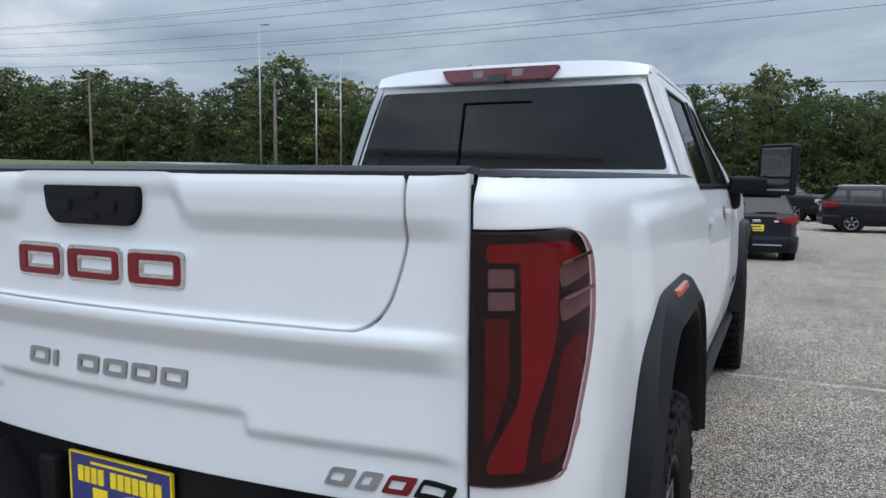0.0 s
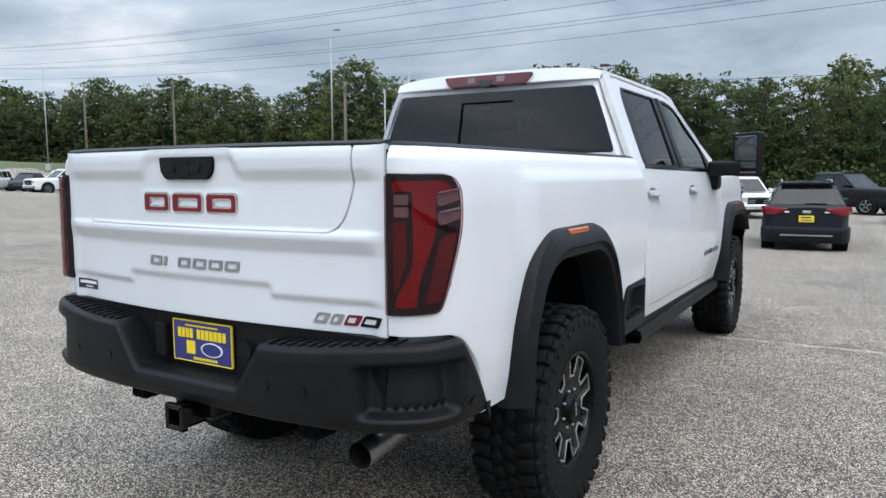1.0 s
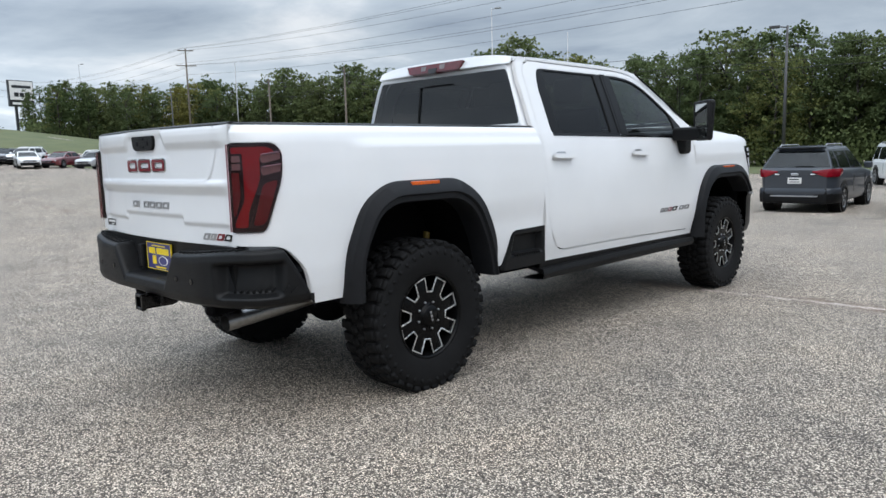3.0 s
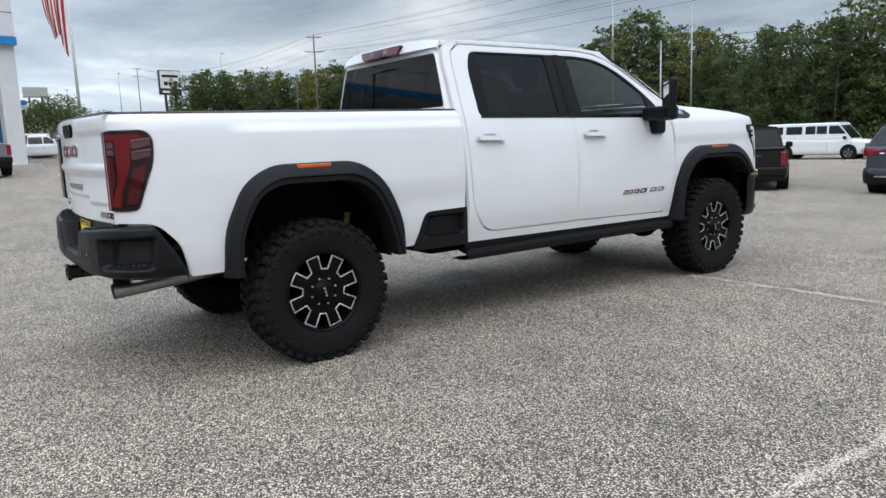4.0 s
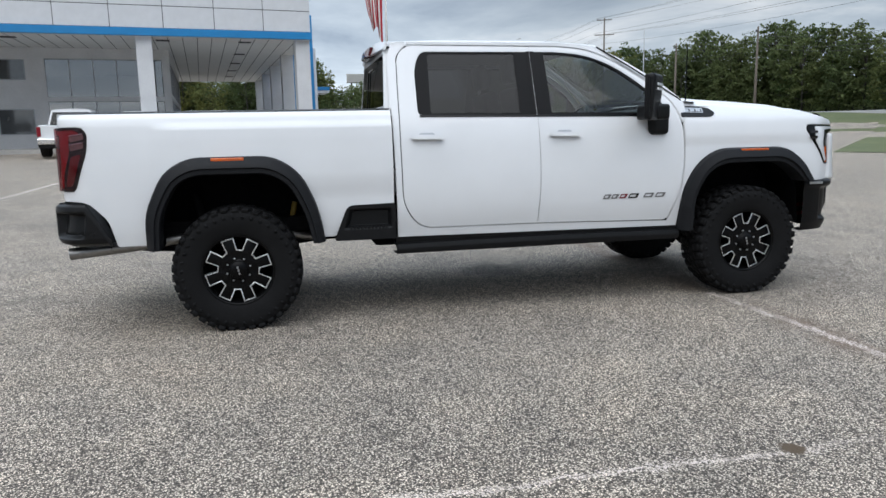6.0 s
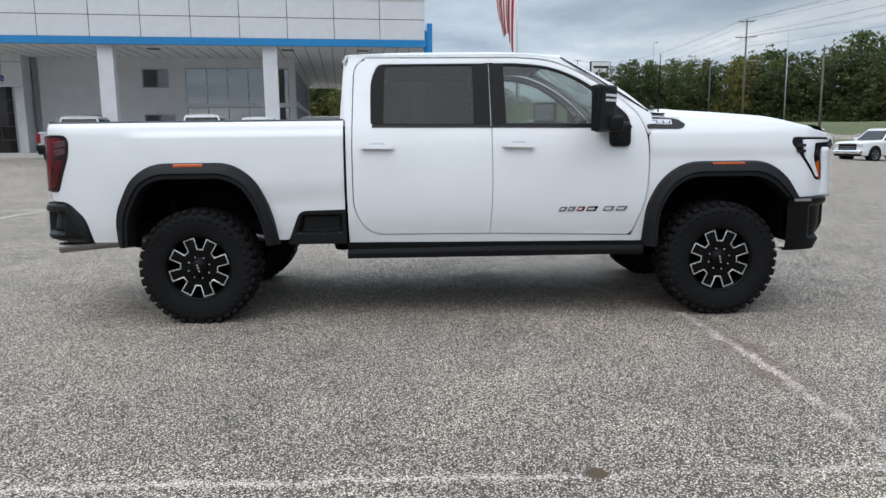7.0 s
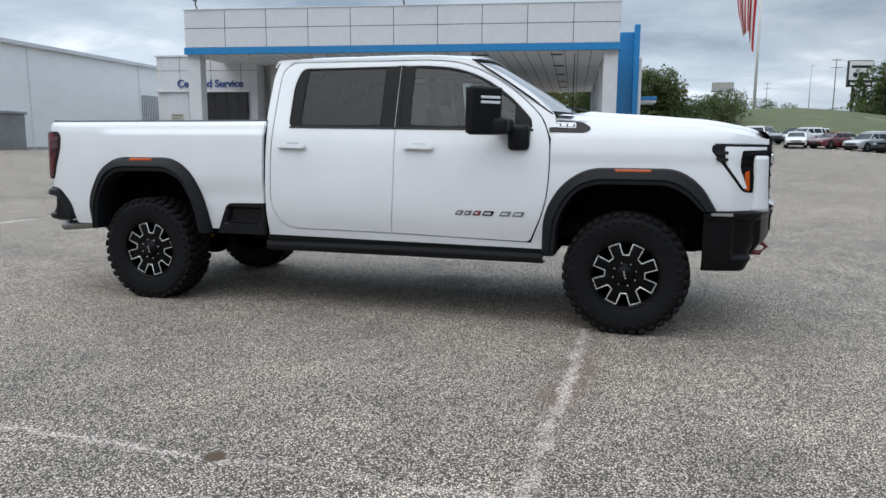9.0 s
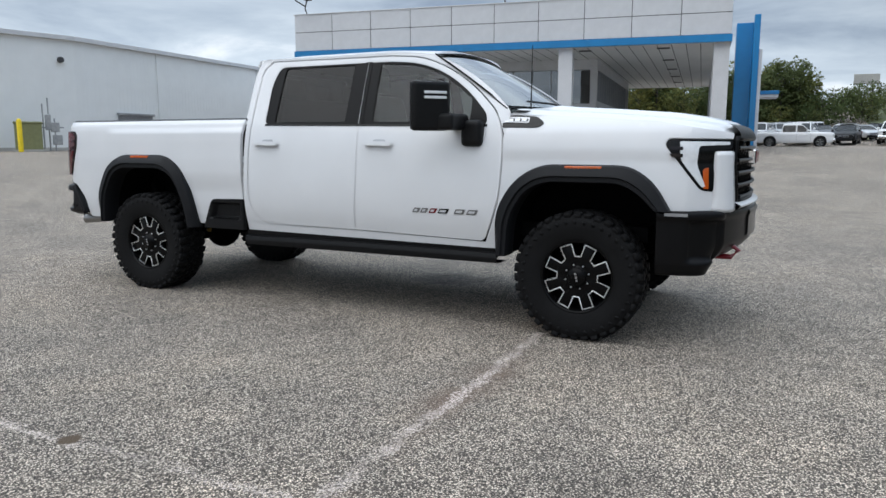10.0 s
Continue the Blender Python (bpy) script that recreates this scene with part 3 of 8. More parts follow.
part("tailgate_cap", panel([(-0.99, 0), (0.99, 0), (0.99, 1), (-0.99, 1)], gate_cap, cell=0.08, cell_v=0.25, edge=0, flange=0.014), BLACK_TRIM, truck, "black plastic cap of the tailgate")


def on_gate(x0, z0, off=0.0):
    """Maps flat (x, z) shapes onto the tailgate."""
    return lambda x, z: Vector(gate((x + x0) / gate_edge(z + z0), z + z0)) + Vector((0, -off, 0))


def flat_gate(y):
    return lambda x, z: (x, y(x) if callable(y) else y, z)


# tailgate release with camera, in a black bezel
part("gate_handle", panel(fillet([(-0.137, 1.508, 0.008), (0.137, 1.508, 0.008), (0.130, 1.455, 0.012), (0.106, 1.430, 0.014), (-0.106, 1.430, 0.014), (-0.130, 1.455, 0.012)]), flat_gate(-1.197), cell=0.05, edge=0.004, flange=0.02), BLACK_TRIM, truck, "black handle bezel with two buttons")
bm = bmesh.new()
for bx in (-0.065, 0.065):
    panel(fillet([(bx - 0.014, 1.480, 0.005), (bx + 0.014, 1.480, 0.005), (bx + 0.014, 1.456, 0.008), (bx - 0.014, 1.456, 0.008)]), flat_gate(-1.2035), cell=0.05, edge=0.003, flange=0.008, bm=bm)
for bz in (1.492, 1.448):
    panel(fillet([(-0.026, bz + 0.006, 0.004), (0.026, bz + 0.006, 0.004), (0.026, bz - 0.006, 0.004), (-0.026, bz - 0.006, 0.004)]), flat_gate(-1.2035), cell=0.05, edge=0.002, flange=0.008, bm=bm)
part("gate_button", bm, GREY_FLARE, truck)


def bow(x):
    return -1.125 - 0.068 * (1 - (x / 0.80) ** 2) + 0.008


# red and chrome emblem: three plain blocks with an opening
def block(x0, x1, z0, z1, slant, r=0.006):
    """A leaning block with rounded corners."""
    k = slant / (z1 - z0)
    return fillet([(x0, z0, r), (x1, z0, r), (x1 + k * (z1 - z0), z1, r), (x0 + k * (z1 - z0), z1, r)], 3)


ez0, ez1 = 1.312, 1.386
for x0, x1 in ((-0.240, -0.094), (-0.080, 0.080), (0.094, 0.240)):
    hole = block(x0 + 0.040, x1 - 0.030, ez0 + 0.027, ez1 - 0.027, 0.0, 0.005)
    inner = block(x0 + 0.033, x1 - 0.023, ez0 + 0.020, ez1 - 0.020, 0.0, 0.006)
    part("emblem_rim", panel(block(x0, x1, ez0, ez1, 0.0, 0.016), lambda x, z: (x, bow(x) - 0.008, z), [hole], cell=0.05, edge=0.004, flange=0.018), CHROME, truck, "chrome rim of the emblem")
    part("emblem_face", panel(block(x0 + 0.007, x1 - 0.007, ez0 + 0.007, ez1 - 0.007, 0.0, 0.012), lambda x, z: (x, bow(x) - 0.011, z), [inner], cell=0.05, edge=0.0015, flange=0.004), RED_EMB, truck, "red enamel face of the emblem")

gate_skin = lambda x, z: Vector(on_gate(0, 0)(x, z)) + Vector((0, -0.005, 0))


def badge_block(name, x0, x1, z0, z1, slant, mat, fn, stroke, parent, ends=0.3, mirror=False, off=0.0):
    """One plain leaning block of a badge, open in the middle."""
    w = stroke
    holes = [block(x0 + w * 1.4, x1 - w * 1.4, z0 + w, z1 - w, slant * (z1 - z0 - 2 * w) / (z1 - z0), w * ends)] if x1 - x0 > 4 * w else []
    return part(name, panel(block(x0, x1, z0, z1, slant, w * 0.7), fn, holes, cell=0.08, edge=0.0012, flange=0.006, off=off, mirror=mirror), mat, parent)


for i, w in enumerate((0.066, 0.016, 0.064, 0.066, 0.066, 0.066)):
    badge_block("model_badge", -0.232 + i * 0.079, -0.232 + i * 0.079 + w, 1.118, 1.154, 0.004, SILVER, gate_skin, 0.0095, truck)
for x0, x1, mt in ((0.525, 0.574, SILVER), (0.586, 0.626, SILVER), (0.638, 0.690, RED_EMB), (0.698, 0.766, GLOSS_BLACK)):
    badge_block("trim_badge", x0, x1, 0.972, 1.006, 0.018, mt, gate_skin, 0.0085, truck)


def badge_bars(items, fn, parent, name="badge_bar"):
    """Plain bars for writing too small to read."""
    for x0, x1, z0, z1, mat in items:
        part(name, panel([(x0, z0), (x1, z0), (x1, z1), (x0, z1)], fn, cell=0.08, edge=0.001, flange=0.004), mat, parent)


part("dealer_sticker", panel([(-0.775, 0.982), (-0.635, 0.982), (-0.635, 1.022), (-0.775, 1.022)], lambda x, z: Vector(on_gate(0, 0)(x, z)), cell=0.05, edge=0, flange=0, off=0.002), SIGN_BLACK, truck, "small black sticker with white bars")
badge_bars([(-0.765, -0.645, 1.002, 1.014, FLAG_WHITE), (-0.735, -0.675, 0.988, 0.993, FLAG_WHITE)], lambda x, z: Vector(on_gate(0, 0)(x, z)) + Vector((0, -0.003, 0)), truck, "sticker_bar")

# tail lamps: dark housing, red lens, clear blocks
lamp_out = fillet([(-1.158, 1.020), (-0.992, 1.022, 0.03), (-0.976, 1.052, 0.05), (-0.909, 1.28, 0.05), (-0.902, 1.40, 0.03), (-0.928, 1.444, 0.035), (-1.158, 1.444)])


def lamp(mir):
    return panel(lamp_out, bed_side, cell=0.03, edge=0.006, flange=0.03, off=0.012, mirror=mir)


for mir in (False, True):
    housing = part("tail_lamp", lamp(mir), SMOKE, truck, "smoked housing of the tail lamp")
    for nm, out, mt, lab, off in (
        ("red_lens", [(-1.125, 1.425, 0.01), (-0.955, 1.425, 0.02), (-0.925, 1.395, 0.02), (-0.99, 1.385, 0.02), (-0.995, 1.27, 0.03), (-1.05, 1.12, 0.03), (-1.058, 1.045, 0.01), (-1.125, 1.045, 0.01), (-1.118, 1.075, 0.02), (-1.065, 1.17, 0.03), (-1.062, 1.395, 0.01), (-1.125, 1.395, 0.01)], RED_LENS, "red lens of the tail lamp", 0.016),
        ("inner_lens", [(-1.128, 1.305, 0.005), (-1.085, 1.305, 0.005), (-1.085, 1.19, 0.02), (-1.115, 1.10, 0.01), (-1.128, 1.10, 0.005)], DARK_RED, "dark red inner lens", 0.016),
        ("outer_lens", [(-0.985, 1.25, 0.02), (-0.928, 1.27, 0.02), (-0.985, 1.06, 0.02), (-1.035, 1.05, 0.02)], DARK_RED, "dark red outer lens", 0.016),
        ("reverse_lens", [(-1.122, 1.385, 0.004), (-1.075, 1.385, 0.004), (-1.075, 1.355, 0.004), (-1.122, 1.355, 0.004)], CLEAR_BLOCK, "clear grey lens block", 0.017),
        ("reverse_lens", [(-1.122, 1.348, 0.004), (-1.075, 1.348, 0.004), (-1.075, 1.318, 0.004), (-1.122, 1.318, 0.004)], CLEAR_BLOCK, "clear grey lens block", 0.017),
        ("light_blade", [(-0.988, 1.386, 0.012), (-0.912, 1.398, 0.006), (-0.912, 1.365, 0.006), (-0.985, 1.346, 0.012)], CLEAR_BLOCK, "chrome edged light blade", 0.015),
        ("light_blade", [(-0.990, 1.328, 0.012), (-0.914, 1.340, 0.006), (-0.916, 1.308, 0.006), (-0.986, 1.288, 0.012)], CLEAR_BLOCK, "chrome edged light blade", 0.015),
    ):
        part(nm, panel(fillet(out, 4), bed_side, cell=0.02, edge=0.003, flange=0.008, off=off, mirror=mir), mt, housing, lab)
    for zt in (1.392, 1.334):
        part("blade_trim", panel([(-0.984, zt - 0.006), (-0.913, zt + 0.006), (-0.913, zt + 0.011), (-0.984, zt - 0.001)], bed_side, cell=0.03, edge=0, flange=0.004, off=0.023, mirror=mir), CHROME, housing, "chrome trim line")
    part("lamp_cover", panel(offset_poly(lamp_out, 0.004), bed_side, cell=0.03, edge=0.004, flange=0.006, off=0.024, mirror=mir), LAMP_COVER, housing, "clear smoked cover of the tail lamp", shadow=False)

# bed inside
bm = bmesh.new()
box(bm, (-0.49, -1.06, 0.86), (0.49, 1.10, 0.89))
box(bm, (0.78, -0.98, 1.22), (0.86, 1.10, 1.525))
box(bm, (-0.86, -0.98, 1.22), (-0.78, 1.10, 1.525))
box(bm, (-0.80, 1.05, 0.86), (0.80, 1.12, 1.525))
box(bm, (-0.80, -1.11, 0.86), (0.80, -1.06, 1.52))
part("bed_liner", bm, BLACK_TRIM, truck, "black spray-on bed liner")

# rocker step pocket ahead of the rear wheel
step_out = fillet([(0.685, 0.60, 0.02), (0.785, 0.855, 0.05), (1.135, 0.862), (1.135, 0.60)])


def step_map(y, z):
    d = 0.05 * sstep(0.76, 0.80, y - (z - 0.72) * 0.3) * sstep(0.68, 0.70, z) * (1 - sstep(0.815, 0.83, z)) * (1 - sstep(1.09, 1.11, y))
    return (0.972 - d, y, z)


both("bed_step", lambda m: panel(step_out, step_map, cell=0.014, edge=0.006, flange=0.04, off=0.008, mirror=m), BLACK_TRIM, "black plastic foot step in the bed side")


def step_tread(mir):
    b = bmesh.new()
    for i in range(11):
        y = 0.80 + i * 0.026
        box(b, (0.93, y, 0.68), (0.985, y + 0.012, 0.697))
    return flip_x(b) if mir else b


both("step_tread", step_tread, BLACK_TRIM)

# cab side: rear door, front door, fender, pillars
belt = 1.474
rear_door = fillet([(1.196, 1.30), (1.200, 0.84, 0.16), (1.320, 0.665, 0.14), (2.238, 0.658), (2.262, 1.0, 0.3), (2.258, belt), (2.252, 2.004), (1.295, 2.010, 0.10), (1.212, 1.94, 0.12), (1.202, 1.70, 0.2)], 6)
rear_win = fillet([(1.334, 1.492, 0.04), (2.246, 1.482), (2.240, 1.966), (1.390, 1.966, 0.05), (1.334, 1.84, 0.10)], 5)
front_door = fillet([(2.2425, 0.658), (3.335, 0.632, 0.04), (3.445, 0.90, 0.25), (3.468, 1.15, 0.3), (3.462, 1.40, 0.1), (3.40, 1.555, 0.08), (3.18, 1.757, 0.2), (2.94, 1.902, 0.2), (2.72, 1.986, 0.15), (2.45, 2.004), (2.2565, 2.004), (2.2625, belt), (2.2665, 1.0, 0.3)], 6)
front_win = fillet([(2.272, 1.482), (3.335, 1.462, 0.05), (3.325, 1.545, 0.05), (3.15, 1.722, 0.2), (2.93, 1.866, 0.2), (2.70, 1.946, 0.15), (2.45, 1.966), (2.268, 1.966)], 6)
both("rear_door", lambda m: panel(rear_door, cab_side, [rear_win], cell=0.05, edge=0.004, flange=0.03, mirror=m), WHITE)
both("front_door", lambda m: panel(front_door, cab_side, [front_win], cell=0.05, edge=0.004, flange=0.03, mirror=m), WHITE)


# pillar between the doors and the jamb behind them
both("door_jamb", lambda m: panel([(2.215, 0.67), (2.29, 0.67), (2.29, 1.46), (2.215, 1.46)], cab_side, cell=0.1, edge=0, flange=0, off=-0.011, mirror=m), SEAM)
both("door_jamb", lambda m: panel([(1.18, 0.90), (1.22, 0.90), (1.22, 1.88), (1.18, 1.88)], cab_side, cell=0.1, edge=0, flange=0, off=-0.011, mirror=m), SEAM)

both("pillar_applique", lambda m: panel([(2.228, 1.484), (2.252, 1.484), (2.249, 1.966), (2.224, 1.966)], cab_side, cell=0.1, edge=0.001, flange=0.006, off=0.0035, mirror=m), SATIN_BLACK, "black pillar cover")
both("pillar_applique", lambda m: panel([(2.2575, 1.484), (2.29, 1.484), (2.286, 1.966), (2.254, 1.966)], cab_side, cell=0.1, edge=0.001, flange=0.006, off=0.0035, mirror=m), SATIN_BLACK, "black pillar cover")

# window surrounds and glass
both("window_trim", lambda m: panel(offset_poly(rear_win, 0.003), cab_side, [fillet([(1.432, 1.505, 0.02), (2.125, 1.50, 0.01), (2.125, 1.952, 0.01), (1.445, 1.952, 0.03)], 3)], cell=0.08, edge=0.002, flange=0.02, off=-0.002, mirror=m), SATIN_BLACK, "black window surround")
both("window_trim", lambda m: panel(offset_poly(front_win, 0.003), cab_side, [fillet([(2.375, 1.498, 0.01), (3.20, 1.486, 0.02), (3.19, 1.66, 0.03), (2.90, 1.862, 0.15), (2.68, 1.930, 0.1), (2.365, 1.952, 0.01)], 4)], cell=0.08, edge=0.002, flange=0.02, off=-0.002, mirror=m), SATIN_BLACK, "black window surround")
both("rear_door_glass", lambda m: panel([(1.42, 1.50), (2.13, 1.495), (2.13, 1.956), (1.435, 1.956)], cab_side, cell=0.12, edge=0, flange=0, off=-0.012, mirror=m), PRIVACY, "dark privacy glass", shadow=False)
both("front_door_glass", lambda m: panel([(2.37, 1.49), (3.205, 1.48), (3.195, 1.67), (2.90, 1.868), (2.68, 1.936), (2.36, 1.956)], cab_side, cell=0.12, edge=0, flange=0, off=-0.012, mirror=m), TINT, "lightly tinted glass", shadow=False)
both("belt_moulding", lambda m: panel([(1.345, 1.476), (3.34, 1.452), (3.34, 1.468), (1.345, 1.492)], cab_side, cell=0.2, edge=0.002, flange=0.01, off=0.006, mirror=m), GLOSS_BLACK, "black belt moulding")

# cab corner behind the door, rocker, roof rail and windscreen pillar
c_pillar = fillet([(1.155, 0.60), (1.30, 0.60), (3.36, 0.575), (3.36, 0.622), (2.242, 0.650), (1.315, 0.657, 0.14), (1.192, 0.84, 0.16), (1.188, 1.30), (1.194, 1.70, 0.2), (1.204, 1.945, 0.12), (1.29, 2.018, 0.10), (1.28, 2.036), (1.18, 2.036, 0.05), (1.138, 1.92, 0.15), (1.128, 1.545), (1.142, 1.535)], 6)
both("cab_corner", lambda m: panel(c_pillar, cab_side, cell=0.03, edge=0.003, flange=0.03, mirror=m), WHITE)
roof_rail = fillet([(1.285, 2.036), (1.295, 2.018), (2.45, 2.012), (2.725, 1.994, 0.15), (2.945, 1.910, 0.2), (3.187, 1.765, 0.2), (3.408, 1.562, 0.08), (3.47, 1.405), (3.50, 1.43), (3.50, 1.57, 0.04), (3.30, 1.748, 0.2), (3.02, 1.920, 0.2), (2.80, 2.012, 0.2), (2.5, 2.036)], 6)
both("roof_rail", lambda m: panel(roof_rail, cab_side, cell=0.05, edge=0.003, flange=0.02, mirror=m), WHITE)


def roof_map(u, y):
    ze = 2.034 - 0.030 * sstep(2.3, 2.95, y) - 0.004 * sstep(1.5, 1.12, y)
    xe = cab_side(y, ze)[0]
    c = 1 - abs(min(1, max(-1, u))) ** 5
    return (u * xe, y - 0.05 * (1 - u * u) * sstep(1.35, 1.1, y) + 0.04 * (1 - u * u) * sstep(2.5, 2.85, y), ze + (0.048 - 0.014 * sstep(1.6, 1.15, y)) * c)


part("roof", panel([(-1, 1.165), (1, 1.165), (1, 2.83), (-1, 2.83)], roof_map, cell=0.07, edge=0, flange=0.03), WHITE, truck)
for i in (-1, 0, 1):
    bm = bmesh.new()
    panel(fillet([(i * 0.32 - 0.035, 2.70, 0.03), (i * 0.32 + 0.035, 2.70, 0.03), (i * 0.32 + 0.035, 2.76, 0.03), (i * 0.32 - 0.035, 2.76, 0.03)], 3), roof_map, cell=0.1, edge=0.004, flange=0.02, off=0.018, bm=bm)
    part("roof_marker_lamp", bm, SMOKE, truck, "dark marker lamp on the roof")


def screen_map(u, v):
    """The windscreen: v from its base to its top."""
    a = Vector(cab_side(3.47, 1.575))
    t = Vector(cab_side(2.815, 2.004))
    x = u * (a.x + (t.x - a.x) * v)
    q = 1 - u * u
    y = (a.y + 0.17 * q) * (1 - v) + (t.y + 0.05 * q) * v
    z = a.z * (1 - v) + (t.z + 0.042 * q) * v
    return (x, y + 0.008 * math.sin(min(1, max(0, v)) * math.pi), z - 0.008 + 0.006 * math.sin(min(1, max(0, v)) * math.pi))


part("windscreen", panel([(-0.985, 0.01), (0.985, 0.01), (0.985, 0.99), (-0.985, 0.99)], screen_map, cell=0.09, edge=0, flange=0), SCREEN, truck, "clear windscreen", shadow=False)
part("windscreen_trim", panel([(-1, 0.0), (1, 0.0), (1, 1.0), (-1, 1.0)], screen_map, [[(-0.984, 0.045), (0.984, 0.045), (0.984, 0.985), (-0.984, 0.985)]], cell=0.09, edge=0, flange=0.01, off=-0.006), GLOSS_BLACK, truck, "black windscreen border")


# back of the cab with its sliding window
def cab_back(u, z):
    x = u * (cab_side(1.16, z)[0] - 0.03)
    return (x, 1.095 + 0.06 * sstep(0.95, 1.0, abs(u)) + 0.07 * (z - 1.55) * 0.9, z)


back_win = fillet([(-0.945, 1.565, 0.03), (0.945, 1.565, 0.03), (0.955, 1.950, 0.04), (-0.955, 1.950, 0.04)], 4)
part("cab_back", panel([(-1.0, 1.50), (1.0, 1.50), (1.0, 1.99), (-1.0, 1.99)], cab_back, [back_win], cell=0.012, cell_v=0.06, edge=0, flange=0.02), WHITE, truck)
part("roof_lip", panel([(-1.0, 0), (1.0, 0), (1.0, 1), (-1.0, 1)], lambda u, v: (u * (0.69 + 0.0 * v), 1.145 - 0.045 * (1 - u * u) - 0.03 * (1 - v), 1.985 + v * (0.045 + 0.034 * (1 - abs(min(1, max(-1, u))) ** 5))), cell=0.06, edge=0, flange=0.02), WHITE, truck)
part("back_glass", panel(offset_poly(back_win, 0.002), cab_back, cell=0.05, edge=0.002, flange=0.01, off=-0.004), BACK_GLASS, truck, "dark tinted back window", shadow=False)
bm = bmesh.new()
slide = [(-0.265, 1.575), (0.205, 1.575), (0.212, 1.885), (-0.272, 1.885)]
for a, b in zip(slide, slide[1:] + slide[:1]):
    p = [Vector(cab_back(a[0] + (b[0] - a[0]) * i / 6, a[1] + (b[1] - a[1]) * i / 6)) + Vector((0, -0.005, 0)) for i in range(7)]
    if (a[1] > 1.6 or b[1] > 1.6) and not (a[0] > 0.1 and b[0] > 0.1):
        tube(bm, p, 0.0055, 6)
part("slider_frame", bm, GLOSS_BLACK, truck, "black frame of the sliding back window")
brake = panel(fillet([(-0.30, 2.045, 0.01), (0.30, 2.045, 0.01), (0.265, 1.985, 0.02), (-0.265, 1.985, 0.02)]), lambda x, z: (x, 1.052 + 0.2 * (z - 2.0) + 0.10 * x * x, z), cell=0.08, edge=0.004, flange=0.05)
brake_ob = part("high_brake_lamp", brake, BRAKE_RED, truck, "dark red high brake lamp")
for sx in (-1, 1):
    part("cargo_lens", panel(fillet([(sx * 0.10 - 0.028, 2.034, 0.004), (sx * 0.10 + 0.028, 2.034, 0.004), (sx * 0.10 + 0.024, 2.000, 0.004), (sx * 0.10 - 0.024, 2.000, 0.004)]), lambda x, z: (x, 1.049 + 0.2 * (z - 2.0) + 0.10 * x * x, z), cell=0.08, edge=0.002, flange=0.01), CLEAR_BLOCK, brake_ob, "clear cargo lamp lens")
part("cargo_lamp", panel(fillet([(-0.05, 2.012, 0.006), (0.05, 2.012, 0.006), (0.035, 1.978, 0.008), (-0.035, 1.978, 0.008)]), lambda x, z: (x, 1.046 + 0.2 * (z - 2.0), z), cell=0.08, edge=0.003, flange=0.02), SMOKE, brake_ob)

# bonnet and front fenders
hood_edge_z = smooth_curve([3.40, 3.6, 3.85, 4.2, 4.55, 4.75, 4.88, 4.95], [1.578, 1.566, 1.548, 1.526, 1.495, 1.462, 1.435, 1.41], 0.05)


def hood(u, y):
    w = 0.865 - 0.02 * sstep(3.4, 4.0, y) - 0.10 * sstep(4.55, 4.98, y)
    a = abs(min(1, max(-1, u)))
    dome = 0.030 * (1 - sstep(0.50, 0.66, a)) * sstep(3.45, 3.7, y) * (1 - 0.7 * sstep(4.5, 4.95, y))
    crown = 0.028 * (1 - a ** 2)
    edge = -0.03 * sstep(0.90, 1.0, a)
    front = -0.055 * sstep(4.80, 5.02, y)
    return (u * w, y + 0.10 * (1 - u * u) * sstep(4.3, 4.9, y) + 0.17 * (1 - u * u) * (1 - sstep(3.4, 3.9, y)), hood_edge_z(y) + dome + crown + edge + front)


part("bonnet", panel([(-0.998, 3.50), (0.998, 3.50), (0.998, 4.915), (-0.998, 4.915)], hood, cell=0.04, edge=0.003, flange=0.03), WHITE, truck)
fender = fillet([(3.475, 1.395), (3.478, 1.15, 0.3), (3.455, 0.90, 0.25), (3.345, 0.622, 0.03), (3.345, 0.578), (3.43, 0.576), (3.50, 0.62), (3.53, 0.86, 0.08), (3.64, 1.05, 0.08), (3.79, 1.125, 0.08), (4.36, 1.125, 0.08), (4.50, 1.02, 0.08), (4.55, 0.905), (4.80, 0.905), (4.90, 0.91, 0.02), (4.875, 1.035, 0.02), (4.80, 1.05, 0.04), (4.575, 1.325, 0.03), (4.595, 1.370, 0.02),
                 (4.97, 1.364), (4.97, 1.40), (4.78, 1.432), (4.52, 1.48), (4.2, 1.502), (3.85, 1.525), (3.76, 1.532), (3.52, 1.548), (3.50, 1.45)], 5)


def fender_map(y, z):
    top = hood_edge_z(y) - 0.02
    x, yy, zz = cab_side(y, min(z, 1.47))
    roll = 0.095 * sstep(1.36, 1.58, z) ** 2
    return (x - roll + 0.012 * sstep(1.2, 1.3, z), y, z)


both("front_fender", lambda m: panel(fender, fender_map, cell=0.04, edge=0.004, flange=0.03, mirror=m), WHITE)
# filler strip between fender and bonnet
both("fender_top", lambda m: panel([(0, 3.50), (1, 3.50), (1, 4.93), (0, 4.93)], lambda v, y: Vector(fender_map(y, hood_edge_z(y) - 0.028)).lerp(Vector(hood(0.998, y)) + Vector((0, 0, -0.004)), min(1.4, max(-0.4, v))), cell=0.12, edge=0, flange=0, mirror=m), WHITE)

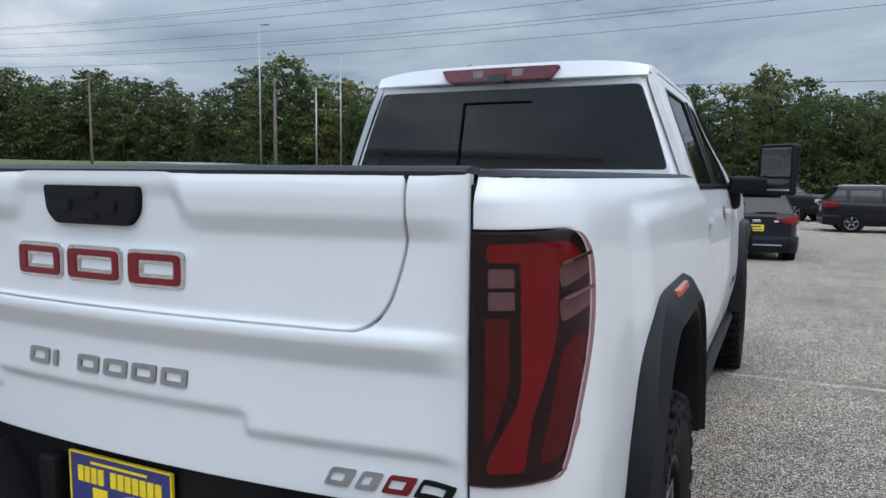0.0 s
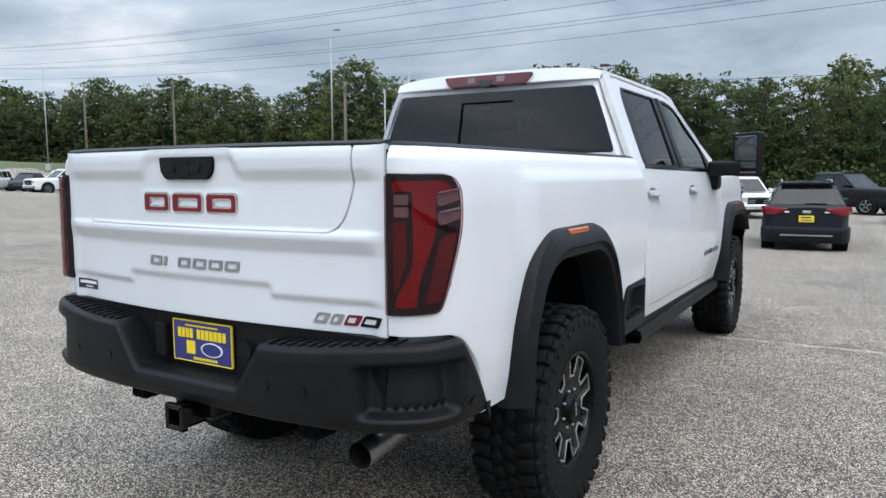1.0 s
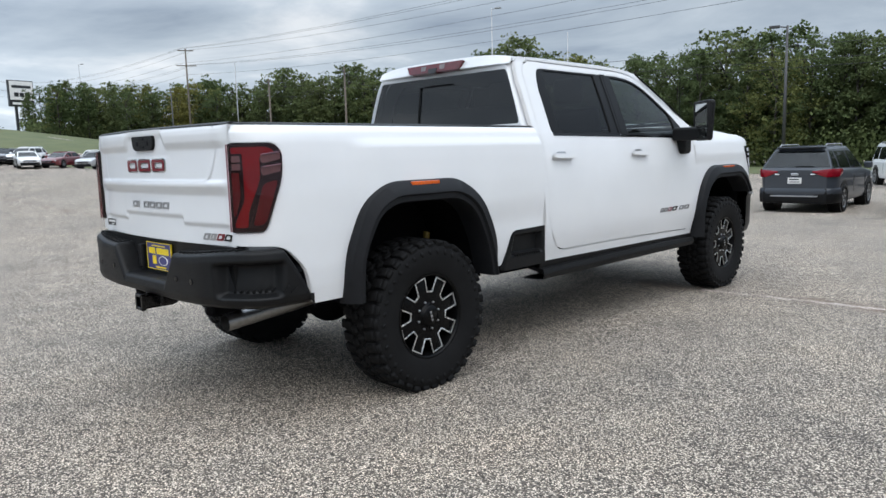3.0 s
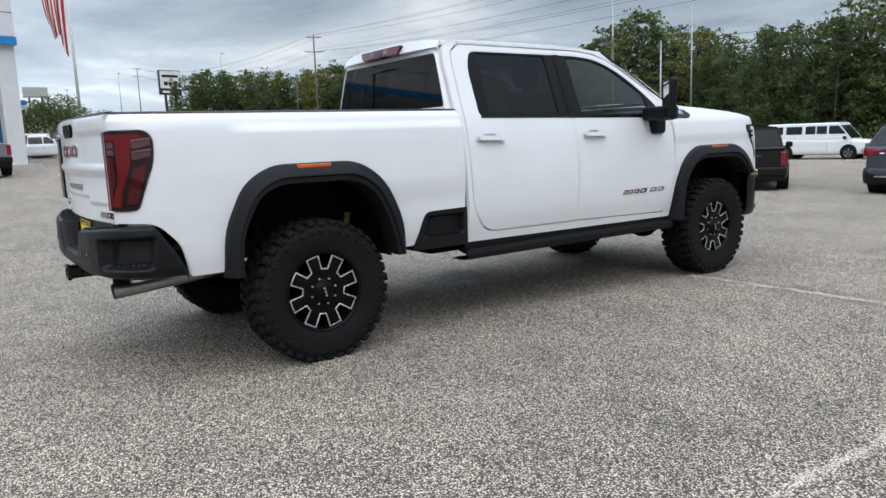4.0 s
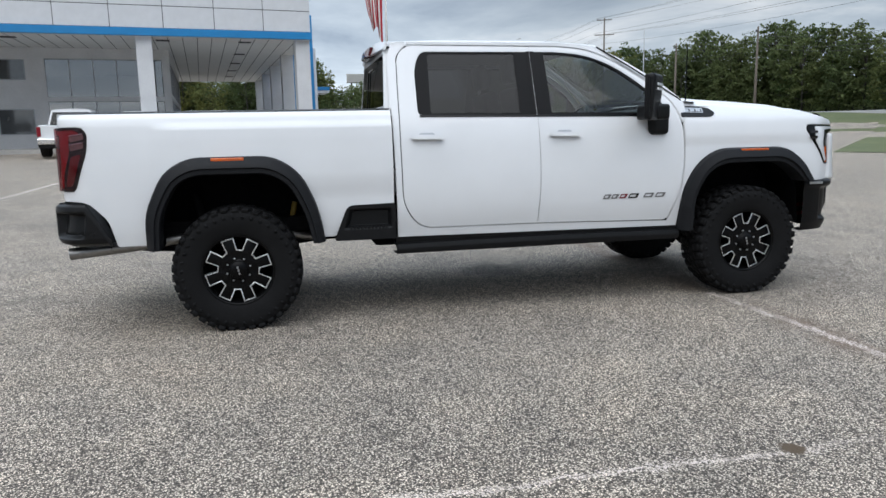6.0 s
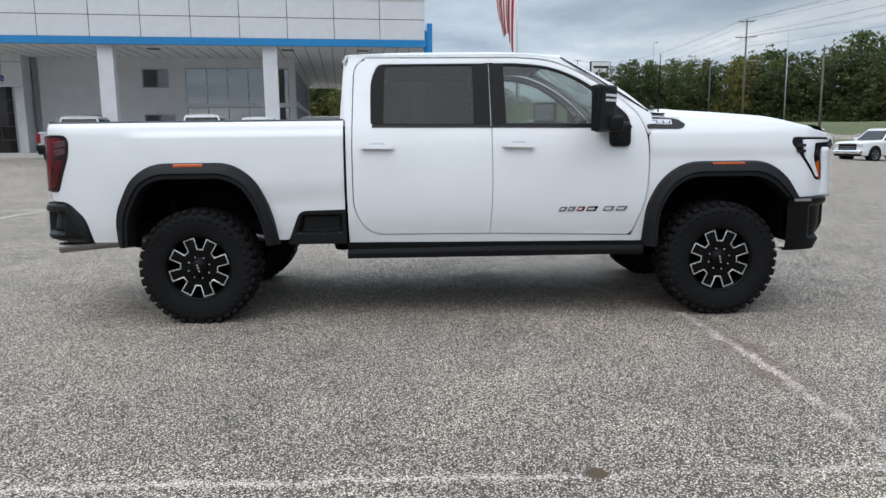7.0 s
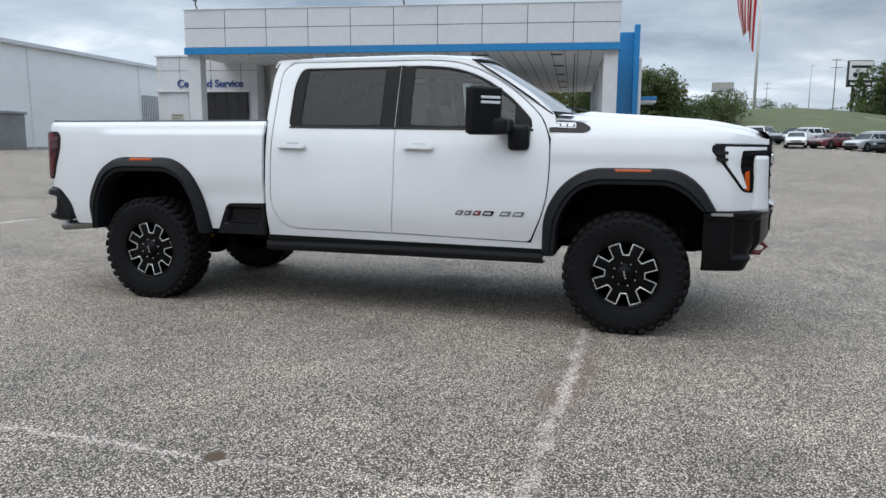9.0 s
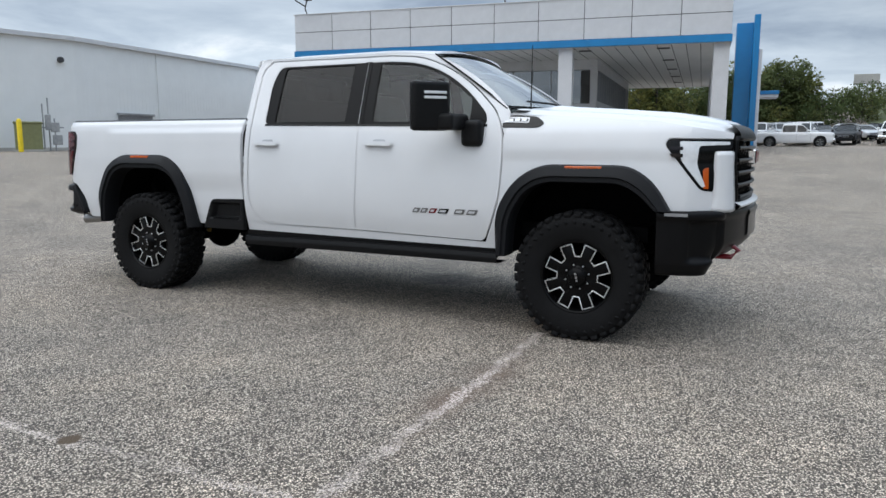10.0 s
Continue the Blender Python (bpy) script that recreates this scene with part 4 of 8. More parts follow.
# fender vent with badge
vent = fillet([(3.458, 1.444, 0.01), (3.72, 1.440, 0.03), (3.765, 1.470, 0.03), (3.70, 1.512, 0.02), (3.446, 1.538, 0.01)])
for mir in (False, True):
    v = part("fender_vent", panel(vent, fender_map, cell=0.04, edge=0.005, flange=0.02, off=0.012, mirror=mir), GLOSS_BLACK, truck, "gloss black fender vent with a silver badge")
    part("vent_badge", panel(fillet([(3.475, 1.470, 0.006), (3.65, 1.466, 0.006), (3.65, 1.502, 0.006), (3.475, 1.508, 0.006)]), fender_map, [fillet([(3.483, 1.477, 0.003), (3.642, 1.473, 0.003), (3.642, 1.495, 0.003), (3.483, 1.501, 0.003)])], cell=0.06, edge=0.001, flange=0.006, off=0.018, mirror=mir), SILVER, v)
    for k in range(3):
        part("badge_mark", panel([(3.492 + k * 0.05, 1.480), (3.53 + k * 0.05, 1.479), (3.53 + k * 0.05, 1.494), (3.492 + k * 0.05, 1.496)], fender_map, cell=0.06, edge=0, flange=0.004, off=0.016, mirror=mir), SILVER, v)

# side badge on the front door
for mir in (False, True):
    for y0, y1, mt in ((2.766, 2.818, BADGE_GREY), (2.834, 2.884, BADGE_GREY), (2.904, 2.958, RED_EMB), (2.978, 3.054, GLOSS_BLACK), (3.108, 3.184, BADGE_GREY), (3.208, 3.284, BADGE_GREY)):
        badge_block("side_badge", y0, y1, 0.823, 0.858, 0.020, mt, cab_side, 0.0085, truck, off=0.006, mirror=mir)
# door handles
for mir in (False, True):
    for y0 in (1.262, 2.335):
        b = bmesh.new()
        panel(fillet([(y0 + 0.005, 1.312, 0.012), (y0 + 0.245, 1.306, 0.012), (y0 + 0.245, 1.338, 0.012), (y0 + 0.005, 1.344, 0.012)]), cab_side, cell=0.03, edge=0.005, flange=0.022, off=0.042, bm=b, mirror=mir)
        for yy in (y0 + 0.02, y0 + 0.19):
            panel(fillet([(yy, 1.315, 0.008), (yy + 0.04, 1.315, 0.008), (yy + 0.04, 1.335, 0.008), (yy, 1.335, 0.008)]), cab_side, cell=0.05, edge=0.002, flange=0.03, off=0.03, bm=b, mirror=mir)
        hd = part("door_handle", b, WHITE, truck)
        # flat grey patch paints the shade of the hollow behind the handle
        part("handle_cup", panel(fillet([(y0 + 0.07, 1.315, 0.02), (y0 + 0.185, 1.315, 0.02), (y0 + 0.185, 1.362, 0.02), (y0 + 0.07, 1.362, 0.02)]), cab_side, cell=0.05, edge=0, flange=0, off=0.003, mirror=mir), SILVER, hd, "flat grey patch painted for the shade behind the handle")


# wheel arch flares and liners
def arch(outer, inner, yc, mir, depth=0.06):
    b = bmesh.new()
    o = [Vector(p) for p in outer]
    i = [Vector(p) for p in inner]
    rows = []
    for a, c in zip(o, i):
        m = a.lerp(c, 0.62)
        base = side_low(a.y)
        rows.append([(base - 0.01, a), (base + 0.022, a.lerp(c, 0.02)), (base + 0.045, a.lerp(c, 0.10)), (1.036, a.lerp(c, 0.55)), (1.040, a.lerp(c, 0.64)), (1.022, a.lerp(c, 0.72)), (1.024, a.lerp(c, 0.95)), (1.012, c), (0.86, c)])
    vs = [[b.verts.new((x, p.x, p.y)) for x, p in r] for r in rows]
    for r1, r2 in zip(vs, vs[1:]):
        for k in range(len(r1) - 1):
            b.faces.new((r1[k], r2[k], r2[k + 1], r1[k + 1]))
    for r in (vs[0], vs[-1]):
        b.faces.new(r)
    bmesh.ops.recalc_face_normals(b, faces=b.faces[:])
    for f in b.faces:
        f.smooth = True
    for e in b.edges:
        if len(e.link_faces) == 2 and e.calc_face_angle(0) > radians(35):
            e.smooth = False
    return flip_x(b) if mir else b


def open_line(pts, n):
    """Evenly spaced points along an open line with rounded corners."""
    f = fillet([(*pts[0][:2],)] + pts[1:-1] + [(*pts[-1][:2],)], 6)
    p = [Vector(q) for q in f]
    d = [0]
    for a, c in zip(p, p[1:]):
        d.append(d[-1] + (c - a).length)
    out = []
    for k in range(n + 1):
        s = d[-1] * k / n
        j = max(i for i in range(len(d)) if d[i] <= s + 1e-9)
        j = min(j, len(p) - 2)
        t = (s - d[j]) / max(1e-9, d[j + 1] - d[j])
        out.append(tuple(p[j].lerp(p[j + 1], t)))
    return out


r_out = open_line([(-0.602, 0.60), (-0.590, 0.86, 0.10), (-0.465, 1.13, 0.10), (-0.295, 1.232, 0.10), (0.28, 1.232, 0.10), (0.465, 1.112, 0.12), (0.585, 0.845, 0.14), (0.625, 0.60)], 56)
r_in = open_line([(-0.505, 0.60), (-0.492, 0.84, 0.10), (-0.375, 1.05, 0.10), (-0.255, 1.108, 0.10), (0.235, 1.108, 0.10), (0.375, 1.03, 0.12), (0.485, 0.82, 0.14), (0.53, 0.60)], 56)
f_out = open_line([(3.425, 0.545), (3.44, 0.87, 0.12), (3.568, 1.082, 0.12), (3.755, 1.194, 0.10), (4.37, 1.194, 0.10), (4.53, 1.085, 0.12), (4.635, 0.905)], 50)
f_in = open_line([(3.53, 0.545), (3.545, 0.82, 0.12), (3.66, 1.01, 0.12), (3.80, 1.075, 0.10), (4.31, 1.075, 0.10), (4.43, 1.01, 0.12), (4.535, 0.905)], 50)
both("wheel_arch", lambda m: arch(r_out, r_in, 0, m), GREY_FLARE, "dark grey plastic wheel arch flare")
both("wheel_arch", lambda m: arch(f_out, f_in, 4.037, m), GREY_FLARE, "dark grey plastic wheel arch flare")


def liner(path, mir, y0, y1, zlow):
    b = bmesh.new()
    line = [(y0, zlow)] + list(path) + [(y1, zlow)]
    a = [b.verts.new((0.90, p[0], p[1])) for p in line]
    c = [b.verts.new((0.50, p[0], p[1])) for p in line]
    for k in range(len(line) - 1):
        b.faces.new((a[k], a[k + 1], c[k + 1], c[k]))
    b.faces.new(c)
    return flip_x(b) if mir else b


both("wheel_liner", lambda m: liner([(p[0], p[1] + 0.01) for p in r_in], m, -0.53, 0.55, 0.58), UNDER)
both("wheel_liner", lambda m: liner([(p[0], p[1] + 0.01) for p in f_in], m, 3.50, 4.58, 0.56), UNDER)


def marker(y0, y1, z0, z1, mir):
    b = bmesh.new()
    box(b, (0.994, y0, z0), (1.012, y1, z1), 0.006, 2)
    for k in range(9):
        yy = y0 + 0.012 + k * (y1 - y0 - 0.028) / 8
        box(b, (1.008, yy, z0 + 0.007), (1.0145, yy + 0.006, z1 - 0.007))
    return flip_x(b) if mir else b


both("side_marker", lambda m: marker(-0.135, 0.085, 1.196, 1.222, m), AMBER, "amber side marker")
both("side_marker", lambda m: marker(3.94, 4.19, 1.160, 1.185, m), AMBER, "amber side marker")


# wheels
def settle(b):
    """Flattens the tyre where it stands."""
    for v in b.verts:
        if v.co.z < -0.428:
            v.co.z = -0.4305 + 0.0005 * math.tanh((v.co.z + 0.428) * 50)
    return b


def tyre_mesh():
    b = bmesh.new()
    prof = [(0.238, 0.105), (0.250, 0.128), (0.262, 0.134), (0.285, 0.140), (0.33, 0.150), (0.37, 0.152), (0.400, 0.148), (0.420, 0.138), (0.431, 0.11), (0.435, 0.05), (0.436, 0.0)]
    prof = prof + [(r, -x) for r, x in prof[-2::-1]]
    lathe(b, prof[::-1], 72)
    return settle(b)


def lug_mesh():
    """Blocks of the all-terrain tread, with the shoulder blocks on both sidewalls."""
    b = bmesh.new()
    n = 38
    for k in range(n):
        a = k * math.tau / n
        for (x0, x1, da, tw, r0, r1, wid) in ((0.055, 0.128, 0.0, 0.16, 0.422, 0.449, 0.052), (-0.128, -0.055, 0.5, -0.16, 0.422, 0.449, 0.052), (0.004, 0.052, 0.35, -0.5, 0.425, 0.450, 0.046), (-0.052, -0.004, 0.8, 0.5, 0.425, 0.450, 0.046)):
            m = Matrix.Rotation(a + da * math.tau / n, 4, "X") @ Matrix.Translation(((x0 + x1) / 2, 0, (r0 + r1) / 2)) @ Matrix.Rotation(tw, 4, "Z")
            box(b, (-(x1 - x0) / 2, -wid / 2, -(r1 - r0) / 2), ((x1 - x0) / 2, wid / 2, (r1 - r0) / 2), 0.004, 1, m)
        for sx in (-1, 1):
            long = k % 2 == 0
            m = Matrix.Rotation(a + (0 if sx > 0 else math.tau / n / 2), 4, "X") @ Matrix.Translation((sx * 0.132, 0, 0.421 if not long else 0.413)) @ Matrix.Rotation(sx * 0.5, 4, "Y")
            box(b, (-0.013, -0.024, -0.028 if long else -0.018), (0.013, 0.024, 0.024), 0.004, 1, m)
            m = Matrix.Rotation(a + math.tau / n * 0.25, 4, "X") @ Matrix.Translation((sx * 0.150, 0, 0.380)) @ Matrix.Rotation(0.6, 4, "X")
            box(b, (-0.004, -0.010, -0.014), (0.004, 0.010, 0.014), 0, 1, m)
    return settle(b)


GEAR_R, GEAR_V = 0.234, 0.146


def gear_line(grow=0.0):
    pts = []
    for k in range(8):
        a = (k + 0.5) * math.tau / 8
        for da, r in ((-0.205 * 0.93, GEAR_R), (0.205 * 0.93, GEAR_R), (0.272, GEAR_V), (math.tau / 8 - 0.272, GEAR_V)):
            d = da
            pts.append((r * math.cos(a + d), r * math.sin(a + d)))
    return pts


def gear_plate():
    """The spoked face: eight blunt arms."""
    return panel(gear_line(), lambda u, v: (0.100 + 0.01 * math.hypot(u, v) / 0.2, u, v), cell=0.3, edge=0.003, flange=0.05)


def gear_rim():
    line = gear_line()
    return panel(offset_poly(line, 0.0005), lambda u, v: (0.1035 + 0.01 * math.hypot(u, v) / 0.2, u, v), [offset_poly(line, 0.0080)], cell=0.3, edge=0.001, flange=0.006)


def dish_mesh():
    b = bmesh.new()
    lathe(b, [(0.252, 0.132), (0.240, 0.134), (0.236, 0.118), (0.228, 0.10), (0.222, 0.03), (0.15, 0.02), (0.02, 0.02)], 48)
    return b


def hub_mesh():
    b = bmesh.new()
    lathe(b, [(0.112, 0.05), (0.108, 0.098), (0.095, 0.104), (0.068, 0.104), (0.064, 0.125), (0.058, 0.132), (0.0005, 0.134)], 32)
    return b


def nut_mesh():
    b = bmesh.new()
    cyl(b, (0.104, 0, 0), (0.116, 0, 0), 0.0068, 0.0055, 6)
    return b


def wheel(yc, mir, m_cache={}):
    if not m_cache:
        for nm, fn, mt, sm in (("tyre", tyre_mesh, RUBBER, 50), ("tread_block", lug_mesh, RUBBER, 30), ("rim", dish_mesh, WHEEL_BLACK, 40), ("spoke_plate", gear_plate, WHEEL_BLACK, 0), ("machined_edge", gear_rim, ALU, 0), ("hub_cap", hub_mesh, WHEEL_BLACK, 40), ("lug_nut", nut_mesh, SILVER, 40)):
            me = bpy.data.meshes.new(nm)
            b = fn()
            for f in b.faces:
                f.smooth = sm > 0 or f.smooth
            b.to_mesh(me)
            b.free()
            me.materials.append(mt)
            m_cache[nm] = me
    w = new("wheel")
    w.parent = truck
    w.matrix_basis = Matrix.Translation((-0.862 if mir else 0.862, yc, 0.431)) @ Matrix.Rotation(math.pi if mir else 0, 4, "Z")
    for k in range(8):
        a = (k + 0.5) * math.tau / 8 - 0.1
        o = new("lug_nut", m_cache["lug_nut"])
        o.parent = w
        o.location = (0, 0.084 * math.cos(a), 0.084 * math.sin(a))
    for nm in m_cache:
        if nm == "lug_nut":
            continue
        o = new(nm, m_cache[nm])
        o.parent = w
        if nm not in ("tyre", "tread_block"):
            o.rotation_euler = (-0.10 if yc < 1 else -0.02, 0, 0)
        if nm == "machined_edge":
            tagged(o, "bright machined edge of the black alloy wheel")
        if nm == "hub_cap":
            for k, (a, c) in enumerate(((-0.03, -0.016), (-0.008, 0.008), (0.016, 0.03))):
                mk = part("hub_mark", boxes(((0.134, -0.006, a), (0.1365, 0.006, c))), SILVER, None)
                mk.parent = w
                mk.rotation_euler = (0.25, 0, 0)
    return w


for yc in (0.0, 4.037):
    for mir in (False, True):
        wheel(yc, mir)


# rear bumper
bump_plan = smooth_curve([0.0, 0.4, 0.62, 0.78, 0.90, 0.975, 1.0], [-1.252, -1.25, -1.238, -1.205, -1.15, -1.075, -1.03], 0.04)


plan_pts = [(0.0, -1.252), (0.40, -1.25), (0.62, -1.238), (0.78, -1.205), (0.895, -1.15), (0.962, -1.08), (0.988, -1.0), (0.997, -0.9), (1.0, -0.80)]
plan_s = [0.0]
for (xa, ya), (xb, yb) in zip(plan_pts, plan_pts[1:]):
    plan_s.append(plan_s[-1] + math.hypot(xb - xa, yb - ya))
plan_x = smooth_curve([-plan_s[1]] + [d for d in plan_s], [-0.40] + [p[0] for p in plan_pts], 0.035)
plan_y = smooth_curve([-plan_s[1]] + [d for d in plan_s], [-1.25] + [p[1] for p in plan_pts], 0.035)


def bumper_line(u):
    """Plan of the bumper: u from -1 to 1; the last part wraps along the flank."""
    d = abs(u) * plan_s[-1]
    return (math.copysign(plan_x(d), u), plan_y(d))


def bumper_top(x, t):
    a = abs(x)
    mid_z = 0.738 + (0.900 - 0.738) * min(1, max(0, (a - 0.262) / 0.105)) + 0.034 * sstep(0.4, 0.92, a)
    return mid_z - 0.27 * max(0.0, (t * 0.2 + 0.8 - 0.87) / 0.13) ** 1.15


def bumper_shape(u, v):
    x, y = bumper_line(u)
    t = max(0, (abs(u) - 0.80) / 0.2)
    zt = bumper_top(x, t)
    zb = 0.630 + 0.012 * sstep(0.3, 0.9, abs(x))
    nx, ny = bumper_line(u + 1e-3)
    px, py = bumper_line(u - 1e-3)
    nrm = Vector((ny - py, -(nx - px), 0)).normalized()
    stations = [(0.0, -0.16, zb), (0.10, -0.07, zb), (0.2, -0.012, zb + 0.025), (0.3, 0.0, zb + 0.06), (0.7, 0.0, zt - 0.045), (0.8, -0.006, zt - 0.012), (0.86, -0.022, zt), (1.0, -0.13, zt + 0.006)]
    vs = [s[0] for s in stations]
    o = float(np.interp(v, vs, [s[1] for s in stations]))
    z = float(np.interp(v, vs, [s[2] for s in stations]))
    a = abs(u)
    pocket = sstep(0.57, 0.60, a - 0.05 * (0.8 - z)) * (1 - sstep(0.845, 0.87, a + 0.1 * (0.80 - z))) * sstep(zb + 0.055, zb + 0.085, z) * (1 - sstep(zt - 0.075, zt - 0.055, z))
    o -= 0.075 * pocket * (0.75 + 0.25 * sstep(zb + 0.08, zt - 0.06, z))
    # lowered middle: flat pad up to the plate wall
    return Vector((x, y, z)) + nrm * o


bm = bmesh.new()
grid(bm, lambda i, j: bumper_shape(i * 2 - 1, j), 220, 48)
bumper = part("rear_bumper", bm, BLACK_TRIM, truck, "black moulded rear bumper with corner steps", smooth=True, angle=28)
bm = bmesh.new()
box(bm, (-0.80, -1.135, 0.66), (0.80, -1.09, 0.945))
part("bumper_back", bm, BLACK_TRIM, bumper)
for sx in (-1, 1):
    for k in range(12):
        bm = bmesh.new()
        x = sx * (0.40 + k * 0.040)
        y = bump_plan(abs(x))
        box(bm, (x - 0.007, y + 0.03, bumper_top(x, 0) - 0.002), (x + 0.007, y + 0.105, bumper_top(x, 0) + 0.010), 0.002)
        part("step_rib", bm, BLACK_TRIM, bumper)
stud = bpy.data.meshes.new("step_stud")
b = boxes(((-0.006, -0.006, -0.004), (0.006, 0.006, 0.006)))
b.to_mesh(stud)
b.free()
stud.materials.append(BLACK_TRIM)
for sx in (-1, 1):
    for k in range(9):
        for j in range(3):
            o = new("step_stud", stud)
            o.parent = bumper
            o.location = bumper_shape(sx * (0.64 + k * 0.032), 0.36 + 0.02 * j) + Vector((0, -0.004 + 0.012 * j, 0))
for x in (-0.62, -0.40, 0.41, 0.56):
    b = bmesh.new()
    y = bump_plan(abs(x))
    cyl(b, (x, y + 0.01, 0.77), (x, y - 0.004, 0.77), 0.016, 0.014, 14)
    part("park_sensor", b, GLOSS_BLACK, bumper)
bm = bmesh.new()
box(bm, (-0.235, -1.17, 0.77), (-0.18, -1.13, 0.90), 0.008, 2)
part("plug_cover", bm, BLACK_TRIM, bumper)
bm = bmesh.new()
cyl(bm, (0.215, -1.13, 0.84), (0.215, -1.152, 0.84), 0.035, 0.033, 20)
part("plug_socket", bm, BLACK_TRIM, bumper)
# dealer plate
PLATE = Matrix.Translation((0.0, -1.146, 0.842))
bm = bmesh.new()
box(bm, (-0.152, -0.004, -0.076), (0.152, 0.004, 0.076), 0.003)
plate = part("dealer_plate", bm, BLUE_PLATE, bumper, "blue dealer plate with yellow bars")
plate.matrix_basis = PLATE
plate_bars = [(-0.085, 0.056, 0.085, 0.061)]
plate_bars += [(-0.125 + k * 0.021, 0.012, -0.109 + k * 0.021, 0.047) for k in range(4)] + [(-0.024 + k * 0.022, 0.012, -0.007 + k * 0.022, 0.047) for k in range(7)]
plate_bars += [(-0.045 + k * 0.016, -0.066, -0.034 + k * 0.016, -0.057) for k in range(8)] + [(-0.080, -0.046, -0.036, 0.002)]
for xa, za, xb, zb in plate_bars:
    part("plate_bar", boxes(((xa, -0.0065, za), (xb, -0.004, zb))), YELLOW, plate)
b = bmesh.new()
lathe(b, [(0.036, 0), (0.036, 0.003), (0.031, 0.003)], 28)
bmesh.ops.transform(b, matrix=Matrix.Translation((0.052, -0.004, -0.022)) @ Matrix.Diagonal((1.55, 1, 0.72, 1)) @ Matrix.Rotation(-math.pi / 2, 4, "Z"), verts=b.verts[:])
part("plate_oval", b, FLAG_WHITE, plate)
bm = bmesh.new()
for a, c in (((-0.152, -0.006, 0.073), (0.152, 0.004, 0.077)), ((-0.152, -0.006, -0.077), (0.152, 0.004, -0.073)), ((-0.154, -0.006, -0.077), (-0.150, 0.004, 0.077)), ((0.150, -0.006, -0.077), (0.154, 0.004, 0.077))):
    box(bm, a, c, 0.001)
part("plate_frame", bm, YELLOW, plate)
# tow hitch and exhaust
bm = bmesh.new()
for lo, hi in (((-0.038, -1.285, 0.565), (-0.028, -1.10, 0.641)), ((0.028, -1.285, 0.565), (0.038, -1.10, 0.641)), ((-0.038, -1.285, 0.565), (0.038, -1.10, 0.575)), ((-0.038, -1.285, 0.631), (0.038, -1.10, 0.641)), ((-0.046, -1.285, 0.557), (0.046, -1.262, 0.567)), ((-0.046, -1.285, 0.639), (0.046, -1.262, 0.649)), ((-0.046, -1.285, 0.557), (-0.036, -1.262, 0.649)), ((0.036, -1.285, 0.557), (0.046, -1.262, 0.649))):
    box(bm, lo, hi, 0.002)
box(bm, (-0.10, -1.20, 0.58), (0.10, -1.10, 0.66), 0.01)
box(bm, (-0.50, -1.10, 0.60), (0.50, -1.02, 0.66), 0.01)
part("tow_hitch", bm, GLOSS_BLACK, truck, "black tow hitch receiver")
bm = bmesh.new()
tube(bm, [(0.62, 0.55, 0.60), (0.70, 0.2, 0.66), (0.70, -0.4, 0.64), (0.705, -0.72, 0.605), (0.715, -1.155, 0.566)], [0.036, 0.036, 0.036, 0.043, 0.043], 20, caps=False)
tube(bm, [(0.7148, -1.15, 0.5665), (0.705, -0.73, 0.604)], 0.039, 20, caps=False)
part("exhaust_pipe", bm, STEEL, truck, "steel exhaust tail pipe", smooth=True)

# running board, frame, axles, underside
bm = bmesh.new()
grid(bm, lambda i, j: (float(np.interp(j, [0, 0.1, 0.25, 0.5, 0.75, 0.9, 1.0], [0.74, 0.89, 0.95, 0.965, 0.955, 0.91, 0.76])), 1.14 + i * 2.30, float(np.interp(j, [0, 0.1, 0.25, 0.5, 0.75, 0.9, 1.0], [0.470, 0.470, 0.478, 0.510, 0.548, 0.560, 0.562])) + 0.008 * math.sin(i * math.pi)), 10, 12)
bmesh.ops.contextual_create(bm, geom=[e for e in bm.edges if e.is_boundary and abs(e.verts[0].co.y - e.verts[1].co.y) < 1e-6])
rb = bm.copy()
part("running_board", bm, BLACK_TRIM, truck, "black running board", smooth=True)
part("running_board", flip_x(rb), BLACK_TRIM, truck, "black running board", smooth=True)
both("rocker_trim", lambda m: panel([(1.14, 0.555), (3.44, 0.545), (3.44, 0.582), (1.14, 0.602)], cab_side, cell=0.2, edge=0, flange=0.05, off=0.004, mirror=m), BLACK_TRIM)
bm = bmesh.new()
for sx in (-1, 1):
    box(bm, (sx * 0.45 - 0.045, -1.10, 0.55), (sx * 0.45 + 0.045, 4.55, 0.72), 0.01)
box(bm, (-0.70, -0.95, 0.66), (0.70, 4.45, 0.76))
box(bm, (-0.92, 1.14, 0.56), (0.92, 3.44, 0.70))
box(bm, (-0.35, 1.3, 0.48), (0.35, 3.3, 0.58), 0.03)
part("chassis", bm, UNDER, truck)
for yc in (0.0, 4.037):
    b = bmesh.new()
    cyl(b, (-0.80, yc, 0.432), (0.80, yc, 0.432), 0.06, seg=14)
    bmesh.ops.create_uvsphere(b, u_segments=16, v_segments=10, radius=0.17, matrix=Matrix.Translation((0.0 if yc < 1 else 0.15, yc, 0.43)))
    part("axle", b, UNDER, truck, smooth=True)
for sx in (-1, 1):
    b = bmesh.new()
    for k in range(4):
        tube(b, [(sx * 0.58, -0.75, 0.56 + k * 0.016), (sx * 0.58, 0.0, 0.50 + k * 0.016), (sx * 0.58, 0.7, 0.58 + k * 0.016)], 0.010, 6)
    part("leaf_spring", b, UNDER, truck)
    b = bmesh.new()
    cyl(b, (sx * 0.62, -0.18, 0.45), (sx * 0.60, -0.30, 0.95), 0.032, seg=12)
    part("damper", b, UNDER, truck)
bm = bmesh.new()
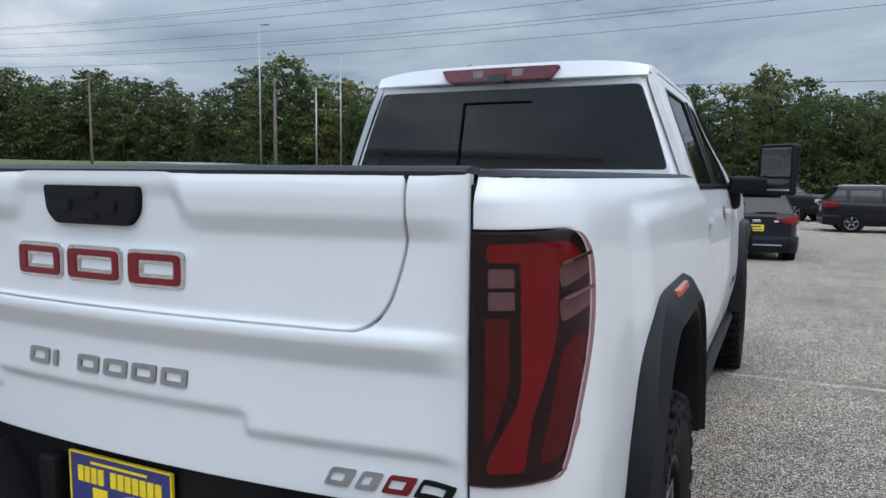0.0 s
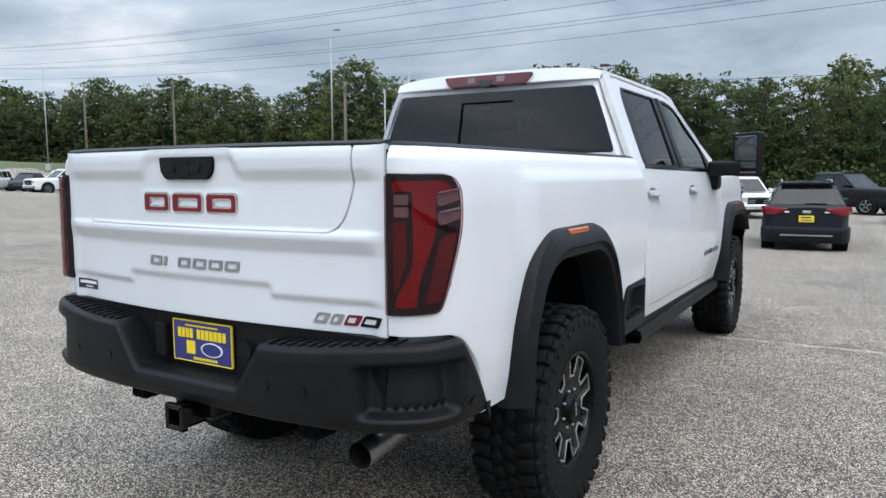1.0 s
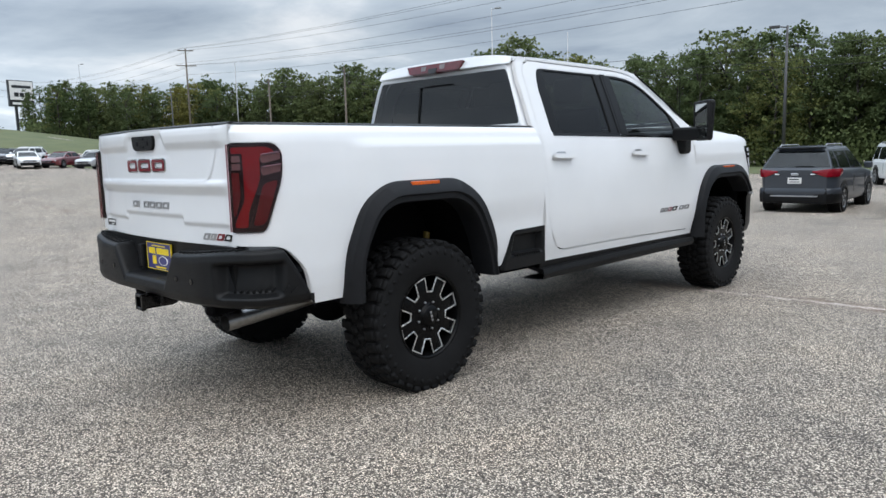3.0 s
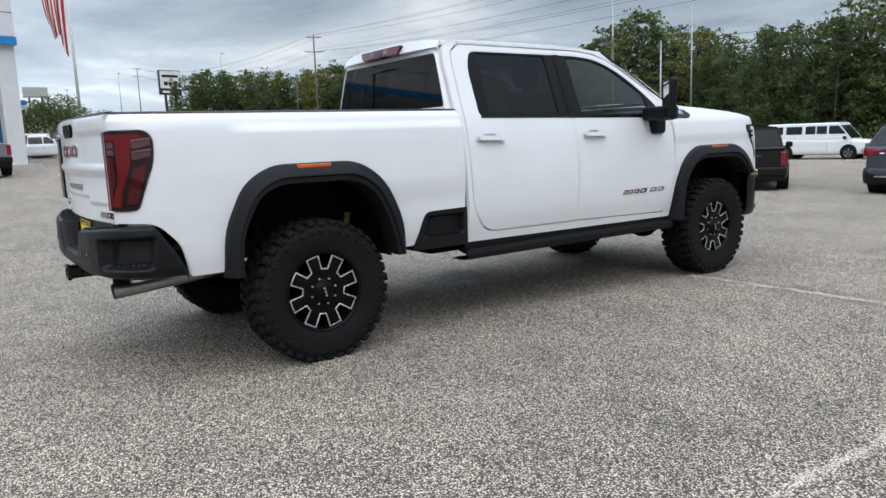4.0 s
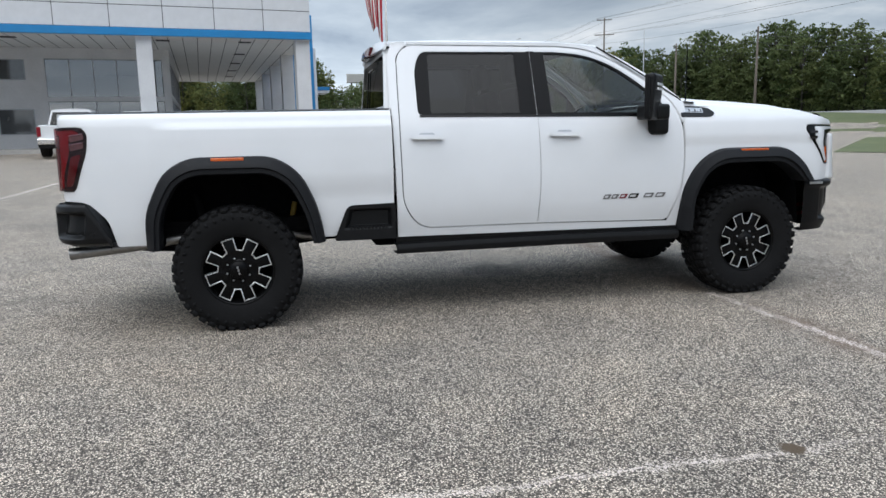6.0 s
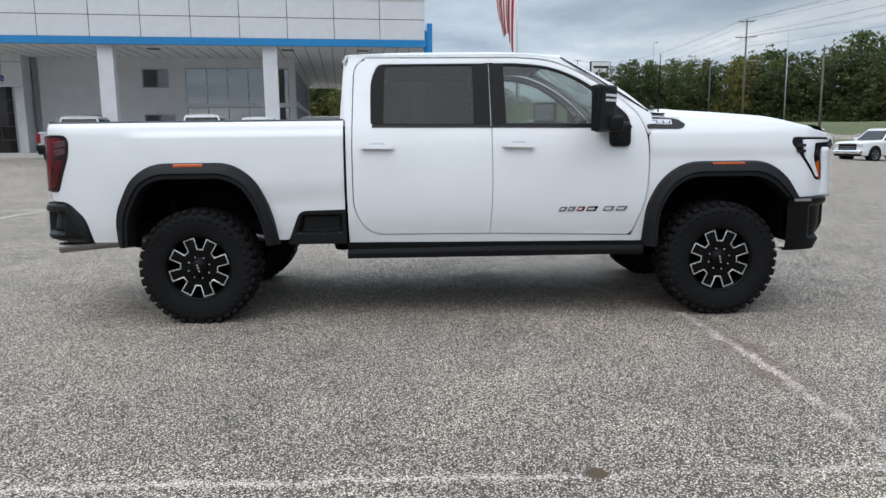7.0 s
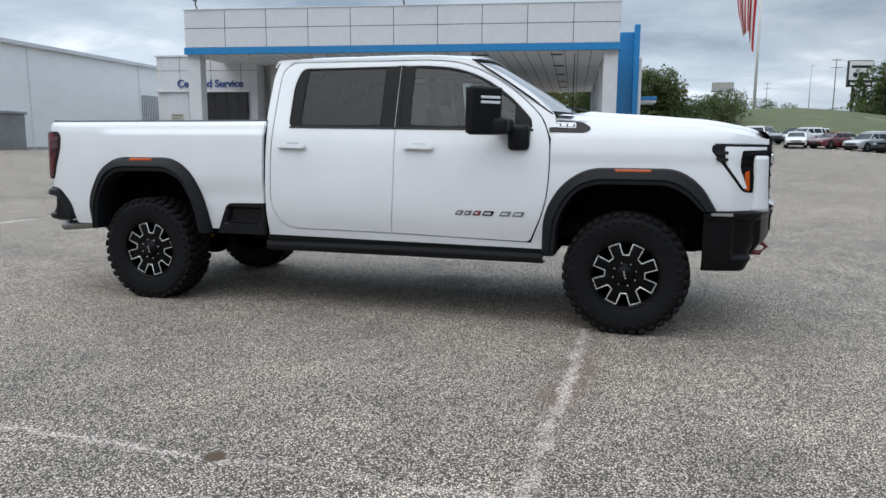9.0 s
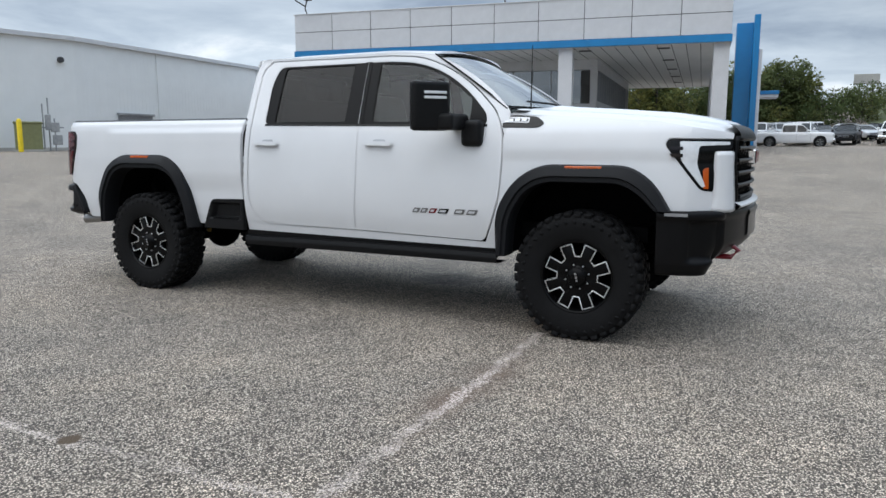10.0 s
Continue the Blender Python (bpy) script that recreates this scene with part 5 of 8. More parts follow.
cyl(bm, (0.56, 0.34, 0.50), (0.54, 0.42, 0.86), 0.022, seg=12)
part("rear_damper", bm, OCHRE, truck, "ochre yellow shock absorber")
bm = bmesh.new()
cyl(bm, (-0.40, -0.62, 0.60), (-0.40, -0.62, 0.72), 0.36, 0.38, 28)
part("spare_tyre", bm, RUBBER, truck)
bm = bmesh.new()
box(bm, (0.25, 1.0, 0.50), (0.68, 1.55, 0.68), 0.05, 3)
part("muffler", bm, UNDER, truck)


# front end: grille, headlamps, bumper
def nose(x):
    """Plan of the front face."""
    return 5.072 - 0.055 * min(1.0, abs(x) / 0.62) ** 2 - 0.06 * sstep(0.60, 0.9, abs(x))


both("headlamp", lambda m: panel(fillet([(4.580, 1.322, 0.03), (4.80, 1.036, 0.03), (4.868, 1.030, 0.01), (4.872, 1.06, 0.01), (4.876, 1.292, 0.01), (4.965, 1.300, 0.02), (4.965, 1.357, 0.02), (4.600, 1.364, 0.02)]), fender_map, cell=0.03, edge=0.005, flange=0.05, off=0.006, mirror=m), GLOSS_BLACK, "dark headlamp with white light signature")
both("light_signature", lambda m: panel(fillet([(4.664, 1.346, 0.01), (4.945, 1.343, 0.01), (4.945, 1.324, 0.005), (4.775, 1.318, 0.02), (4.765, 1.20, 0.03), (4.822, 1.062, 0.01), (4.800, 1.058, 0.01), (4.674, 1.232, 0.02)]), fender_map, cell=0.03, edge=0.003, flange=0.01, off=0.014, mirror=m), LAMP_WHITE, "white light bar of the headlamp")
both("light_tab", lambda m: panel(fillet([(4.605, 1.314, 0.006), (4.685, 1.312, 0.006), (4.685, 1.292, 0.006), (4.61, 1.292, 0.006)]), fender_map, cell=0.03, edge=0.002, flange=0.01, off=0.018, mirror=m), SMOKE)
both("light_tab", lambda m: panel(fillet([(4.605, 1.272, 0.006), (4.685, 1.270, 0.006), (4.685, 1.248, 0.006), (4.62, 1.248, 0.006)]), fender_map, cell=0.03, edge=0.002, flange=0.01, off=0.018, mirror=m), SMOKE)
both("turn_lens", lambda m: panel(fillet([(4.802, 1.17, 0.01), (4.832, 1.185, 0.01), (4.838, 1.048, 0.005), (4.812, 1.048, 0.005)]), fender_map, cell=0.03, edge=0.003, flange=0.01, off=0.014, mirror=m), AMBER, "amber turn lamp")


def blade(mir):
    """The white upright beside the grille."""
    b = bmesh.new()
    ring = []
    for z, y0, y1, x0, x1 in ((0.898, 4.850, 4.992, 0.60, 0.862), (0.93, 4.860, 4.990, 0.60, 0.860), (1.02, 4.866, 4.984, 0.60, 0.856), (1.10, 4.866, 4.978, 0.60, 0.854), (1.25, 4.866, 4.974, 0.60, 0.850), (1.285, 4.868, 4.970, 0.61, 0.846)):
        ring.append([b.verts.new(p) for p in ((x1, y0, z), (x1 - 0.012, (y0 + y1) / 2 - 0.01, z), (x1 - 0.06, y1 - 0.006, z), (x0 + 0.08, y1 + 0.006, z), (x0 + 0.06, y1 - 0.01, z), (x0, y0, z))])
    for a, c in zip(ring, ring[1:]):
        for k in range(6):
            b.faces.new((a[k], a[(k + 1) % 6], c[(k + 1) % 6], c[k]))
    b.faces.new(ring[-1])
    b.faces.new(ring[0][::-1])
    bmesh.ops.bevel(b, geom=b.edges[:], offset=0.006, segments=2, affect="EDGES")
    for f in b.faces:
        f.smooth = True
    return flip_x(b) if mir else b


both("fascia_blade", blade, WHITE)
bm = bmesh.new()
grid(bm, lambda i, j: ((1 - 2 * i) * 0.72, nose((1 - 2 * i) * 0.72) - 0.09, 0.92 + j * 0.47), 16, 2)
part("grille_back", bm, UNDER, truck)
for k, z in enumerate((0.985, 1.065, 1.145, 1.225, 1.305)):
    b = bmesh.new()
    w = 0.66 - (0.08 if k == 0 else 0.0)
    pts = [(w * (-1 + 2 * i / 16), nose(w * (-1 + 2 * i / 16)) - 0.015, z) for i in range(17)]
    tube(b, pts, 0.012, 6)
    tube(b, [(x, y - 0.03, zz - 0.02) for x, y, zz in pts], 0.012, 6)
    part("grille_bar", b, SATIN_BLACK, truck)
bm = bmesh.new()
for k in range(15):
    x = -0.63 + k * 0.09
    for z in (0.985, 1.065, 1.145, 1.225):
        box(bm, (x - 0.006, nose(x) - 0.07, z), (x + 0.006, nose(x) - 0.03, z + 0.08))
part("grille_mesh", bm, GLOSS_BLACK, truck)
bm = bmesh.new()
line = [(-0.68, 1.365), (0.68, 1.365), (0.70, 1.20), (0.62, 0.955), (-0.62, 0.955), (-0.70, 1.20), (-0.68, 1.365)]
for (x0, z0), (x1, z1) in zip(line, line[1:]):
    tube(bm, [(x0 + (x1 - x0) * i / 10, nose(x0 + (x1 - x0) * i / 10) - 0.025, z0 + (z1 - z0) * i / 10) for i in range(11)], 0.016, 8)
part("grille_frame", bm, SATIN_BLACK, truck, "black grille surround", smooth=True)
for x0, x1 in ((-0.20, -0.08), (-0.065, 0.065), (0.08, 0.20)):
    part("grille_emblem", boxes(((x0, 5.02, 1.19), (x1, 5.082, 1.29)), bevel=0.008), CHROME, truck, "chrome block of the grille emblem")
    part("emblem_face", boxes(((x0 + 0.012, 5.078, 1.202), (x1 - 0.012, 5.085, 1.278)), bevel=0.002), RED_EMB, truck, "red enamel face of the emblem")
bm = bmesh.new()
grid(bm, lambda i, j: ((1 - 2 * i) * 0.70, nose((1 - 2 * i) * 0.70) - 0.02 + 0.05 * math.sin(j * math.pi), 0.905 + 0.05 * j), 24, 6)
part("grille_chin", bm, WHITE, truck, smooth=True)
bm = bmesh.new()
grid(bm, lambda i, j: ((1 - 2 * i) * 0.63, nose((1 - 2 * i) * 0.63) - 0.11 + 0.10 * math.sin(j * math.pi / 2), 1.462 - 0.095 * j ** 1.6), 20, 6)
part("bonnet_nose", bm, BLACK_TRIM, truck, "black bonnet guard above the grille", smooth=True)


def front_line(u):
    a = abs(u)
    if a < 0.6:
        x = 0.785 * a / 0.6
        y = 5.08 - 0.14 * (x / 0.785) ** 2.2
    else:
        t = (a - 0.6) / 0.4
        x = 0.785 + 0.205 * math.sin(t * math.pi / 2)
        y = 4.94 - 0.39 * (1 - math.cos(t * math.pi / 2)) ** 0.9
    return (math.copysign(x, u), y)


def front_bumper(u, v):
    x, y = front_line(u)
    a = abs(u)
    nx, ny = front_line(u + 1e-3)
    px, py = front_line(u - 1e-3)
    nrm = Vector((-(ny - py), nx - px, 0)).normalized()
    up = 0.12 * sstep(0.75, 0.35, a)
    zs = [(0.0, -0.12, 0.50 + up * 0.3), (0.12, -0.03, 0.485 + up * 0.4), (0.3, -0.005, 0.56 + up * 0.5), (0.45, 0.0, 0.66 + up * 0.3), (0.8, 0.0, 0.84), (0.88, 0.012, 0.87), (0.94, 0.008, 0.90), (1.0, -0.06, 0.915)]
    o = float(np.interp(v, [s[0] for s in zs], [s[1] for s in zs]))
    z = float(np.interp(v, [s[0] for s in zs], [s[2] for s in zs]))
    o -= sstep(0.80, 0.45, a) * 0.24 * max(0.0, (0.70 - z) / 0.22) ** 1.6
    pocket = sstep(0.60, 0.63, a) * (1 - sstep(0.84, 0.86, a)) * sstep(0.57, 0.60, z) * (1 - sstep(0.83, 0.85, z))
    return Vector((x, y, z)) + nrm * (o - 0.035 * pocket)


bm = bmesh.new()
grid(bm, lambda i, j: front_bumper(1 - i * 2, j), 120, 36)
part("front_bumper", bm, SATIN_BLACK, truck, "black front bumper", smooth=True, angle=28)
bm = bmesh.new()
grid(bm, lambda i, j: front_bumper(0.28 - i * 0.56, 0.46 + j * 0.5) + Vector((0, 0.012, 0)), 20, 6)
part("bumper_bar", bm, STEEL, truck, "dark chrome centre of the front bumper", smooth=True)
both("tow_hook", lambda m: (lambda b: (tube(b, [(0.55, 4.86, 0.655), (0.55, 4.98, 0.655), (0.55, 5.025, 0.620), (0.55, 4.98, 0.575), (0.55, 4.86, 0.575)], 0.019, 8), flip_x(b) if m else b)[1])(bmesh.new()), RED_EMB, "red tow hook")
both("bumper_lamp", lambda m: panel([(4.60, 0.876), (4.74, 0.874), (4.74, 0.893), (4.60, 0.895)], lambda y, z: (float(np.interp(y, [4.58, 4.66, 4.74], [1.010, 0.998, 0.982])), y, z), cell=0.1, edge=0.002, flange=0.02, mirror=m), SILVER)

# towing mirrors
FOLD = Matrix.Translation((1.225, 3.048, 0)) @ Matrix.Rotation(radians(-41), 4, "Z")
for mir in (False, True):
    b = bmesh.new()
    box(b, (-0.140, -0.030, 1.420), (0.140, 0.036, 1.755), 0.030, 4)
    for v in b.verts:
        if v.co.y > 0 and v.co.z < 1.56:
            v.co.y -= 0.02
        if v.co.y > 0.02:
            v.co.x *= 0.93
    # raised rim round the glass
    for q in (((-0.138, -0.040, 1.430), (-0.120, -0.020, 1.747)), ((0.120, -0.040, 1.430), (0.138, -0.020, 1.747)), ((-0.125, -0.040, 1.730), (0.125, -0.020, 1.749)), ((-0.125, -0.040, 1.428), (0.125, -0.020, 1.446)), ((-0.125, -0.040, 1.530), (0.125, -0.020, 1.540))):
        box(b, *q, 0.006, 2)
    bmesh.ops.transform(b, matrix=FOLD, verts=b.verts)
    mi = part("door_mirror", flip_x(b) if mir else b, BLACK_TRIM, truck, "tall black towing mirror", smooth=True)
    for zc, hh, lab in ((1.635, 0.092, "mirror glass"), (1.488, 0.039, "convex lower mirror glass")):
        b = bmesh.new()
        box(b, (-0.120, -0.035, zc - hh), (0.120, -0.030, zc + hh), 0.002, 2, FOLD)
        part("mirror_glass", flip_x(b) if mir else b, MIRROR, mi, lab)
    b = bmesh.new()
    box(b, (0.92, 3.06, 1.425), (1.20, 3.20, 1.540), 0.028, 3)
    box(b, (0.87, 3.16, 1.310), (0.990, 3.320, 1.50), 0.045, 4)
    part("mirror_arm", flip_x(b) if mir else b, BLACK_TRIM, mi, smooth=True)
    for z in (1.636, 1.670):
        b = bmesh.new()
        box(b, (-0.105, 0.031, z), (0.060, 0.041, z + 0.019), 0.004, 2, FOLD)
        part("mirror_lamp", flip_x(b) if mir else b, LAMP_WHITE, mi, "white lamp strip")

# whip aerial on the fender, roof fin
bm = bmesh.new()
tube(bm, [(0.72, 3.60, 1.53), (0.72, 3.60, 1.60), (0.72, 3.605, 2.02)], [0.009, 0.005, 0.003], 6)
part("aerial", bm, GLOSS_BLACK, truck)
bm = bmesh.new()
for sx in (-1, 1):
    tube(bm, [(sx * 0.12, 3.72, 1.60), (sx * 0.40, 3.66, 1.625), (sx * 0.66, 3.55, 1.635)], 0.008, 6)
part("wiper", bm, BLACK_TRIM, truck)
bm = bmesh.new()
grid(bm, lambda i, j: ((i * 2 - 1) * 0.86, 3.46 + 0.22 * (1 - (i * 2 - 1) ** 2) + j * 0.14, 1.572 - 0.01 * j), 12, 2)
part("cowl", bm, BLACK_TRIM, truck)

# cabin
bm = bmesh.new()
box(bm, (-0.88, 1.16, 0.70), (0.88, 3.5, 0.76))
box(bm, (-0.84, 3.30, 1.10), (0.84, 3.60, 1.52), 0.06, 3)
box(bm, (-0.20, 2.5, 0.75), (0.20, 3.4, 1.15), 0.04, 2)
part("cabin_floor", bm, SEAT, truck)
for sx in (-1, 1):
    b = bmesh.new()
    box(b, (sx * 0.45 - 0.25, 2.35, 0.95), (sx * 0.45 + 0.25, 2.90, 1.10), 0.05, 3)
    box(b, (-0.25, -0.07, 0), (0.25, 0.07, 0.68), 0.06, 3, Matrix.Translation((sx * 0.45, 2.37, 1.05)) @ Matrix.Rotation(radians(14), 4, "X"))
    box(b, (-0.13, -0.05, 0), (0.13, 0.05, 0.22), 0.05, 3, Matrix.Translation((sx * 0.45, 2.19, 1.74)) @ Matrix.Rotation(radians(8), 4, "X"))
    part("front_seat", b, SEAT, truck, "dark leather seat", smooth=True)
b = bmesh.new()
box(b, (-0.74, 1.42, 0.95), (0.74, 1.95, 1.10), 0.05, 3)
box(b, (-0.74, 1.28, 1.05), (0.74, 1.42, 1.72), 0.05, 3)
for x in (-0.48, 0.48):
    box(b, (x - 0.13, 1.28, 1.70), (x + 0.13, 1.37, 1.88), 0.03, 2)
part("rear_bench", b, SEAT, truck, smooth=True)
b = bmesh.new()
pts = [(-0.45 + 0.19 * math.cos(a), 3.13 + 0.08 * math.sin(a), 1.42 + 0.17 * math.sin(a)) for a in [k * math.tau / 24 for k in range(25)]]
tube(b, pts, 0.016, 8)
box(b, (-0.62, 3.10, 1.40), (-0.28, 3.16, 1.45), 0.01)
part("steering_wheel", b, SEAT, truck, smooth=True)
b = bmesh.new()
box(b, (-0.66, 1.22, 1.985), (0.66, 2.75, 2.0))
part("headliner", b, plain("headliner_grey", (0.06, 0.06, 0.062), 0.95, spec=0.05), truck)


# ---- ground ----
def lot_sheet():
    """One sheet from the truck to the horizon, finer near the lot."""
    b = bmesh.new()
    rs = [0, 6, 12, 18, 24, 30, 37, 45, 54, 64, 75, 88, 102, 118, 136, 156, 180, 210, 250, 300, 380, 520, 800, 1400, 3000]
    n = 96
    prev = None
    for r in rs[1:]:
        ring = []
        for k in range(n):
            x, y = r * math.cos(k * math.tau / n), r * math.sin(k * math.tau / n)
            ring.append(b.verts.new((x, y, ground_z(x, y))))
        if prev is None:
            c = b.verts.new((0, 0, 0))
            for k in range(n):
                b.faces.new((c, ring[k], ring[(k + 1) % n]))
        else:
            for k in range(n):
                b.faces.new((prev[k], ring[k], ring[(k + 1) % n], prev[(k + 1) % n]))
        prev = ring
    for f in b.faces:
        f.smooth = True
    return b


ground = part("ground", lot_sheet(), ASPHALT)
tagged(ground, "worn grey asphalt with exposed aggregate", "ground", kind="structure")


def band(name, fn0, fn1, n, m, lift, mat, label, category):
    """A strip of land between two lines."""
    b = bmesh.new()

    def at(i, j):
        p, q = Vector(fn0(i)), Vector(fn1(i))
        c = p.lerp(q, j)
        return (c.x, c.y, ground_z(c.x, c.y) + lift)
    grid(b, at, n, m)
    bmesh.ops.recalc_face_normals(b, faces=b.faces[:])
    for f in b.faces:
        if f.normal.z < 0:
            f.normal_flip()
        f.smooth = True
    return tagged(part(name, b, mat), label, category, kind="structure")


def polar(r, a):
    return (r * math.cos(radians(a)), r * math.sin(radians(a)))


# land beyond the lot: grass, highway, grass
ROAD_A, ROAD_R = [128, 140, 150, 160, 170, 180], [96, 110, 124, 142, 160, 166]


def road_r(a):
    return float(np.interp(a, ROAD_A, ROAD_R))


band("grass_verge", lambda i: polar(82 + 4 * sstep(0.4, 1.0, i), 128 + 52 * i), lambda i: polar(road_r(128 + 52 * i), 128 + 52 * i), 60, 8, 0.03, GRASS, "mown grass slope between lot and highway", "grass")
band("highway", lambda i: polar(road_r(128 + 52 * i), 128 + 52 * i), lambda i: polar(road_r(128 + 52 * i) + 8, 128 + 52 * i), 60, 3, 0.04, ROADM, "pale concrete highway beyond the lot", "road")
band("grass_bank", lambda i: polar(road_r(60 + 190 * i) + 8, 60 + 190 * i), lambda i: polar(340, 60 + 190 * i), 80, 14, 0.03, GRASS, "grassy ground under the trees", "grass")
band("grass_north", lambda i: polar(46, 20 + 114 * i), lambda i: polar(118, 20 + 114 * i), 40, 8, 0.035, GRASS, "rough grass before the woods", "grass")


# ---- trees ----
def tree_meshes(seed, height, width, leaves, cone=False):
    """Trunk with limbs, and a crown of leafy lobes, each made of small clumps."""
    rnd = random.Random(seed)
    t = bmesh.new()
    lean = Vector((rnd.uniform(-0.4, 0.4), rnd.uniform(-0.4, 0.4), 0))
    top = height * 0.86
    tube(t, [Vector((0, 0, -0.3)), lean * 0.4 + Vector((0, 0, top * 0.35)), lean + Vector((0, 0, top))], [height * 0.013, height * 0.008, height * 0.0025], 7)
    lobes = []
    count = 30
    for k in range(count):
        h = 0.10 + 0.86 * ((k + rnd.random()) / count)
        girth = min(1.0, 0.55 + 1.6 * h) * ((1 - h) ** 0.75 * 1.25 if cone else math.sqrt(max(0.02, 1 - max(0.0, (h - 0.38) / 0.64) ** 2)))
        reach = width * 0.42 * girth * rnd.uniform(0.45, 1.0)
        a = k * 2.4 + rnd.uniform(-0.6, 0.6)
        r = width * rnd.uniform(0.12, 0.21) * (0.55 + 0.5 * girth)
        c = Vector((math.cos(a) * reach, math.sin(a) * reach, min(h * height, height - r * 0.8))) + lean * h
        lobes.append((c, r, rnd.uniform(0.75, 1.15)))
        if k % 2 == 0:
            s = Vector((0, 0, c.z * 0.8)) + lean * (c.z * 0.8 / top)
            tube(t, [s, s.lerp(c, 0.6) + Vector((0, 0, 0.2)), c], [height * 0.006, height * 0.004, 0.02], 5)
    lobes.append((lean + Vector((0, 0, height * 0.93)), width * 0.10, 1.0))
    verts, faces, norms = [], [], []
    clumps = []
    for c, r, sq in lobes:
        clumps.append((c, r * 0.62, Vector((0, 0, -0.4)), 1.0))
        for k in range(11 if leaves > 8000 else 9 if leaves > 4000 else 6):
            d = Vector((rnd.gauss(0, 1), rnd.gauss(0, 1), rnd.gauss(0.25, 0.9))).normalized()
            clumps.append((c + Vector((d.x, d.y, d.z * sq)) * r * rnd.uniform(0.55, 1.2), r * rnd.uniform(0.24, 0.50), d, 1.0))
    small = 0.60 / math.sqrt(leaves)
    total = sum(r * r for c, r, out, w in clumps)
    for c, r, out, w in clumps:
        for k in range(int(leaves * r * r / total)):
            d = Vector((rnd.gauss(0, 1), rnd.gauss(0, 1), rnd.gauss(0.1, 0.8))).normalized()
            p = c + Vector((d.x, d.y, d.z * 0.75)) * r * rnd.uniform(0.15, 1.25)
            q = Euler((rnd.uniform(0, 6.3), rnd.uniform(0, 6.3), rnd.uniform(0, 6.3))).to_matrix()
            s = height * small * rnd.uniform(0.55, 1.5) * (1.05 - 0.35 * max(0.0, p.z / height - 0.55))
            i = len(verts)
            n = (d * 0.55 + out * 0.7 + Vector((rnd.gauss(0, 0.12), rnd.gauss(0, 0.12), rnd.gauss(0.45, 0.12)))).normalized()
            for u, v in ((-1, -0.5), (0.3, -0.8), (1, 0.3), (-0.4, 0.8)):
                verts.append(p + q @ Vector((u * s, v * s, 0)))
                norms.append(n)
            faces.append((i, i + 1, i + 2, i + 3))
    me = bpy.data.meshes.new("crown")
    me.from_pydata([tuple(v) for v in verts], [], faces)
    me.shade_smooth()
    me.normals_split_custom_set_from_vertices(norms)
    me.materials.append(LEAF)
    tm = bpy.data.meshes.new("trunk")
    for f in t.faces:
        f.smooth = True
    t.to_mesh(tm)
    t.free()
    tm.materials.append(BARK)
    return tm, me


SIZES = ((16, 9), (18, 9.5), (15, 10), (20, 9), (17, 8), (14, 9))
LOW = ((9, 9), (10, 8.5), (8, 9.5))
TREES = [tree_meshes(11 + k, h, w, 11200, k % 2 == 1) for k, (h, w) in enumerate(SIZES)]
TREES += [tree_meshes(31 + k, h, w, 2700, k % 2 == 0) for k, (h, w) in enumerate(SIZES)]
TREES += [tree_meshes(51 + k, h, w, 1000) for k, (h, w) in enumerate(LOW)]
TREES += [tree_meshes(71 + k, h, w, 5200, k % 2 == 0) for k, (h, w) in enumerate(SIZES)]
TREE_H = [h for h, w in SIZES + SIZES + LOW + SIZES]


def plant(x, y, kind, tall, turn, label, group):
    """A tree of the given height in metres."""
    k = tall / TREE_H[kind]
    tr = thing("tree", label, "tree", Matrix.Translation((x, y, ground_z(x, y) - 0.1)) @ Matrix.Rotation(turn, 4, "Z") @ Matrix.Diagonal((k * 1.25, k * 1.25, k, 1)), group)
    for nm, me in zip(("trunk", "crown"), TREES[kind]):
        o = new(nm, me)
        o.parent = tr
    return tr


EDGE_A, EDGE_R = [40, 90, 100, 110, 118, 126, 134, 142, 150, 162], [60, 60, 62, 65, 74, 92, 118, 135, 146, 152]
# height of the treetops above the lot round the edge of the woods
TOP_A = [40, 83, 90, 97, 105, 112, 119, 124, 128, 131, 133, 136, 138, 140, 142, 144, 147, 149, 152, 156, 160, 162.5, 165, 167]
TOP_Z = [8, 8, 10.4, 9.6, 11.3, 11.8, 11.4, 13.6, 16.8, 16.3, 14.4, 16.0, 17.2, 17.4, 19.6, 16.6, 19.4, 15.6, 17.6, 16.4, 16.8, 17.6, 15.2, 12.0]
rt = random.Random(5)
# edge of the woods round the north and west
a = 60.0
while a < 164.0:
    edge_r = float(np.interp(a, EDGE_A, EDGE_R))
    near = a < 126
    for row in range(4 if a > 138 else 3):
        r = edge_r + row * 4.2 + rt.uniform(-1.5, 2.0)
        aa = a + rt.uniform(-0.5, 0.5) + row * 0.5
        x, y = polar(r, aa)
        tall = (float(np.interp(aa, TOP_A, TOP_Z)) - 1.4) * r / (edge_r + 2) + 1.4 - ground_z(x, y)
        tall *= rt.uniform(0.76, 0.99) if row == 0 else rt.uniform(0.88, 1.05)
        plant(x, y, rt.randrange(6) + ((0, 15, 6)[row] if near else (15 if row == 0 else 6)), tall, rt.uniform(0, 6.28), "tall green deciduous tree at the edge of the woods", "edge of the woods")
    a += math.degrees(0.22 * (float(np.interp(a, TOP_A, TOP_Z)) + 2) / edge_r)
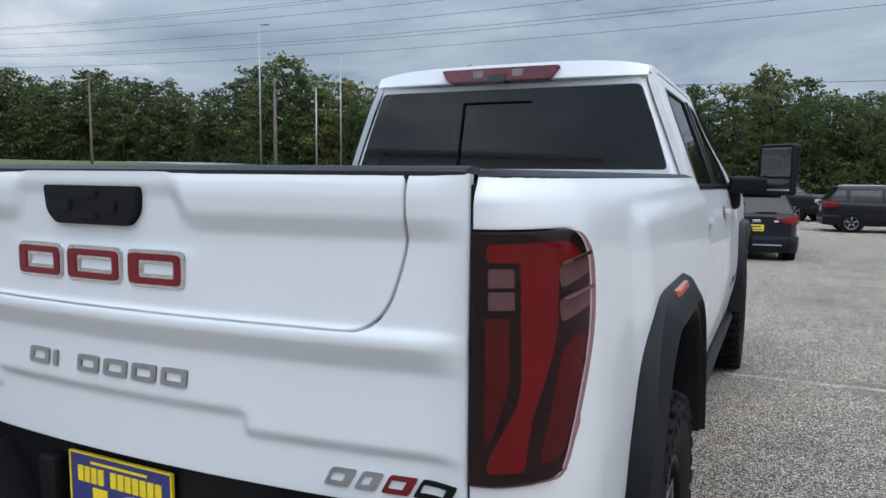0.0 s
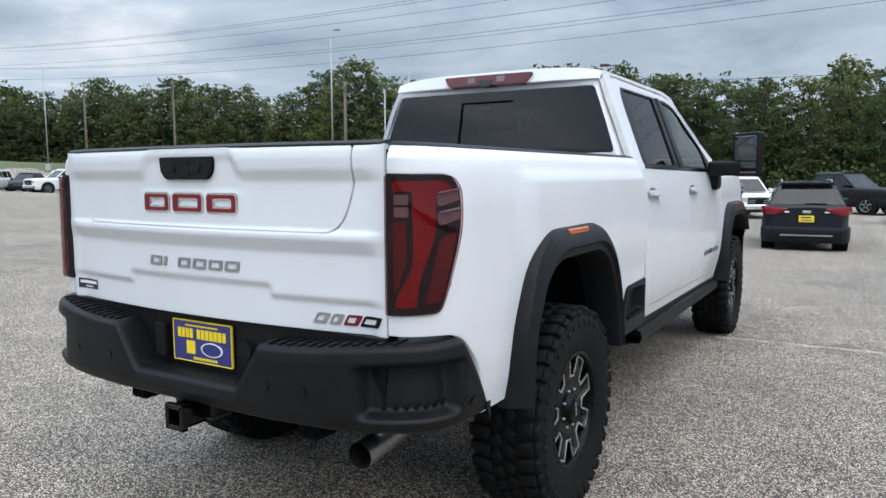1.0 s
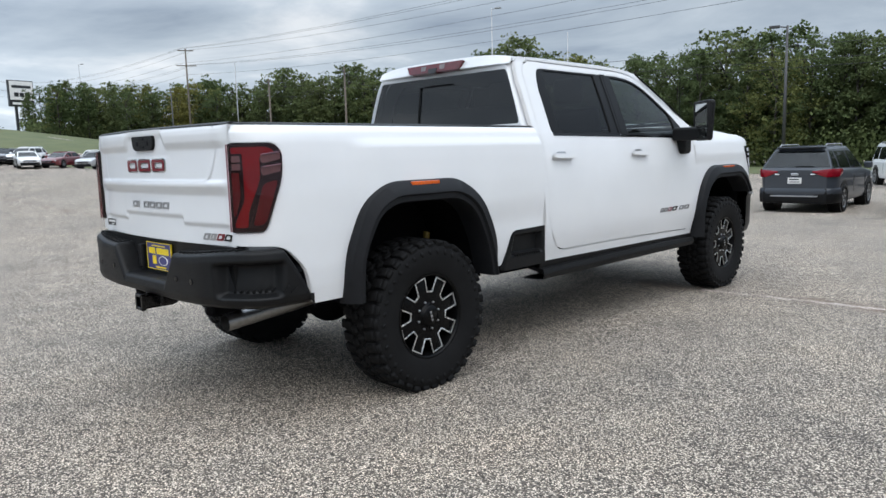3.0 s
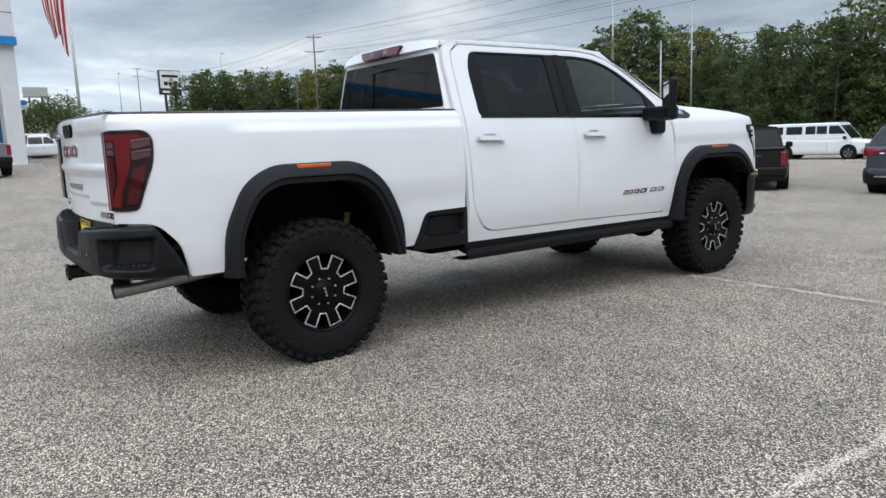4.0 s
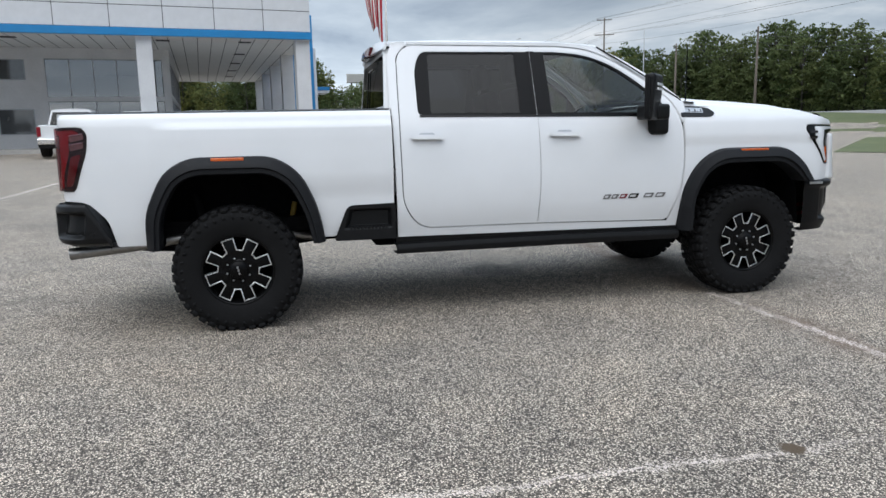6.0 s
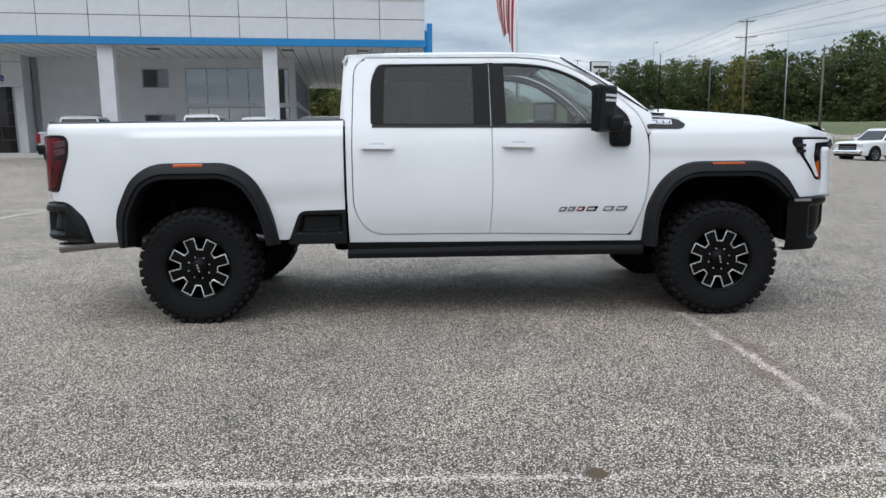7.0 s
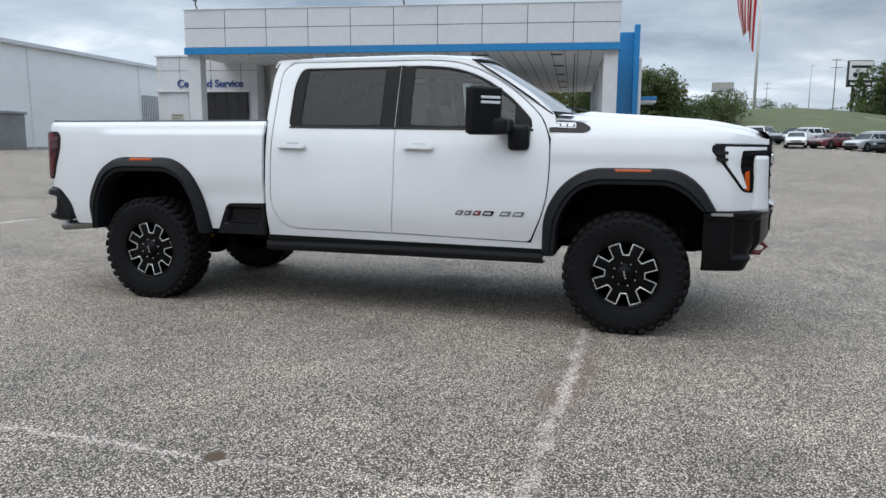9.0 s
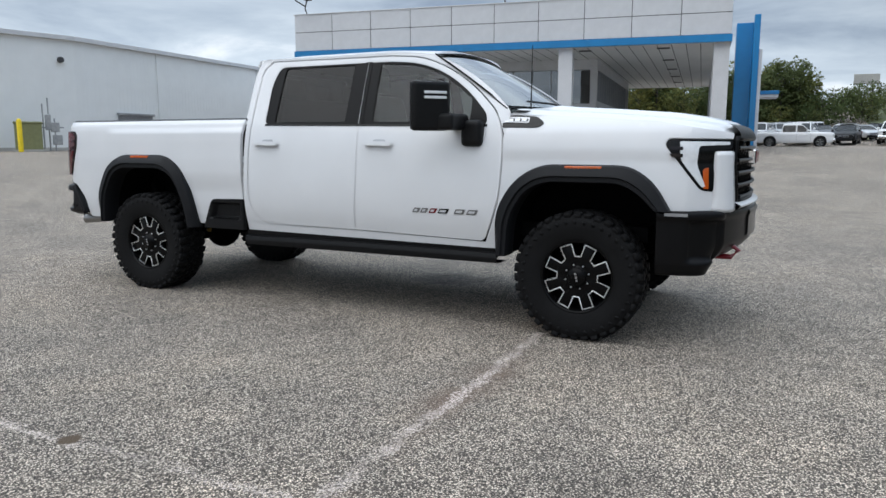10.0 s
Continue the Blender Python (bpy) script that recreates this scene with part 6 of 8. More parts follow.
# wooded knoll behind the showroom to the west
for k in range(60):
    x, y = -rt.uniform(112, 145), rt.uniform(-62, -5)
    plant(x, y, 12 + rt.randrange(3), rt.uniform(4.0, 7.0), rt.uniform(0, 6.28), "low green tree on the grassy knoll", "knoll trees")
for k in range(44):
    x, y = -rt.uniform(112, 128), rt.uniform(-36, 8.5)
    plant(x, y, 6 + rt.randrange(6), rt.uniform(7.5, 10.5), rt.uniform(0, 6.28), "dark green tree behind the showroom", "trees behind the showroom")
for k in range(26):
    x, y = -rt.uniform(108, 124), rt.uniform(-4, 18)
    plant(x, y, 12 + rt.randrange(3), rt.uniform(3.6, 6.2) * (1 if y > 8 else 0.8), rt.uniform(0, 6.28), "bushy green tree on the knoll", "knoll trees")
for k in range(46):
    x, y = -rt.uniform(225, 300), rt.uniform(-30, 66)
    plant(x, y, 12 + rt.randrange(3), rt.uniform(4.5, 7.5), rt.uniform(0, 6.28), "small green tree far along the highway", "far trees")

# undergrowth, and a dark sheet for the shade deep behind the first trees


def undergrowth():
    rnd = random.Random(9)
    verts, faces = [], []
    a = 40.0
    while a < 165:
        er = float(np.interp(a, EDGE_A, EDGE_R))
        for k in range(150):
            r = er + rnd.uniform(-2.5, 3.5)
            x, y = polar(r, a + rnd.uniform(-0.5, 0.5))
            z = ground_z(x, y) + abs(rnd.gauss(0, 1)) * 1.1 + rnd.uniform(0, 0.8)
            q = Euler((rnd.uniform(0, 6.3), rnd.uniform(0, 6.3), rnd.uniform(0, 6.3))).to_matrix()
            s = rnd.uniform(0.06, 0.16)
            i = len(verts)
            for u, v in ((-1, -0.6), (0.2, -0.9), (1, 0.1), (0.3, 0.8), (-0.8, 0.6)):
                verts.append(tuple(Vector((x, y, z)) + q @ Vector((u * s, v * s, 0))))
            faces.append((i, i + 1, i + 2, i + 3, i + 4))
        a += 0.55
    me = bpy.data.meshes.new("undergrowth")
    me.from_pydata(verts, [], faces)
    me.materials.append(LEAF)
    return tagged(new("undergrowth", me), "dark green undergrowth along the edge of the woods", "bushes", kind="stuff")


undergrowth()
bm.free()
bm = bmesh.new()
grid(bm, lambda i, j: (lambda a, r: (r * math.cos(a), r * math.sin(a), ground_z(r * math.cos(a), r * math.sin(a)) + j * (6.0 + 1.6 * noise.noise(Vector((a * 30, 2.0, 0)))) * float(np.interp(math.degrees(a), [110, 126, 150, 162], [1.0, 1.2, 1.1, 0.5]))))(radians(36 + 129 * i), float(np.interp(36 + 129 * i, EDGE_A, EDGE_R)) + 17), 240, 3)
tagged(part("deep_woods", bm, FARWOOD), "dark sheet standing in for the shaded depth behind the trees", "woods", kind="stuff")
bm = bmesh.new()
grid(bm, lambda i, j: (lambda a, r: (r * math.cos(a), r * math.sin(a), 5.0 + j * (7 + 3 * noise.noise(Vector((a * 40, 7.0, 0))))))(radians(140 + 250 * i), 430.0), 260, 1)
tagged(part("far_woods", bm, FARWOOD), "distant wooded skyline", "woods", kind="stuff")


# ---- dealership building ----
F0, F1 = Vector((-31.7, -23.0, 0)), Vector((-35.5, 2.1, 0))
FDIR = (F1 - F0).normalized()
FANG = math.atan2(FDIR.y, FDIR.x)
BASE, SIZE = 0.86, 0.857
# local frame: u along the front from its south end, v away from the lot, z up
BLD = Matrix.Translation((F0.x, F0.y, BASE)) @ Matrix.Rotation(FANG, 4, "Z") @ Matrix.Scale(SIZE, 4)
LEN = (F1 - F0).length / SIZE
bld = thing("dealership", "white panelled car dealership with a blue stripe and a column porch", "building", BLD, kind="structure")
SOFF, STRIPE, TOP = 6.62, 7.06, 9.66
bm = boxes(((0.0, 0.10, STRIPE), (LEN, 0.5, TOP - 0.05)), ((0.0, 0.3, SOFF), (0.4, 38.5, TOP - 0.05)), ((LEN - 0.4, 0.10, SOFF), (LEN - 0.05, 38.5, TOP - 0.05)), ((0.0, 38.0, SOFF), (LEN, 38.5, TOP - 0.05)), ((0.3, 0.3, TOP - 0.6), (LEN - 0.3, 38.4, TOP - 0.3)))
part("parapet", bm, PANEL_WHITE, bld)
# cladding panels of the fascia, each with its joint
pw = LEN / 10
me_top = bpy.data.meshes.new("panel")
b = boxes(((-pw / 2 + 0.02, -0.04, -0.63), (pw / 2 - 0.02, 0.0, 0.63)), bevel=0.008)
b.to_mesh(me_top)
b.free()
me_top.materials.append(PANEL_WHITE)
for i in range(10):
    for j in range(2):
        o = new("panel", me_top)
        o.parent = bld
        o.location = ((i + 0.5) * pw, 0.09, STRIPE + 0.66 + j * 1.30)
part("joint_backing", boxes(((0.02, 0.085, STRIPE + 0.02), (LEN - 0.02, 0.10, TOP - 0.1))), DARK_GAP, bld)
bm = boxes(((-0.06, 0.0, TOP - 0.06), (LEN + 0.06, 0.55, TOP)), bevel=0.01)
part("coping", bm, PANEL_WHITE, bld)
bm = boxes(((-0.05, -0.03, SOFF), (LEN + 0.05, 0.35, STRIPE)), ((LEN - 0.06, 0.3, SOFF), (LEN + 0.05, 38.0, STRIPE)), bevel=0.01)
part("blue_stripe", bm, BLUE, bld, "bright blue band along the porch edge")
bm = boxes(((0.1, 0.3, SOFF - 0.02), (LEN - 0.1, 38.2, SOFF + 0.05)))
part("soffit", bm, SOFFIT, bld)
bm = bmesh.new()
for k in range(1, 34):
    box(bm, (k * LEN / 34 - 0.02, 0.36, SOFF - 0.028), (k * LEN / 34 + 0.02, 38.0, SOFF - 0.018))
part("soffit_joint", bm, DARK_GAP, bld)
for u in (LEN - 4.0, LEN - 9.0, LEN - 17.5):
    for v in (2.0, 9.2, 16.4, 23.6, 30.8):
        if u > LEN - 5 or v < 5.5:
            part("soffit_light", boxes(((u - 0.40, v - 0.3, SOFF - 0.05), (u + 0.40, v + 0.3, SOFF - 0.02))), DARK_GAP, bld, "dark recessed soffit light")
for u in (0.45, 9.6, 19.55, LEN - 0.5):
    b = bmesh.new()
    box(b, (u - 0.46, 0.35, 0.0), (u + 0.46, 1.25, SOFF), 0.02)
    part("column", b, STUCCO, bld)
for v in (9.0, 18.2, 27.4, 36.6):
    b = bmesh.new()
    box(b, (LEN - 0.95, v, 0.0), (LEN - 0.05, v + 0.9, SOFF), 0.02)
    part("column", b, STUCCO, bld)
# showroom walls set back under the porch, with glazing
W0, W1 = 3.0, 21.0
bm = boxes(((W0, 7.2, 0.0), (13.2, 7.5, SOFF)), ((13.2, 7.2, 5.9), (W1, 7.5, SOFF)), ((13.2, 7.2, 0.0), (W1, 7.5, 0.5)), ((W0, 7.2, 0.0), (W0 + 0.4, 31.0, SOFF)), ((W1 - 0.5, 7.18, 0.0), (W1, 7.7, SOFF)), ((13.2, 7.22, 3.1), (W1, 7.48, 3.4)), ((W1 - 0.3, 7.5, 3.2), (W1, 31.0, 3.6)), ((W1 - 0.3, 7.5, 5.9), (W1, 31.0, SOFF)), ((W0, 30.8, 0), (W1, 31.0, SOFF)))
part("showroom_wall", bm, STUCCO, bld)
# back wall and floor in dim grey: the room's low light is in the colour
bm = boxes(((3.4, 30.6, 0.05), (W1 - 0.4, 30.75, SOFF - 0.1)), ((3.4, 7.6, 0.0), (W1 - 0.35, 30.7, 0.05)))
part("showroom_inside", bm, plain("showroom_painted_dim", (0.10, 0.10, 0.10), 0.8, grain=1.0, vary=0.4), bld)
for k in range(5):
    u0 = 13.2 + k * 1.46
    for z0, z1 in ((0.5, 3.1), (3.4, 5.9)):
        w = part("window", boxes(((u0 + 0.04, 7.33, z0), (u0 + 1.42, 7.35, z1))), SHOWGLASS, bld, "showroom window pane", shadow=False)
        fr = boxes(((u0 - 0.03, 7.27, z0), (u0 + 0.04, 7.42, z1)), ((u0, 7.27, z1 - 0.06), (u0 + 1.46, 7.42, z1)))
        part("window_frame", fr, ALU_FRAME, w)
for k in range(16):
    v0 = 7.75 + k * 1.38
    for z0, z1 in ((0.3, 3.2), (3.6, 5.9)):
        w = part("window", boxes(((W1 - 0.16, v0 + 0.05, z0), (W1 - 0.14, v0 + 1.33, z1))), SHOWGLASS, bld, "showroom window pane", shadow=False)
        part("window_frame", boxes(((W1 - 0.22, v0 - 0.06, z0), (W1 - 0.02, v0 + 0.06, z1))), ALU_FRAME, w)
for u0, u1, z0, z1 in ((10.3, 12.0, 4.55, 5.75), (10.3, 12.3, 1.0, 2.55), (6.0, 8.1, 1.0, 2.55)):
    w = part("window", boxes(((u0, 7.16, z0), (u1, 7.19, z1))), SMALL_GLASS, bld, "small window in the porch wall", shadow=False)
    part("window_frame", boxes(((u0 - 0.06, 7.15, z0 - 0.06), (u1 + 0.06, 7.195, z0)), ((u0 - 0.06, 7.15, z1), (u1 + 0.06, 7.195, z1 + 0.06)), ((u0 - 0.06, 7.15, z0), (u0, 7.195, z1)), ((u1, 7.15, z0), (u1 + 0.06, 7.195, z1))), ALU_FRAME, w)
part("porch_floor", boxes(((-0.3, -0.4, -0.7), (LEN + 0.5, 38.5, 0.02))), CONCRETE, bld)
# the porch side runs a little askew to the front
done = set()
for ob in bld.children_recursive:
    if ob.name.split(".")[0] in ("parapet", "blue_stripe", "soffit", "soffit_joint", "soffit_light", "column", "showroom_wall", "window", "window_frame", "porch_floor") and ob.data.name not in done:
        done.add(ob.data.name)
        v0 = 7.6 if ob.name.startswith(("show", "window")) else 1.3
        for vert in ob.data.vertices:
            vert.co.x += 0.045 * max(0.0, vert.co.y - v0)
# bracket lamps on the roof edge
for u in (0.9, 15.5):
    b = bmesh.new()
    tube(b, [(u, 0.3, TOP), (u, 0.0, TOP + 0.35), (u + 0.35, -0.6, TOP + 0.38), (u + 0.7, -1.0, TOP + 0.75)], 0.05, 6)
    tube(b, [(u + 0.35, -0.6, TOP + 0.38), (u - 0.3, -0.9, TOP + 0.8)], 0.05, 6)
    box(b, (u + 0.5, -1.3, TOP + 0.7), (u + 1.0, -0.8, TOP + 0.95), 0.04)
    part("roof_lamp", b, POLE_DARK, bld)

# blue entrance tower
tower = thing("blue_tower", "bright blue panelled entrance tower beside the porch", "tower", Matrix.Translation((-44.4, 1.81, 0.75)) @ Matrix.Rotation(radians(95.6), 4, "Z"), kind="structure")
part("tower_body", boxes(((0.05, 6.6, 0.0), (1.35, 8.6, 8.95)), bevel=0.02), BLUE, tower)
part("tower_edge", boxes(((1.15, 5.6, 0.0), (1.55, 6.75, 9.35)), bevel=0.02), BLUE, tower)
part("tower_side", boxes(((1.55, 5.75, 0.0), (1.78, 7.4, 7.0)), bevel=0.02), PANEL_WHITE, tower)

# service wing
svc = thing("service_wing", "white service building with blue lettering and an open bay", "building", BLD @ Matrix.Translation((-5.3, 5.65, 0)), kind="structure")
part("wall", boxes(((0, 0, 4.5), (8.2, 0.4, 7.15)), ((0, 0, 0), (3.62, 0.4, 4.5)), ((7.5, 0, 0), (8.2, 0.4, 4.5)), ((0, 0.4, 0), (0.4, 12, 7.15)), ((7.8, 0.4, 0), (8.2, 12, 7.15)), ((0, 11.6, 0), (8.2, 12, 7.15)), ((0.2, 0.2, 6.9), (8.0, 11.8, 7.0))), STUCCO, svc)
part("coping", boxes(((-0.1, -0.1, 7.15), (8.25, 0.5, 7.26))), PANEL_WHITE, svc)
part("wall_joint", boxes(*[((u, -0.006, 4.6), (u + 0.035, 0.002, 7.13)) for u in (1.9, 4.45, 6.9)], ((0.0, -0.006, 6.08), (8.2, 0.002, 6.11))), DARK_GAP, svc)
part("ledge", boxes(((-0.05, -0.22, 4.44), (8.15, 0.0, 4.58)), bevel=0.01), PANEL_WHITE, svc)
# bay lining in near-black, so the darkness inside is put into its colour
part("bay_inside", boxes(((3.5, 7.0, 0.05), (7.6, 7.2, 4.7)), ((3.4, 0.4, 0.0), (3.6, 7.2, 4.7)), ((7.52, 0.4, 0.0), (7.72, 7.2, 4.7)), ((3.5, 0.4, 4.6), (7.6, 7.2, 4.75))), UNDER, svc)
part("bay_door", boxes(((3.62, 0.22, 0.0), (7.5, 0.28, 4.5))), SMOKE, svc, "dark glazed bay door")
part("door_rail", boxes(*[((3.62 + 0.97 * k - 0.03, 0.19, 0.0), (3.62 + 0.97 * k + 0.03, 0.23, 4.5)) for k in range(1, 4)], *[((3.62, 0.19, 0.9 * k - 0.03), (7.5, 0.23, 0.9 * k + 0.03)) for k in range(1, 5)]), DARK_GAP, svc)
part("door_casing", boxes(((3.5, -0.03, 0), (3.62, 0.05, 4.44)), ((7.5, -0.03, 0), (7.62, 0.05, 4.44))), ALU_FRAME, svc)
part("door_panel", boxes(((0.75, -0.04, 0), (2.55, 0.0, 4.4))), PANEL_WHITE, svc)
part("placard", boxes(((1.05, -0.06, 2.28), (2.1, -0.035, 2.8))), CONCRETE, svc, "small wall placard")
part("placard_bar", boxes(((1.15, -0.07, 2.58), (2.0, -0.058, 2.7)), ((1.15, -0.07, 2.38), (1.8, -0.058, 2.46))), GREEN_BOX, svc)


def lettering(text, size, depth, mat, m, parent, label):
    cu = bpy.data.curves.new("lettering", "FONT")
    cu.body, cu.size, cu.extrude, cu.offset = text, size, depth, 0.012
    tmp = bpy.data.objects.new("tmp_text", cu)
    me = bpy.data.meshes.new_from_object(tmp)
    bpy.data.objects.remove(tmp)
    me.materials.append(mat)
    o = new("lettering", me)
    o.parent = parent
    o.matrix_basis = m
    return tagged(o, label)


SIGN_BLUE = plain("sign_blue", (0.01, 0.05, 0.22), 0.35, grain=6)
lettering("Certified Service", 0.80, 0.05, SIGN_BLUE, pose(1.68, -0.03, 4.84, 90, 0, 0), svc, "dark blue sign lettering")

# long metal shed: u runs along its north wall from the bend towards the wing
SHED_A = math.atan2(-33.0 + 31.1, -43.0 + 22.3)
shed = thing("metal_shed", "long white metal shed with a bent front and a roller door", "building", Matrix.Translation((-22.3, -31.1, 0.82)) @ Matrix.Rotation(SHED_A, 4, "Z"), kind="structure")


# walls of the shed
def shed_parts():
    top, lw = 6.15, 20.6
    bend = Matrix.Rotation(radians(-18), 4, "Z")
    part("wall", boxes(((0.0, 0.0, 0.0), (lw, 0.25, top)), ((lw - 0.25, 0.25, 0.0), (lw, 20.0, top))), SHEDWHITE, shed)
    b = bmesh.new()
    box(b, (-15.0, 0.0, 0.0), (0.0, 0.25, top), m=bend)
    box(b, (-15.0, 0.25, 0.0), (-14.75, 20.0, top), m=bend)
    part("wall", b, SHEDWHITE, shed)
    for nm, m_, lo, hi in (("roof_edge", PANEL_WHITE, (-0.22, top - 0.1), (0.1, top + 0.16)), ("wall_base", CONCRETE, (-0.05, 0.0), (0.02, 0.22))):
        b = bmesh.new()
        box(b, (-0.02, lo[0], lo[1]), (lw + 0.05, hi[0], hi[1]), 0.02)
        box(b, (-15.0, lo[0], lo[1]), (0.0, hi[0], hi[1]), 0.02, m=bend)
        part(nm, b, m_, shed)
    b = bmesh.new()
    q = bend @ Vector((-15.0, 0, top))
    q2 = bend @ Vector((-15.0, 20.0, top))
    vs = [b.verts.new(p) for p in ((0.0, 0.0, top + 0.1), (lw, 0.0, top + 0.1), (lw, 20.0, top + 0.1), (0.0, 20.0, top + 0.1), (q2.x, q2.y, top + 0.1), (q.x, q.y, top + 0.1))]
    b.faces.new((vs[0], vs[1], vs[2], vs[3]))
    b.faces.new((vs[0], vs[3], vs[4], vs[5]))
    part("roof", b, PANEL_WHITE, shed)
    b = bmesh.new()
    for k in range(66):
        box(b, (0.15 + k * 0.305, -0.004, 0.22), (0.17 + k * 0.305, 0.004, top - 0.1))
    for k in range(48):
        box(b, (-0.3 - k * 0.305, -0.004, 0.22), (-0.28 - k * 0.305, 0.004, top - 0.1), m=bend)
    part("siding_rib", b, SHEDWHITE, shed, kind="stuff")
    for u in (6.4, 17.25):
        part("downpipe", boxes(((u - 0.05, -0.09, 0.1), (u + 0.03, -0.012, top - 0.1)), bevel=0.02), SHEDWHITE, shed)
    b = bmesh.new()
    for k in range(14):
        box(b, (17.5 + k * 0.22, -0.05, 0.2), (17.56 + k * 0.22, -0.012, 4.0))
    part("louvre_slat", b, ALU_FRAME, shed)
    d = part("roller_door", boxes(((2.95, -0.06, 0.0), (5.75, -0.012, 2.15))), ALU_FRAME, shed, "grey steel roller door")
    part("door_slat", boxes(*[((3.0, -0.075, 0.05 + 0.1 * k), (5.7, -0.058, 0.12 + 0.1 * k)) for k in range(20)]), GALV, d)
    part("door_hood", boxes(((2.85, -0.2, 2.1), (5.85, 0.0, 2.25)), bevel=0.02), GALV, d)
    b = bmesh.new()
    cyl(b, (-0.75, -0.2, 4.98), (-0.75, 0.02, 4.98), 0.16, seg=12)
    bmesh.ops.transform(b, matrix=bend, verts=b.verts[:])
    part("wall_lamp", b, POLE_DARK, shed)


shed_parts()


def at_ground(x, y, yaw=0.0, lift=0.0):
    return Matrix.Translation((x, y, ground_z(x, y) + lift)) @ Matrix.Rotation(radians(yaw), 4, "Z")


# transformer box, bollard and meters beside the shed
tx = thing("transformer_box", "olive green steel transformer box beside the shed", "utility box", at_ground(-18.6, -30.1, 146))
part("box_body", boxes(((-0.62, -0.5, 0.1), (0.62, 0.5, 1.42)), bevel=0.03), GREEN_BOX, tx)
part("box_lid", boxes(((-0.66, -0.54, 1.40), (0.66, 0.54, 1.52)), bevel=0.03), GREEN_BOX, tx)
part("box_plinth", boxes(((-0.75, -0.62, 0.0), (0.75, 0.62, 0.11))), CONCRETE, tx)
part("box_door_seam", boxes(((-0.005, 0.497, 0.15), (0.005, 0.506, 1.38))), DARK_GAP, tx)
part("warning_label", boxes(((0.12, 0.50, 1.0), (0.42, 0.506, 1.3))), FLAG_WHITE, tx)
bo = thing("bollard", "yellow painted steel bollard", "bollard", at_ground(-17.5, -29.15))
b = bmesh.new()
lathe(b, [(0.12, 0.0), (0.12, 1.5), (0.10, 1.58), (0.05, 1.63), (0.001, 1.64)], 16)
bmesh.ops.transform(b, matrix=Matrix.Rotation(-math.pi / 2, 4, "Y"), verts=b.verts[:])
part("post", b, YELLOW, bo, smooth=True)
mt = thing("meter_cabinet", "grey utility meters and conduits on a frame", "utility box", at_ground(-19.4, -29.6, 146))
part("meter_box", boxes(((0.15, -0.12, 0.35), (0.6, 0.14, 0.85)), ((0.1, -0.12, 1.0), (0.5, 0.14, 1.5)), ((-0.15, -0.12, 1.1), (0.12, 0.14, 1.9)), ((-0.75, -0.12, 0.95), (-0.35, 0.14, 1.3)), bevel=0.02), GALV, mt)
b = bmesh.new()
for u, h in ((0.28, 1.7), (0.02, 2.75), (-0.24, 2.45), (-0.5, 1.5)):
    cyl(b, (u, 0.0, 0), (u, 0.0, h), 0.035, seg=8)
box(b, (-0.8, -0.05, 1.2), (0.7, 0.05, 1.27))
part("conduit", b, GALV, mt)


# ---- vehicles round the lot ----
CAR_GLASS = plain("car_glass", (0.014, 0.017, 0.018), 0.06, grain=3, vary=0.3, coat=0.6, spec=0.6)
CAR_RIM = plain("car_wheel_alloy", (0.22, 0.225, 0.23), 0.35, 0.7, grain=40)
CAR_RED = plain("tail_lens_red", (0.20, 0.006, 0.014), 0.12, coat=0.4, grain=20, vary=0.2, spec=0.3)
LAMP_FRONT = plain("headlamp_glass", (0.42, 0.44, 0.46), 0.12, coat=1.0, grain=20, vary=0.3)
PAINTS = {
    "white": paint("car_white", (0.74, 0.75, 0.76)), "black": paint("car_black", (0.005, 0.005, 0.006), coat=0.15, spec=0.22), "graphite": paint("car_graphite", (0.040, 0.046, 0.056), metal=0.2, coat=0.5, spec=0.3), "slate": paint("car_slate", (0.008, 0.0095, 0.014), metal=0.0, coat=0.15, spec=0.22),
    "grey": paint("car_grey", (0.16, 0.16, 0.165), metal=0.3), "silver": paint("car_silver", (0.45, 0.46, 0.47), metal=0.5), "maroon": paint("car_maroon", (0.12, 0.012, 0.016)), "taupe": paint("car_taupe", (0.12, 0.124, 0.118), metal=0.4), "beige": paint("car_beige", (0.38, 0.35, 0.31), metal=0.3),
}
